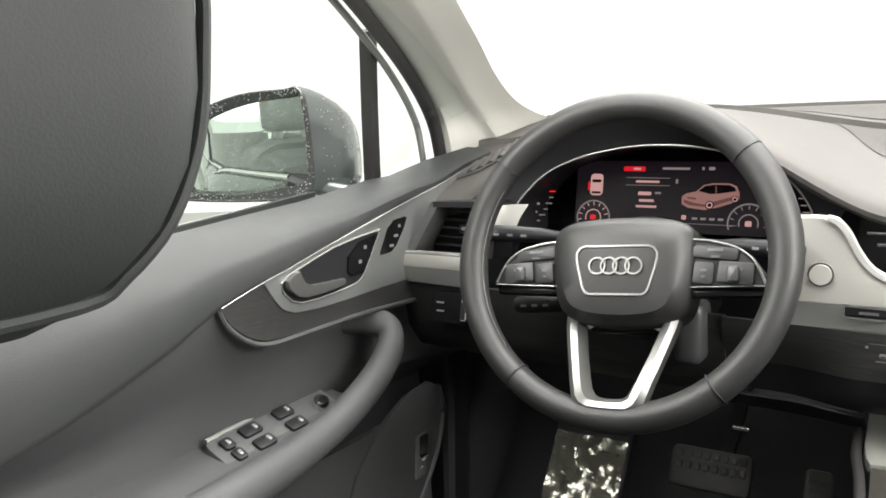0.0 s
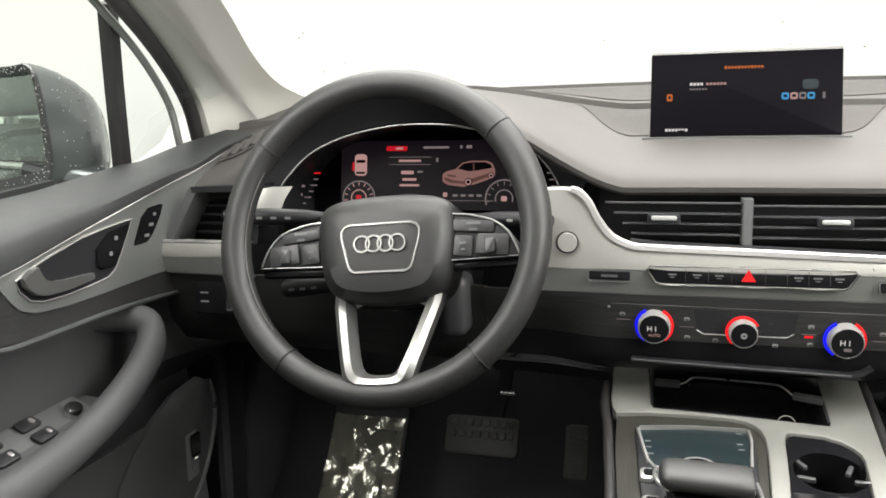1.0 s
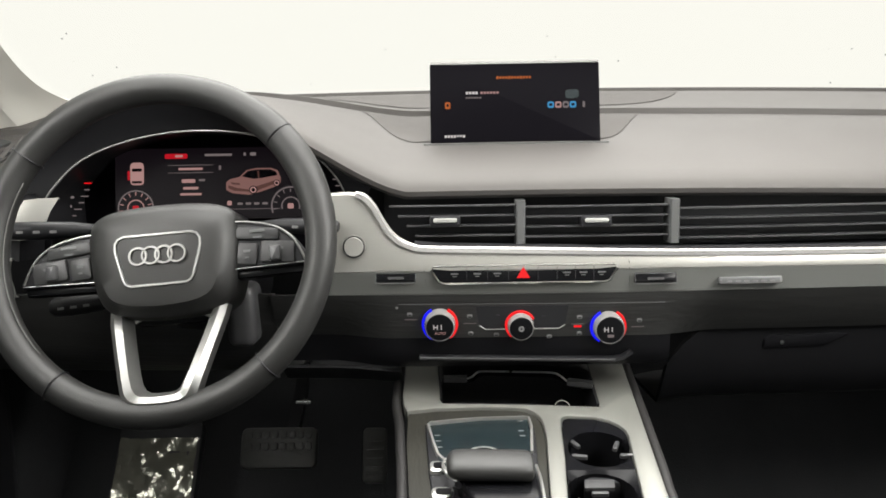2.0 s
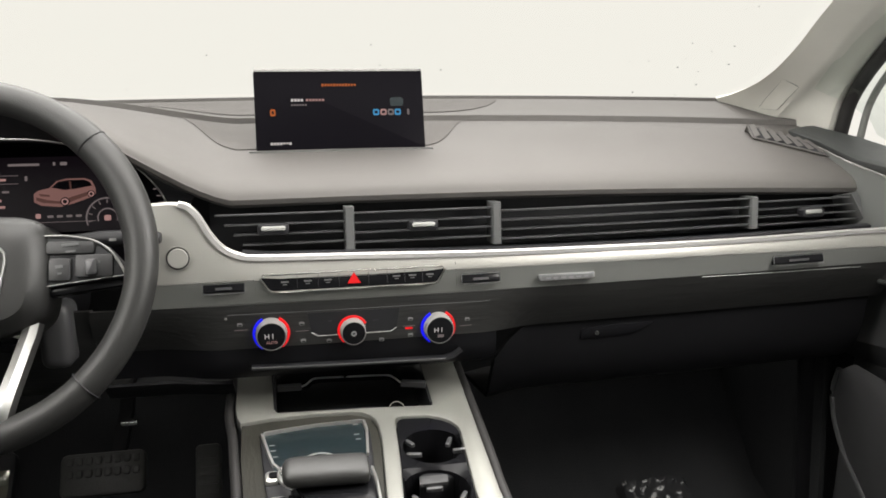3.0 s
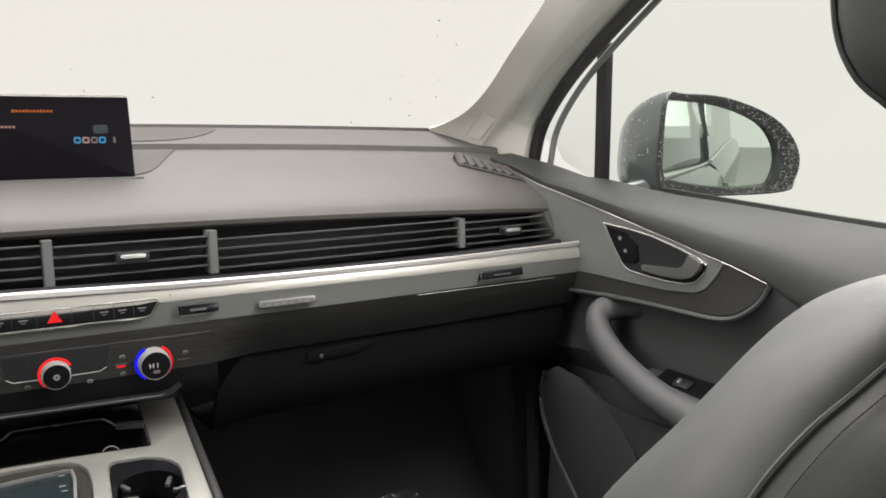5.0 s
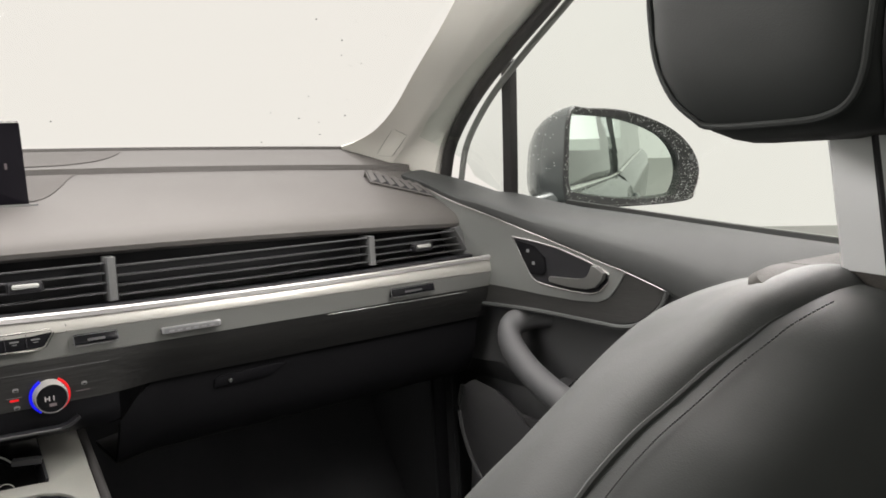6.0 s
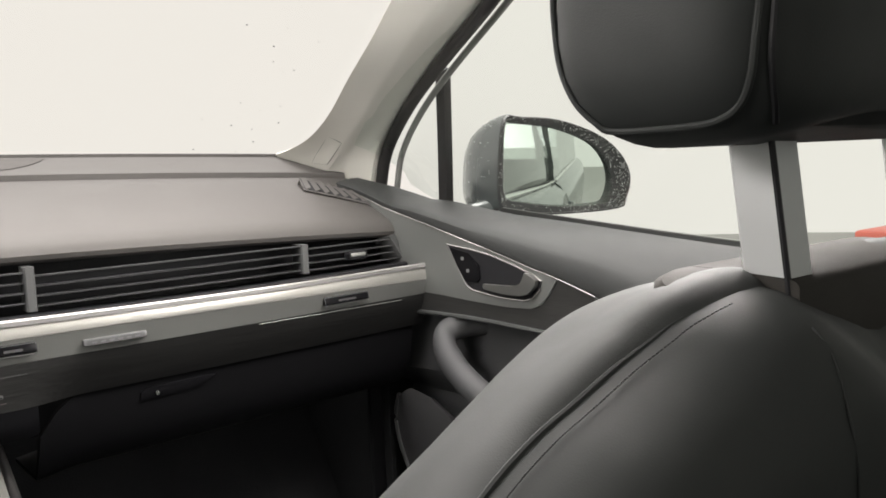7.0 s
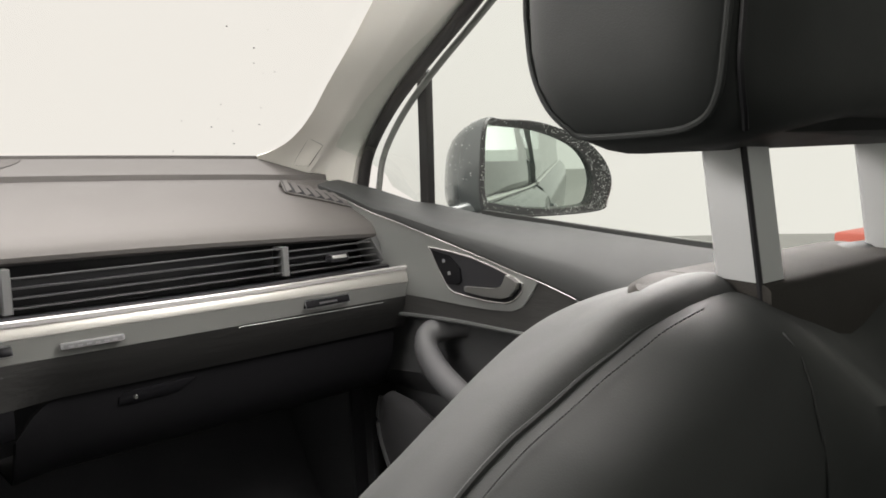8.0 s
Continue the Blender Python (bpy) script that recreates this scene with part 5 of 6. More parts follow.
    part("lever", inlay(lever, 0.0125, 0.007, s, 2), M_SPOKE, hand, "broad chrome lever handle")
    lock = part("lock_keys", inlay([(0.815, -0.116), (0.775, -0.123), (0.752, -0.140), (0.750, -0.160), (0.757, -0.166), (0.783, -0.166)], 0.0065, 0.004, s, 2), M_GLOSS, hand, "black lock keys")
    for y, z in ((0.785, -0.131), (0.774, -0.149)):
        part("mark", slab(rounded(0.006, 0.005, 0.001, 2), 0.0005, axes((s * (dx(y) - 0.0068), y, z), (0, -s, 0), (0, 0, 1))), M_PRINT, lock)
    if s < 0:
        mem = part("memory_keys", inlay([(0.885, -0.097), (0.853, -0.101), (0.838, -0.112), (0.820, -0.147), (0.848, -0.145), (0.866, -0.128)], 0.0045, 0.006, s, 2), M_GLOSS, d, "black seat memory keys")
        for k in range(3):
            part("mark", slab(rounded(0.010, 0.004, 0.001, 2), 0.0005, axes((s * (dx(0.85) - 0.0052), 0.866 - 0.011 * k, -0.110 - 0.013 * k), (0, -s, 0), (0, 0, 1))), M_PRINT, mem)
    # grip that runs down into the armrest
    grip = [(0.800, 0.795, -0.240), (0.772, 0.812, -0.240), (0.742, 0.822, -0.247), (0.728, 0.812, -0.268), (0.728, 0.785, -0.298), (0.733, 0.740, -0.328), (0.739, 0.690, -0.350), (0.742, 0.62, -0.366), (0.743, 0.52, -0.376), (0.743, 0.38, -0.385), (0.743, 0.15, -0.392)]
    path = smooth_line([(s * x, y, z) for x, y, z in grip], 5)
    n = len(path)
    part("grip", sweep(path, ring(0.021, 16, 0.024), scale=[lerp(i / n, [0, 0.12, 0.3, 0.6, 0.8, 1], [0.72, 0.80, 0.86, 0.95, 1.15, 1.35]) for i in range(n)]), M_SOFT, d, "padded black pull grip and armrest")
    shelf = [[(s * 0.750, y, z - 0.004), (s * 0.775, y, z + 0.006), (s * 0.80, y, z + 0.010), (s * 0.838, y, z + 0.016)] for y, z in ((0.775, -0.350), (0.72, -0.354), (0.62, -0.362), (0.50, -0.370), (0.3, -0.38), (0.1, -0.384), (-0.1, -0.386))]
    part("armrest", skin(shelf, thick=0.006), M_SOFT, d, "black armrest")
    # window switches
    def sz(x, y):
        return -0.327 - 0.075 * (0.737 - y) + 0.45 * (x - 0.806)
    y0, y1 = (0.752, 0.548) if s < 0 else (0.745, 0.645)
    mid = (y0 + y1) / 2
    flat = axes((s * 0.788, mid, sz(0.788, mid)), (1, 0, 0.45 * s), (0, 1, 0.075))
    sw = part("switch_panel", slab(rounded(0.052, y0 - y1, 0.010), 0.014, flat @ Matrix.Translation((0, 0, -0.014)), 0.002), M_GREY if s < 0 else M_GLOSS, d, "grey window switch panel" if s < 0 else "black window switch panel")
    part("edge", sweep([(s * 0.814, y, sz(0.814, y) + 0.001) for y in (y0 - 0.006, mid, y1 + 0.004)], ring(0.0034, 6)), M_SATIN, sw)
    spots = [(x, y) for y in (0.668, 0.610) for x in (0.776, 0.799)] + [(0.778, 0.570), (0.797, 0.570)] if s < 0 else [(0.786, 0.695)]
    for x, y in spots:
        big = y > 0.6
        place = axes((s * x, y, sz(x, y) + 0.001), (1, 0, 0.45 * s), (0, 1, 0.075))
        key = part("window_key", slab(rounded(0.018, 0.030 if big else 0.016, 0.004), 0.004, place, 0.0018), M_BLACK, sw, "window key")
        part("key_tip", slab(rounded(0.008, 0.0055, 0.002), 0.002, place @ Matrix.Translation((0, 0.006 if big else 0.0, 0.004)), 0.0008), M_BRIGHT, key)
    if s < 0:
        q = axes((s * 0.782, 0.722, sz(0.782, 0.722)), (1, 0, -0.45), (0, 1, 0.075))
        part("mirror_knob", lathe([(0.011, 0.0), (0.011, 0.010), (0.009, 0.013), (0.0001, 0.013)], q, 20), M_CHROME, sw, "chrome mirror knob")
    # pocket shell with a raised rim
    shell = []
    front = [(0.978, -0.378), (0.990, -0.415), (0.983, -0.46), (0.955, -0.51), (0.915, -0.552), (0.86, -0.62), (0.83, -0.70)]
    back = [(0.950, -0.368), (0.895, -0.372), (0.845, -0.392), (0.80, -0.418), (0.765, -0.452), (0.72, -0.54), (0.67, -0.68)]
    for (yf, zf), (yb, zb) in zip(front, back):
        shell.append([(s * (0.765 - 0.010 * math.sin(math.pi * k / 6)), yf + (yb - yf) * k / 6, zf + (zb - zf) * k / 6) for k in range(7)])
    pocket = part("pocket", skin(shell, thick=0.01), M_POCKET, d, "curved black door pocket")
    part("pocket_rim", sweep(smooth_line([(s * 0.756, y + 0.004, z) for y, z in front], 4), ring(0.005, 8)), M_SOFT, pocket, "raised pocket rim")
    lower = [[(s * 0.770, y, z) for z in (-0.40, -0.5, -0.6, -0.72)] for y in (0.90, 0.6, 0.3, 0.0, -0.12)]
    part("lower_panel", skin(lower, thick=0.01), M_POCKET, d)
    if s < 0:
        key = part("tailgate_key", slab(rounded(0.030, 0.070, 0.005), 0.006, axes((s * 0.750, 0.912, -0.468), (0, 1, 0), (0, 0.15, 1)), 0.002), M_GREY, pocket, "upright tailgate key")
        part("key_well", slab(rounded(0.022, 0.032, 0.003), 0.002, axes((s * 0.7425, 0.916, -0.452), (0, 1, 0), (0, 0.15, 1))), M_GLOSS, key)
        part("key_tip", slab(rounded(0.022, 0.006, 0.002), 0.005, axes((s * 0.7425, 0.913, -0.470), (0, 1, 0), (0, 0.15, 1)), 0.001), M_CHROME, key)
        part("mark", slab(rounded(0.008, 0.004, 0.001), 0.001, axes((s * 0.7425, 0.910, -0.486), (0, 1, 0), (0, 0.15, 1))), M_PRINT, key)
    # outer skin of the door
    rows = [[(s * (0.845), y, min(-0.066, top_z(y) - 0.004)), (s * 0.885, y, min(-0.085, top_z(y) - 0.03)), (s * 0.925, y, -0.20), (s * 0.955, y, -0.36), (s * 0.950, y, -0.55), (s * 0.92, y, -0.80)] for y in (1.06, 0.9, 0.7, 0.5, 0.3, 0.1, -0.12)]
    part("outer_skin", skin(rows, thick=0.003), M_PAINT, d, "dark grey painted door skin")
    part("outer_handle", sweep(smooth_line([(s * 0.945, 0.12, -0.245), (s * 0.968, 0.09, -0.243), (s * 0.970, -0.03, -0.238), (s * 0.947, -0.06, -0.238)], 5), ring(0.011, 10)), M_PAINT, d, "painted pull handle")
    part("belt_trim", sweep([(s * 0.856, y, min(-0.066, top_z(y) - 0.004)) for y in (0.72, 0.5, 0.2, -0.12)], ring(0.007, 8)), M_CHROME, d, "chrome belt trim")
    part("sill_strip", sweep([(s * 0.848, y, top_z(y) - 0.001) for y in (0.8, 0.65, 0.5, 0.2, -0.12)], [(-0.006, -0.01), (0.006, -0.01), (0.004, 0.004), (-0.004, 0.004)]), M_RUBBER, d, "black window sill seal")
    # window post of the fixed quarter pane
    post = [(s * 0.828, 0.917, -0.065), (s * 0.821, 0.903, 0.06), (s * 0.802, 0.876, 0.165)]
    part("window_post", sweep(smooth_line(post, 3), [(-0.008, -0.011), (0.008, -0.011), (0.009, 0.007), (0.004, 0.010), (-0.008, 0.010)], up=(0, -1, 0)), M_RUBBER, d, "black upright window post")
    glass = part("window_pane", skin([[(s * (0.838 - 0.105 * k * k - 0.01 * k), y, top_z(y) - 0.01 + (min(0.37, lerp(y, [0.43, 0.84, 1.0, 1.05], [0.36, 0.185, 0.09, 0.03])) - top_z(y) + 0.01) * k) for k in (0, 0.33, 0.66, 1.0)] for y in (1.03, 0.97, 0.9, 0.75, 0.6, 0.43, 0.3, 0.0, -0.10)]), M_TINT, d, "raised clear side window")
    glass.visible_shadow = False
    return d


build_door(-1, 1)
build_door(1, 2)


# ---- body: pillars, roof, glass, floor ----
BODY = thing("cabin_shell", "closed car cabin with pale pillar trims and dark carpet", "car cabin", (0, 0, -0.78), "structure")
IN_EDGE = [(0.690, 1.252, 0.046), (0.689, 1.193, 0.052), (0.686, 1.122, 0.064), (0.680, 1.060, 0.082), (0.672, 0.997, 0.109), (0.662, 0.934, 0.142), (0.650, 0.847, 0.188), (0.640, 0.771, 0.234), (0.612, 0.580, 0.340), (0.590, 0.430, 0.405)]
OUT_EDGE = [(0.770, 1.066, -0.030), (0.770, 1.055, 0.000), (0.770, 1.041, 0.036), (0.769, 1.022, 0.060), (0.768, 1.000, 0.080), (0.762, 0.936, 0.125), (0.750, 0.837, 0.176), (0.738, 0.735, 0.222), (0.715, 0.565, 0.300), (0.690, 0.430, 0.355)]


PILLAR_FORM = ((-0.05, -0.022), (0.0, 0.0), (0.14, 0.003), (0.34, 0.0085), (0.50, 0.0145), (0.555, 0.0145), (0.60, 0.0060), (0.70, 0.0010), (0.86, 0.0005), (1.0, 0.0), (1.06, -0.02))


def build_pillar(s):
    a, b = smooth_line(IN_EDGE, 5), smooth_line(OUT_EDGE, 5)
    rows = []
    for p, q in zip(a, b):
        d = q - p
        row = []
        for k, lift in PILLAR_FORM:
            w = p + d * k + Vector((-0.75, -0.55, 0.0)).normalized() * lift
            row.append((s * w.x, w.y, w.z))
        rows.append(row)
    foot = [Vector(v) for v in ((s * 0.695, 1.29, -0.03), (s * 0.688, 1.25, -0.04), (s * 0.692, 1.20, -0.05), (s * 0.70, 1.13, -0.06), (s * 0.72, 1.08, -0.07), (s * 0.735, 1.065, -0.07), (s * 0.74, 1.06, -0.07), (s * 0.747, 1.052, -0.07), (s * 0.755, 1.045, -0.07), (s * 0.772, 1.035, -0.07), (s * 0.79, 1.04, -0.07))]
    rows.insert(0, foot)
    part("pillar_trim", skin(rows, thick=0.004), M_CLOTH, BODY, "pale grey windscreen pillar trim")
    # small cover set in the trim
    def on_trim(i, k, lift):
        j = int(i)
        p, q = a[j].lerp(a[j + 1], i - j), b[j].lerp(b[j + 1], i - j)
        w = p.lerp(q, k) + Vector((-0.75, -0.55, 0.0)).normalized() * (lerp(k, [f[0] for f in PILLAR_FORM], [f[1] for f in PILLAR_FORM]) + lift)
        return Vector((s * w.x, w.y, w.z))
    if s > 0:
        ends = ((13.5, 0.20), (12.0, 0.52), (5.0, 0.52), (3.5, 0.36))
        cover = []
        for m in range(9):
            f = m / 8
            lo = (ends[3][0] + (ends[0][0] - ends[3][0]) * f, ends[3][1] + (ends[0][1] - ends[3][1]) * f)
            hi = (ends[2][0] + (ends[1][0] - ends[2][0]) * f, ends[2][1] + (ends[1][1] - ends[2][1]) * f)
            cover.append([on_trim(lo[0] + (hi[0] - lo[0]) * g / 6, lo[1] + (hi[1] - lo[1]) * g / 6, 0.0056) for g in range(7)])
        part("bolt_cover", skin(cover, thick=0.001), M_CLOTH, BODY, "small cover in the pillar trim")
        edge = cover[0] + [r[-1] for r in cover[1:]] + cover[-1][-2::-1] + [r[0] for r in cover[-2:0:-1]]
        part("cover_joint", sweep(edge, ring(0.0008, 5), closed=True), M_THREAD, BODY, "dark joint round the cover")
    # door seal: thick black bead, with the pale body flange behind it
    seal = smooth_line([(s * x, y, z) for x, y, z in [(0.785, 1.050, -0.035), (0.785, 1.044, -0.010), (0.785, 1.026, 0.035), (0.782, 0.985, 0.078), (0.775, 0.918, 0.124), (0.762, 0.824, 0.170), (0.744, 0.694, 0.228), (0.715, 0.52, 0.31), (0.695, 0.40, 0.352), (0.690, 0.2, 0.375), (0.690, -0.12, 0.38)]], 6)
    part("door_seal", sweep(seal, ring(0.0105, 10)), M_RUBBER, BODY, "thick black rubber door seal")
    flange = smooth_line([(s * x, y, z) for x, y, z in [(0.807, 1.032, -0.035), (0.807, 1.027, -0.016), (0.807, 1.012, 0.029), (0.804, 0.976, 0.070), (0.798, 0.915, 0.116), (0.785, 0.824, 0.163), (0.768, 0.690, 0.226), (0.738, 0.52, 0.30), (0.715, 0.40, 0.345), (0.705, -0.12, 0.37)]], 6)
    part("window_frame", sweep(flange, ring(0.0055, 10)), M_SATIN, BODY, "pale grey window frame")
    edge = smooth_line([(s * x, y - 0.004, z) for x, y, z in IN_EDGE], 5)
    part("windscreen_seal", sweep(edge, ring(0.0022, 6)), M_RUBBER, BODY, "thin black windscreen seal")


build_pillar(1)
build_pillar(-1)


def build_shell():
    # windscreen
    rows = []
    for p in smooth_line(IN_EDGE, 3):
        rows.append([(p.x * (2 * k / 12 - 1), p.y + 0.012 + (0.14 if p.y > 1.2 else 0.12) * (1 - (2 * k / 12 - 1) ** 2), p.z + 0.004 + 0.024 * (1 - (2 * k / 12 - 1) ** 2)) for k in range(13)])
    g = part("windscreen", skin(rows), M_GLASS, BODY, "raked clear windscreen")
    g.visible_shadow = False
    # roof lining and roof skin
    roof = [[(x, y, 0.40 - 0.05 * (x / 0.69) ** 2 * (1 if abs(x) < 0.6 else 1.3) + 0.015 * math.sin((0.43 - y) / 2.9 * math.pi)) for x in (-0.70, -0.55, -0.3, 0, 0.3, 0.55, 0.70)] for y in (0.52, 0.43, 0.1, -0.4, -1.0, -1.6, -2.2, -2.5)]
    part("headliner", skin(roof, thick=0.012), M_CLOTH, BODY, "pale grey roof lining")
    skinrows = [[(x * 1.06, y, z + 0.045) for x, y, z in r] for r in roof]
    part("roof", skin(skinrows, thick=0.004), M_PAINT, BODY, "dark grey painted roof")
    for s in (-1, 1):
        # centre and rear pillars
        for y0, y1, w in ((-0.14, -0.20, 0.10), (-1.12, -1.22, 0.09), (-2.10, -2.35, 0.22)):
            rows = [[(s * 0.815, y0, -0.72), (s * 0.83, y0 - w, -0.72)], [(s * 0.825, y0, -0.14), (s * 0.845, y0 - w, -0.14)], [(s * 0.79, y0 - 0.01, 0.15), (s * 0.80, y1 - w, 0.15)], [(s * 0.70, y0 - 0.02, 0.37), (s * 0.71, y1 - w, 0.37)]]
            part("pillar", skin(rows, thick=0.05), M_CLOTH if y0 < -1 else M_CAP, BODY)
        rows = [[(s * 0.845, y, -0.15), (s * 0.81, y, -0.30), (s * 0.80, y, -0.72)] for y in (-0.20, -0.7, -1.15, -1.7, -2.4)]
        part("rear_side_panel", skin(rows, thick=0.02), M_SOFT, BODY)
        rows = [[(s * 0.85, y, -0.148), (s * 0.89, y, -0.17), (s * 0.93, y, -0.22), (s * 0.958, y, -0.36), (s * 0.950, y, -0.55), (s * 0.92, y, -0.80)] for y in (-0.14, -0.6, -1.1, -1.7, -2.5)]
        part("rear_skin", skin(rows, thick=0.003), M_PAINT, BODY, "dark grey painted side")
        rows = [[(s * 0.858, y, -0.145), (s * 0.83, y, 0.13), (s * 0.735, y, 0.36)] for y in (-0.13, -0.7, -1.14, -1.6, -2.12)]
        part("belt_trim", sweep([(s * 0.866, y, -0.142) for y in (-0.13, -0.7, -1.14, -1.6, -2.12)], ring(0.008, 8)), M_CHROME, BODY, "chrome belt trim")
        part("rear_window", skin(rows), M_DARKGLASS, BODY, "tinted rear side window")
        part("sill_panel", box((s * 0.80, 0.3, -0.74), (0.10, 1.9, 0.10), 0.02, 2), M_BLACK, BODY)
        # bonnet side and cowl, below the panes
        rows = [[(s * 0.72, 1.30, -0.09), (s * 0.86, 1.20, -0.17), (s * 0.95, 1.10, -0.30), (s * 0.95, 1.10, -0.80)], [(s * 0.74, 1.9, -0.10), (s * 0.86, 1.9, -0.20), (s * 0.95, 1.9, -0.34), (s * 0.95, 1.9, -0.80)]]
        part("wing", skin(rows, thick=0.004), M_PAINT, BODY, "dark grey front wing")
    part("bonnet", skin([[(x, 1.44 - 0.27 * x * x, -0.005 - 0.05 * x * x), (x, 1.9, -0.03 - 0.07 * x * x), (x, 2.3, -0.10 - 0.10 * x * x)] for x in (-0.74, -0.5, -0.25, 0, 0.25, 0.5, 0.74)], thick=0.004), M_PAINT, BODY, "dark grey bonnet")
    part("tailgate", skin([[(x, -2.52, -0.75), (x, -2.55, -0.15)] for x in (-0.83, 0, 0.83)], thick=0.03), M_SOFT, BODY)
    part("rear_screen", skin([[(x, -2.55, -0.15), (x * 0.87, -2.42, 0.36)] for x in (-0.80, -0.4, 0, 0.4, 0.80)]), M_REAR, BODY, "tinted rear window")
    # floor, toe boards, tunnel, firewall
    part("floor_carpet", skin([[(x, y, -0.72 + 0.006 * math.sin(17 * x + 9 * y)) for x in (-0.80, -0.5, -0.2, 0.0, 0.2, 0.5, 0.80)] for y in (1.12, 0.9, 0.5, 0.0, -0.6, -1.3, -2.5)], thick=0.02), M_CARPET, BODY, "black floor carpet")
    part("toe_board", skin([[(x, 1.10, -0.72), (x, 1.22, -0.66), (x, 1.34, -0.50), (x, 1.40, -0.20), (x, 1.42, 0.0)] for x in (-0.80, -0.4, 0, 0.4, 0.80)], thick=0.01), M_CARPET, BODY, "black carpeted toe board")
    for s in (-1, 1):
        part("door_jamb", skin([[(s * x, 1.062, z) for z in (-0.075, -0.2, -0.5, -0.76)] for x in (0.74, 0.84, 0.96)], thick=0.01), M_BLACK, BODY, "black door jamb")
        part("kick_panel", skin([[(s * 0.775, y, z) for z in (-0.08, -0.25, -0.45, -0.72)] for y in (1.40, 1.2, 1.03)], thick=0.01), M_CARPET, BODY, "black carpeted kick panel")


build_shell()


# ---- pedals and foot rest ----
def build_pedals():
    def q(x, y, z):
        return axes((x, y, z), (1, 0, 0), (0, 0.55, 1))
    brake = thing("brake_pedal", "wide black rubber brake pedal", "pedal", (-0.36, 1.12, -0.55))
    pad = part("pad", slab(rounded(0.118, 0.062, 0.010), 0.014, q(-0.359, 1.125, -0.492), 0.004), M_PEDAL, brake, "ribbed rubber pad")
    for k in range(8):
        for j in range(2):
            part("stud", slab(rounded(0.010, 0.012, 0.003, 2), 0.003, q(-0.359, 1.125, -0.492) @ Matrix.Translation((-0.046 + 0.0132 * k, 0.020 - 0.018 * j, 0.014)), 0.001), M_PEDAL, pad)
    part("arm", sweep([(-0.345, 1.14, -0.49), (-0.335, 1.20, -0.42), (-0.33, 1.26, -0.28)], [(-0.010, -0.006), (0.010, -0.006), (0.010, 0.006), (-0.010, 0.006)]), M_BLACK, brake)
    gas = thing("accelerator_pedal", "narrow black accelerator pedal", "pedal", (-0.21, 1.15, -0.56))
    pad = part("pad", slab(rounded(0.038, 0.085, 0.008), 0.012, q(-0.212, 1.14, -0.512), 0.003), M_PEDAL, gas)
    for k in range(5):
        part("rib", slab(rounded(0.028, 0.006, 0.002, 2), 0.003, q(-0.212, 1.14, -0.512) @ Matrix.Translation((0, 0.024 - 0.013 * k, 0.012))), M_PEDAL, pad)
    rest = thing("foot_rest", "foot rest wrapped in crinkled clear film", "foot rest", (-0.57, 1.14, -0.62))
    place = axes((-0.560, 1.125, -0.560), (1, 0, 0), (0.10, 0.75, 1))
    part("board", slab(rounded(0.135, 0.22, 0.012), 0.02, place @ Matrix.Translation((0, 0, -0.004)), 0.004), M_BLACK, rest, "black foot board")
    rng = random.Random(4)
    rows = []
    for j in range(27):
        row = []
        for i in range(19):
            u, v = -0.062 + 0.124 * i / 18, -0.110 + 0.190 * j / 26
            h = 0.017 + 0.004 * noise.noise((u * 60, v * 45, 1)) + 0.006 * abs(noise.noise((u * 24 + v * 16, v * 22, 5))) + rng.uniform(0, 0.001)
            row.append(place @ Vector((u + 0.002 * noise.noise((v * 40, 3, 0)), v + 0.003 * noise.noise((u * 60, 7, 0)), h)))
        rows.append(row)
    part("film", skin(rows), M_FILM, rest, "crinkled shiny plastic film", smooth=16)
    hold = thing("bonnet_release", "small bright metal bracket under the dash", "bracket", (-0.31, 1.12, -0.43))
    part("bracket", box((-0.318, 1.12, -0.414), (0.024, 0.012, 0.007), 0.002), M_CHROME, hold)


build_pedals()


def build_floor_film():
    for name, x0, y0, w, h, seed, label in (("plastic_sheet", 0.55, 1.15, 0.12, 0.09, 3, "crumpled clear plastic sheet on the passenger floor"), ("plastic_scrap", -0.46, 1.06, 0.05, 0.04, 9, "scrap of clear plastic on the driver's floor")):
        rows = []
        for j in range(17):
            rows.append([(x0 - w / 2 + w * i / 16, y0 - h / 2 + h * j / 16, max(-0.70, -0.70 + (y0 - h / 2 + h * j / 16 - 1.10) * 0.6) + 0.012 + 0.012 * abs(noise.noise((i * 0.5, j * 0.45, seed))) + 0.006 * noise.noise((i * 1.3, j * 1.2, seed))) for i in range(17)])
        tagged(part(name, skin(rows), M_CLEAR, smooth=50), label, "plastic sheet")


M_CLEAR = surface("clear_film", (0.036, 0.037, 0.039), 0.14, blotch=0.2, grain=0.5, size=60, spec=0.5)
build_floor_film()


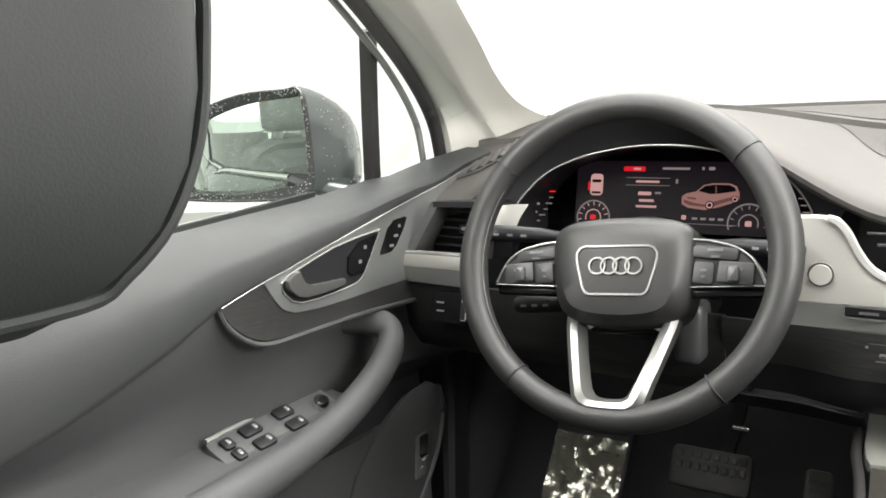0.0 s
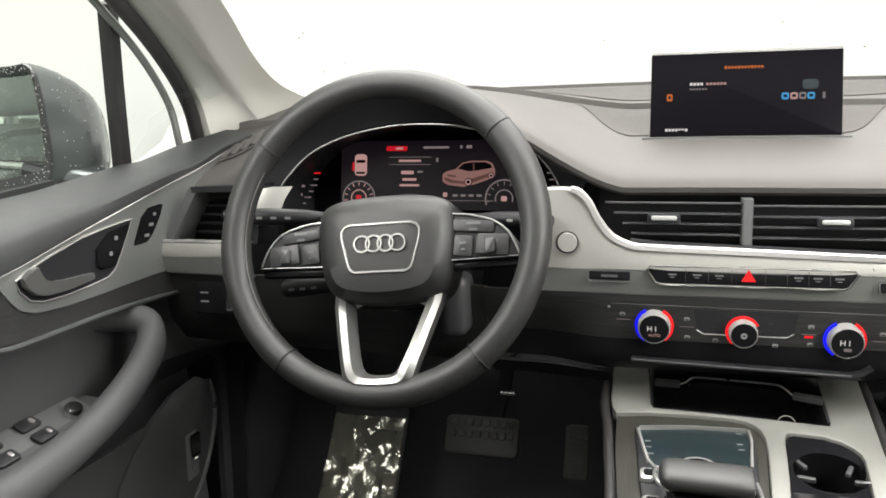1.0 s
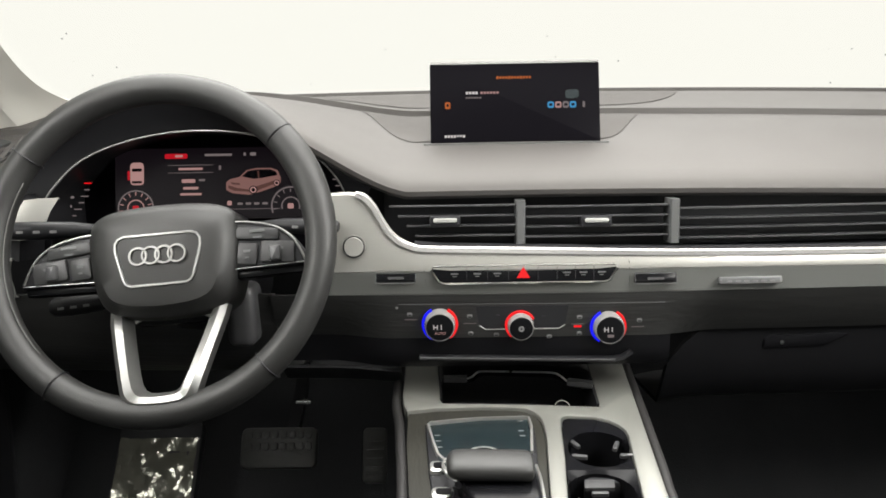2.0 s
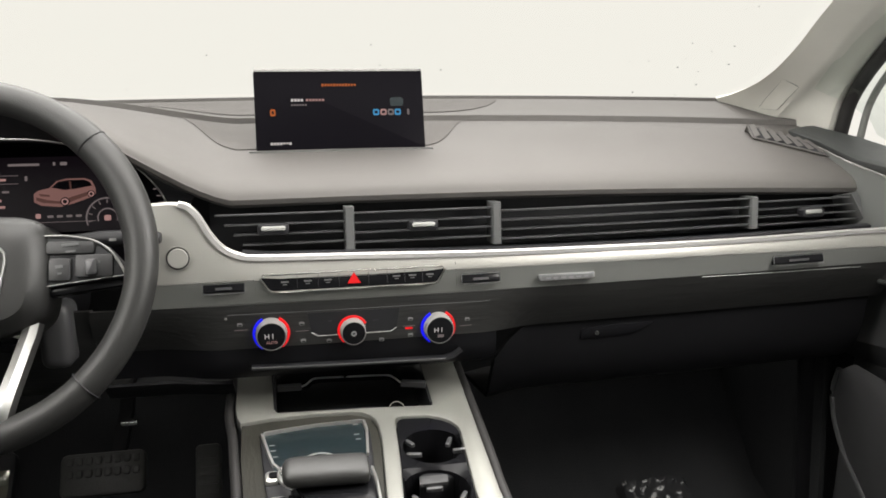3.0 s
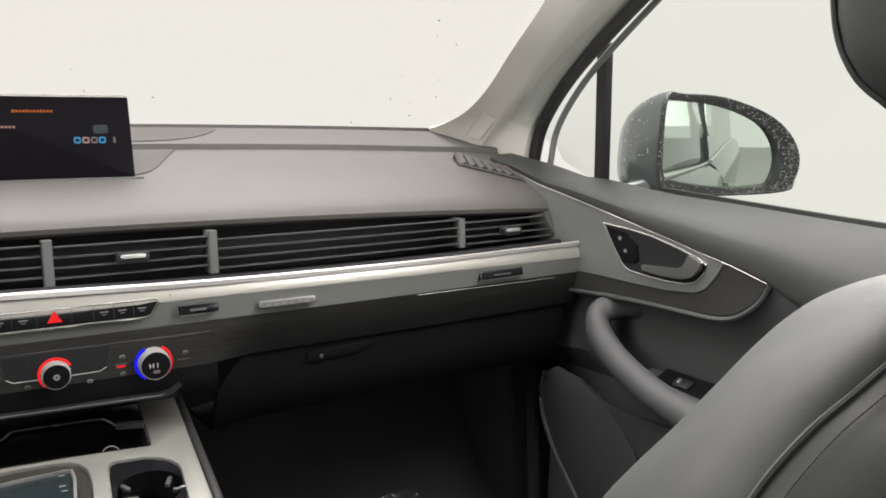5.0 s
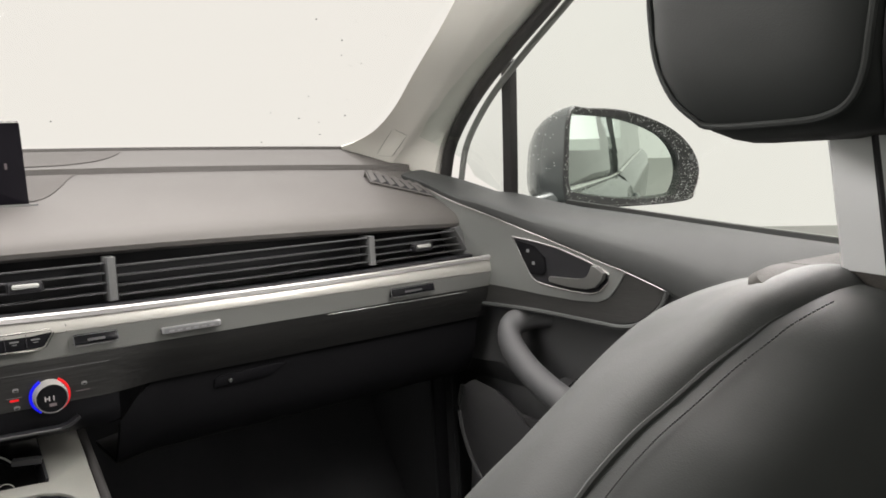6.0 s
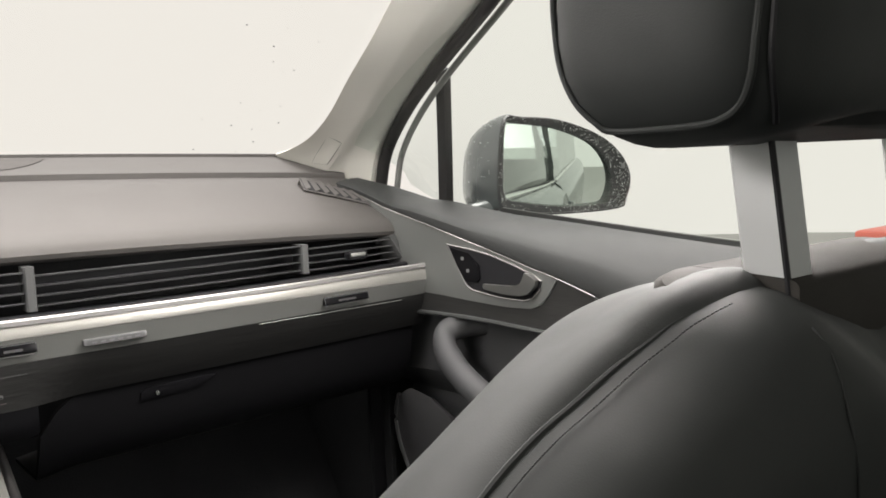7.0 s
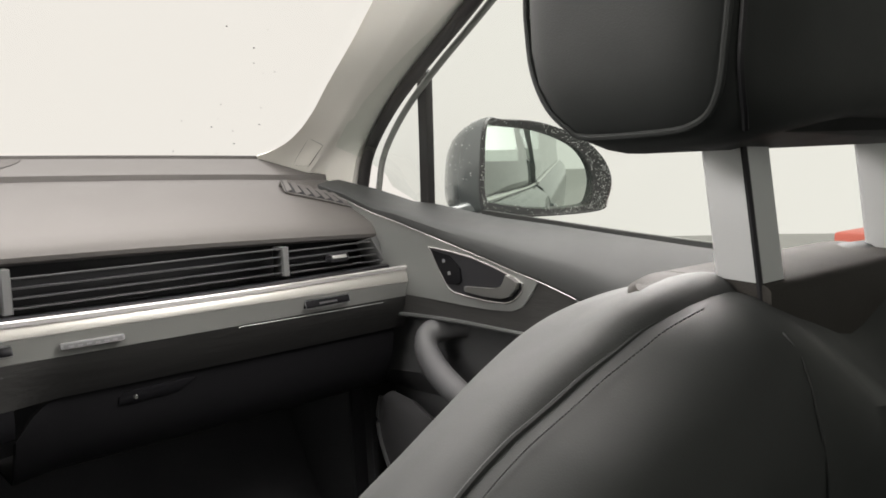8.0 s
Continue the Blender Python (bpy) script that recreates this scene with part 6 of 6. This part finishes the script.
# ---- side mirrors ----
def build_mirror(s):
    m = thing("side_mirror", "wet dark grey door mirror beaded with rain" , "side mirror", (s * 0.92, 0.86, -0.08), group="door mirrors")
    o = Vector((0.985, 0.809, 0.002))
    n = Vector((-0.42, -0.907, 0.02)).normalized()
    u = Vector((0.907, -0.42, 0)).normalized()
    v = n.cross(u)
    v = v if v.z > 0 else -v

    def at(a, b, c=0.0):
        p = o + u * a + v * b + n * c
        return Vector((s * p.x, p.y, p.z))
    rim = [(-0.088, 0.0725), (-0.073, 0.0735), (-0.004, 0.0627), (0.056, 0.0383), (0.0856, 0.0082), (0.0966, -0.026), (0.091, -0.058), (0.075, -0.0685), (0.0, -0.0695), (-0.075, -0.0570), (-0.096, -0.044), (-0.095, 0.012)]
    line = [(p.x, p.y) for p in smooth_line([(a, b, 0) for a, b in rim], 4, closed=True)]
    shell_rim = [(-0.092, 0.0825), (-0.060, 0.0835), (0.007, 0.0765), (0.077, 0.0499), (0.1172, 0.0163), (0.1345, -0.0233), (0.1260, -0.0600), (0.106, -0.0775), (0.0, -0.0810), (-0.080, -0.0755), (-0.106, -0.060), (-0.104, 0.015)]
    outer = [(p.x, p.y) for p in smooth_line([(a, b, 0) for a, b in shell_rim], 4, closed=True)]
    # glass, slightly domed; on the driver's side it is turned in
    u_in, n_in = Vector((s * u.x, u.y, u.z)), -Vector((s * n.x, n.y, n.z))
    rows = []
    for k in (0.999, 0.8, 0.6, 0.4, 0.2, 0.02):
        rows.append([at(a * k, b * k, 0.036 * a * k + 0.062 * b * k - 0.007 - ((a * k) ** 2 + (b * k) ** 2) / (2 * 1.5)) for a, b in line])
    rows = [[p + n_in * max(0.0, 0.13 * (0.06 - (p - at(0, 0)).dot(u_in))) for p in r] for r in rows] if s < 0 else rows
    part("mirror_glass", skin(rows, closed=True, caps=True), M_MIRROR, m, "slightly domed mirror glass", smooth=60)

    def shape(a, b, g, inboard=0.0):
        inboard *= 1.25 if s > 0 else 1.75
        return (a * g - inboard, b * g - 0.25 * inboard * (b > 0) * abs(b) / 0.08 - 0.004 * inboard / 0.05)
    rows = [[at(a * 1.004, b * 1.004, -0.021 if s > 0 else min(-0.021, -0.016 - 0.13 * (0.06 - a))) for a, b in line], [at(a * 1.01, b * 1.01, 0.004) for a, b in line], [at(a * 0.97, b * 0.97, 0.006) for a, b in outer], [at(a, b, 0.0) for a, b in outer]]
    part("rim", skin(rows, closed=True), M_RIM, m, "wet black rim round the glass")
    LEVELS = ((1.012, 0.004, -0.02), (1.0, 0.012, -0.045), (0.955, 0.022, -0.075), (0.87, 0.032, -0.105), (0.74, 0.041, -0.135), (0.55, 0.047, -0.158), (0.30, 0.050, -0.172), (0.02, 0.051, -0.177))
    rows = [[at(a, b, 0.0005) for a, b in outer]] + [[at(*shape(a, b, g, sh), c) for a, b in outer] for g, sh, c in LEVELS]
    part("housing", skin(rows, closed=True), M_PAINT, m, "dark grey painted housing")
    part("lower_shell", skin([[at(a * k, b * k, c) for a, b in outer[26:40]] for k, c in ((1.022, -0.002), (1.03, -0.03), (1.01, -0.06))], thick=0.002), M_BLACK, m, "black lower shell")
    part("arm", sweep(smooth_line([(s * 0.850, 0.925, -0.075), (s * 0.875, 0.910, -0.072), (s * 0.905, 0.895, -0.064), (s * 0.95, 0.88, -0.05)], 4), ring(0.026, 12, 0.016)), M_PAINT, m, "short painted arm")
    part("lamp", slab(rounded(0.007, 0.009, 0.002), 0.002, axes(at(0.118, -0.006, 0.006), (u.x, s * u.y, 0), (0, 0, 1)), 0.0006), M_PRINT, m, "small white marker")
    # beads of rain on the rim, the shell and the glass
    rng = random.Random(11 + s)
    bm = bmesh.new()

    def bead(p, r):
        bmesh.ops.create_icosphere(bm, subdivisions=1, radius=r, matrix=Matrix.Translation(p) @ Matrix.Diagonal((1, 0.6, 1, 1)))
    count = len(outer)
    for k in range(900):
        i, f = rng.randrange(count), rng.random()
        (a, b), (c, e) = [[p + (q - p) * f for p, q in zip(ln[i], ln[(i + 1) % count])] for ln in (line, outer)]
        if a < 0.02 and rng.random() < 0.7:
            continue
        t = rng.uniform(0.05, 0.97)
        bead(at(a + (c - a) * t, b + (e - b) * t, 0.0062), rng.choice((0.0006, 0.0008, 0.0011)))
    for k in range(420):
        i, f = rng.randrange(count), rng.random()
        a, b = [p + (q - p) * f for p, q in zip(outer[i], outer[(i + 1) % count])]
        t = rng.uniform(0, 3.99)
        i = int(t)
        g, sh, c = [p + (q - p) * (t - i) for p, q in zip(LEVELS[i], LEVELS[i + 1])]
        bead(at(*shape(a, b, g * 1.004, sh), c), rng.choice((0.0006, 0.0009, 0.0014)))
    for k in range(60 if s > 0 else 160):
        g, (a, b) = rng.uniform(0.1, 0.97), line[rng.randrange(count)]
        bead(at(a * g, b * g, 0.036 * a * g + 0.062 * b * g - 0.0067 - g * g * (a * a + b * b) / 3.0), rng.choice((0.0005, 0.0008)))
    tagged(part("rain_beads", bm, M_WATER, m, "beads of rain water"), kind="stuff")


M_RIM = surface("wet_black_plastic", (0.035, 0.036, 0.036), 0.25, blotch=0.3, span=80, grain=0.5, size=420)
build_mirror(1)
build_mirror(-1)


def build_rain():
    """Few drops on the windscreen and the side panes."""
    rng = random.Random(21)
    bm = bmesh.new()
    for k in range(36):
        s = rng.choice((-1, 1, 1))
        t = rng.random() ** 1.5
        y = 1.22 - 0.45 * t
        x = (0.640 - 0.05 * t - abs(rng.gauss(0, 0.06))) if k % 4 else rng.uniform(-0.5, 0.5)
        w = x / 0.68
        z = lerp(y, [0.775, 0.935, 1.075, 1.175, 1.262], [0.235, 0.143, 0.088, 0.058, 0.040]) + 0.003 + 0.024 * (1 - w * w)
        bmesh.ops.create_icosphere(bm, subdivisions=1, radius=rng.choice((0.0010, 0.0014, 0.0018)), matrix=Matrix.Translation((s * x, y + 0.012 + 0.12 * (1 - w * w), z)) @ Matrix.Diagonal((1, 1, 0.6, 1)))
    tagged(part("rain_drops", bm, M_DARKDROP), "scattered rain drops on the windscreen", "rain drops", kind="stuff")


build_rain()


# ---- front seats ----
# half widths of the backrest at heights z: front bolster edge, shoulder seam
BACK_Z = [-0.56, -0.45, -0.32, -0.24, -0.19, -0.160, -0.143, -0.128, -0.1145, -0.103, -0.092, -0.0818, -0.0745, -0.0705, -0.0690, -0.0690, -0.0690]
FRONT_W = [0.250, 0.262, 0.264, 0.262, 0.256, 0.246, 0.234, 0.214, 0.191, 0.171, 0.152, 0.131, 0.109, 0.085, 0.058, 0.028, 0.0]
SEAM_Z = [-0.56, -0.45, -0.32, -0.25, -0.20, -0.165, -0.143, -0.127, -0.116, -0.107, -0.0978, -0.0900, -0.0775, -0.0645, -0.0590, -0.0690, -0.0800]
SEAM_W = [0.245, 0.258, 0.262, 0.262, 0.260, 0.256, 0.250, 0.241, 0.231, 0.218, 0.200, 0.180, 0.150, 0.122, 0.080, 0.040, 0.0]


def arch(zs, ws):
    """The outline of a backrest seen from the front: up one side, over the top, down the other."""
    one = [(-w, 0, z) for z, w in zip(zs, ws)]
    both = one + [(w, 0, z) for z, w in zip(zs[::-1][1:], ws[::-1][1:])]
    return [(p.x, p.z) for p in smooth_line(both, 3)]


def seam_n(u):
    """How far ahead of the rear face the shoulder seam runs: it draws back behind the collar."""
    return lerp(abs(u), [0.0, 0.085, 0.120, 0.155, 0.2], [0.048, 0.043, 0.046, 0.055, 0.056])


def build_seat(s, back, label):
    x0 = s * 0.379
    seat = thing("car_seat", label, "car seat", (x0, back + 0.2, -0.70), group="front seats")

    def at(u, n, z):
        """u across, n ahead, z up; the backrest leans back."""
        return Vector((x0 + u, back + n - 0.18 * min(0.0, z + 0.12), z))
    front, seam = arch(BACK_Z, FRONT_W), arch(SEAM_Z, SEAM_W)
    rows = []
    rows.append([at(u * 0.55, 0.075, -0.30 + (z + 0.30) * 0.45) for u, z in front])
    rows.append([at(u * 0.80, 0.088, -0.30 + (z + 0.30) * 0.84) for u, z in front])
    rows.append([at(u * 0.93, 0.114, -0.30 + (z + 0.30) * 0.955) for u, z in front])
    rows.append([at(u * 0.980, 0.128, -0.30 + (z + 0.30) * 0.985) for u, z in front])
    for k in (0.0, 0.06, 0.15, 0.3, 0.5, 0.7, 0.82, 0.9, 0.96, 1.0):
        bulge = abs(math.sin(math.pi * k)) ** 0.8
        crown = lerp(k, [0, 0.06, 0.15, 0.5, 0.7, 0.82, 0.9, 0.96, 1], [0, 0.001, 0.002, 0.0035, 0.0060, 0.0062, 0.0046, 0.0022, 0])
        row = []
        for a, b in zip(front, seam):
            w = max(0.0, 1 - (a[0] / 0.165) ** 6)
            w *= 1 + 0.5 * max(0.0, 1 - ((abs(a[0]) - 0.060) / 0.050) ** 2)
            z = a[1] + (b[1] - a[1]) * k + (0.0065 * bulge * max(0.0, 1 - w) + crown * w) * (a[1] > -0.2)
            row.append(at(a[0] + (b[0] - a[0]) * k + math.copysign(0.006 * bulge, a[0]) * min(1, abs(a[0]) / 0.1), 0.124 - (0.124 - seam_n(b[0])) * k, z))
        rows.append(row)
    top = part("backrest", skin(rows), M_LEATHER, seat, "black grained leather backrest")
    # rear cover, with a hollow below the posts
    def ease(v):
        v = min(1.0, max(0.0, v))
        return v * v * (3 - 2 * v)
    rows = []
    for g, d, h in ((1.0, 0.0, 1.0), (1.0, 0.06, 0.998), (0.992, 0.25, 0.994), (0.977, 0.48, 0.984), (0.955, 0.68, 0.968), (0.92, 0.83, 0.945), (0.87, 0.94, 0.905), (0.78, 1.04, 0.83), (0.66, 1.08, 0.72), (0.40, 1.10, 0.50)):
        row = []
        for u, z in seam:
            n0 = seam_n(u)
            zz = -0.32 + (z + 0.32) * h
            half = 0.085 * ease((zz + 0.135) / 0.075)
            dish = 0.018 * ease(0.5 + (half - abs(u * g)) / 0.050) * ease((zz + 0.145) / 0.05) * min(1, d * 1.5)
            row.append(at(u * g, n0 - (n0 + 0.006) * d + dish, zz))
        rows.append(row)
    bm = skin(rows)
    from_rear = BVHTree.FromBMesh(bm)
    part("back_cover", bm, M_LEATHER, seat, "black leather rear cover")
    for k in (-1, 1):
        flank = [(u, z) for u, z in seam if k * u > 0.096]
        line = smooth_line([at(u, seam_n(u) + 0.0010, z - 0.0002) for u, z in flank], 2)
        part("welt", sweep(line, ring(0.0017, 8), scale=[min(1.0, 0.15 + 0.08 * min(i, len(line) - 1 - i)) for i in range(len(line))]), M_LEATHER, top, "welted leather seam")
        fine = smooth_line([at(u * 1.0005, seam_n(u) - 0.008, z + 0.0002) for u, z in flank if z > -0.20], 5)
        for p, q in zip(fine, fine[1:]):
            part("stitch", sweep([p.lerp(q, 0.1), p.lerp(q, 0.68)], ring(0.00035, 5)), M_BLACK, top)
    for k in (-1, 1):
        run = []
        for p in smooth_line([(0.0985, 0, -0.0700), (0.1015, 0, -0.080), (0.1035, 0, -0.090), (0.104, 0, -0.105), (0.102, 0, -0.125), (0.097, 0, -0.15), (0.092, 0, -0.18), (0.088, 0, -0.22)], 6):
            place = from_rear.ray_cast(Vector((x0 + k * p.x, back - 0.5, p.z)), Vector((0, 1, 0)))[0]
            if place:
                run.append(place + Vector((0, -0.0005, 0)))
        for _ in range(12):
            run = run[:1] + [(a + b + c) / 3 for a, b, c in zip(run, run[1:], run[2:])] + run[-1:]
        part("back_seam", sweep(run, ring(0.0007, 6)), M_LEATHER, top)
    # plastic collar on top, in two halves: a low slab whose top slopes up towards the front
    for a, b in ((-0.1120, -0.0745), (-0.0735, 0.1120)):
        rows = []
        for i in range(25):
            u = a + (b - a) * i / 24
            e = max(0.0, abs(u) - 0.082) / 0.0304
            g = math.sqrt(max(0.02, 1 - e * e))
            out = 0.0190 * (b > 0) * (1 - min(1.0, max(0.0, (u - 0.080) / 0.030)))
            rows.append([at(u, 0.062 + (n - out * (n < 0.060) - 0.062) * g, z - 0.0040 * e * e) for n, z in ((0.0470, -0.0960), (0.0475, -0.0590), (0.0490, -0.0570), (0.0520, -0.0558), (0.066, -0.0535), (0.080, -0.0530), (0.0865, -0.0560), (0.0870, -0.0850))])
        part("collar", skin(rows, closed=True, caps=True), M_COLLAR, seat, "grained plastic collar")
    # cushion
    rows = []
    for y, w, zt, zb in ((0.05, 0.25, -0.47, -0.62), (0.12, 0.262, -0.46, -0.63), (0.30, 0.262, -0.46, -0.63), (0.44, 0.258, -0.465, -0.62), (0.49, 0.245, -0.48, -0.60)):
        rows.append([Vector((x0 + u, back + 0.05 + y, (zt + zb) / 2 + v)) for u, v in rounded(2 * w, zt - zb, 0.06, 5)])
    part("cushion", skin(rows, closed=True, caps=True), M_LEATHER, seat, "black leather seat cushion")
    part("base", box((x0, back + 0.33, -0.665), (0.42, 0.46, 0.10), 0.02), M_BLACK, seat)
    return seat, x0


def build_headrest(seat, x0, yc, z0, foot):
    """A rounded leather block with welts, on two flat steel posts."""
    W, D = 0.150, 0.057
    def low(z, r, share):
        return 1 - share * (1 - math.sqrt(max(0.0, 1 - (1 - min(1.0, z / r)) ** 2)))
    zs = [(z, low(z, 0.036, 0.22), low(z, 0.072, 0.97), low(z, 0.020, 0.26)) for z in (0.0, 0.0008, 0.003, 0.007, 0.013, 0.021, 0.032, 0.046, 0.072)]
    zs += [(0.120, 0.99, 1.0, 1.0), (0.155, 0.95, 0.92, 0.93), (0.180, 0.86, 0.75, 0.78), (0.192, 0.70, 0.45, 0.50)]

    def point(a, z, kw, kf, kr, grow=0.0):
        ca, sa = math.cos(a), math.sin(a)
        u = (W * kw + grow) * math.copysign(abs(ca) ** 0.30, ca)
        n = (D * (kf if sa > 0 else kr) + grow) * math.copysign(abs(sa) ** 0.42, sa)
        tuck = 0.009 * max(0.0, -sa) * max(0.0, 1 - (u / 0.125) ** 2) * max(0.0, 1 - z / 0.030)
        return Vector((x0 + u, yc + n - 0.10 * z, z0 + z + tuck + 0.006 * max(0.0, 1 - (u / W) ** 2) * max(0.0, 1 - z / 0.05)))
    turn = [2 * math.pi * (i + 0.5) / 144 for i in range(144)]
    hr = part("headrest", skin([[point(a, *k) for a in turn] for k in zs], closed=True, caps=True), M_LEATHER, seat, "black leather headrest")
    for side in (0.0, math.pi):
        turn_to = (lambda a: a) if side == 0 else (lambda a: math.pi - a)
        def ring_at(z):
            return z, low(z, 0.036, 0.22), low(z, 0.072, 0.97), low(z, 0.020, 0.26)
        down = [point(turn_to(0.62), *k, 0.0008) for k in zs[11:7:-1]]
        under = [point(turn_to(a), *ring_at(z), 0.0006) for a, z in ((0.61, 0.052), (0.57, 0.036), (0.47, 0.022), (0.32, 0.013), (0.14, 0.009), (-0.10, 0.0085), (-0.30, 0.010), (-0.46, 0.0145), (-0.57, 0.023), (-0.61, 0.034), (-0.62, 0.048))]
        rise = [point(turn_to(-0.62), *k, 0.0008) for k in zs[8:12]]
        part("welt", sweep(smooth_line(down + under + rise, 4), ring(0.0014, 8), up=(1, 0.01, 0)), M_LEATHER, hr, "welted leather seam")
        part("seam", sweep(smooth_line([point(turn_to(-0.74), *k, 0.0006) for k in zs[3:12]], 4), ring(0.0012, 6), up=(1, 0.01, 0)), M_BLACK, hr)
    for k in (-0.0555, 0.0960):
        a, b = Vector((x0 + k, foot - 0.002, -0.066)), Vector((x0 + k - 0.003, foot + 0.007, z0 + 0.03))
        post = part("post", sweep([a, b], [(-0.0085, -0.0115), (0.0085, -0.0115), (0.0105, -0.0095), (0.0105, 0.0085), (0.0085, 0.0105), (-0.0085, 0.0105), (-0.0105, 0.0085), (-0.0105, -0.0095)], up=(0, -1, 0)), M_POST, seat, "flat satin steel headrest post")
        part("groove", sweep([a + Vector((-0.0100, -0.0095, 0)), b + Vector((-0.0100, -0.0095, 0))], ring(0.0015, 6)), M_BLACK, post)


seat, mid = build_seat(1, 0.0, "black leather passenger seat with raised headrest on steel posts")
build_headrest(seat, mid - 0.007, 0.052, -0.0015, 0.0445)
seat, mid = build_seat(-1, -0.115, "black leather driver's seat with raised headrest")
build_headrest(seat, mid + 0.0056, -0.007, -0.0225, -0.0705)


# ---- outside: a red steel cabinet on the booth floor ----
def build_cabinet():
    c = thing("tool_cabinet", "faded red steel cabinet standing on the white floor", "cabinet", (3.6, 1.12, -1.2))
    part("body", box((3.62, 1.12, -0.745), (0.5, 0.58, 0.86), 0.015), M_RED, c)
    for k in range(3):
        part("drawer", box((3.362, 1.12, -1.02 + 0.27 * k), (0.02, 0.52, 0.23), 0.006), M_RED, c)
    for dy in (-0.2, 0.2):
        part("foot", box((3.6, 1.12 + dy, -1.1875), (0.4, 0.06, 0.025), 0.004), M_BLACK, c)


build_cabinet()
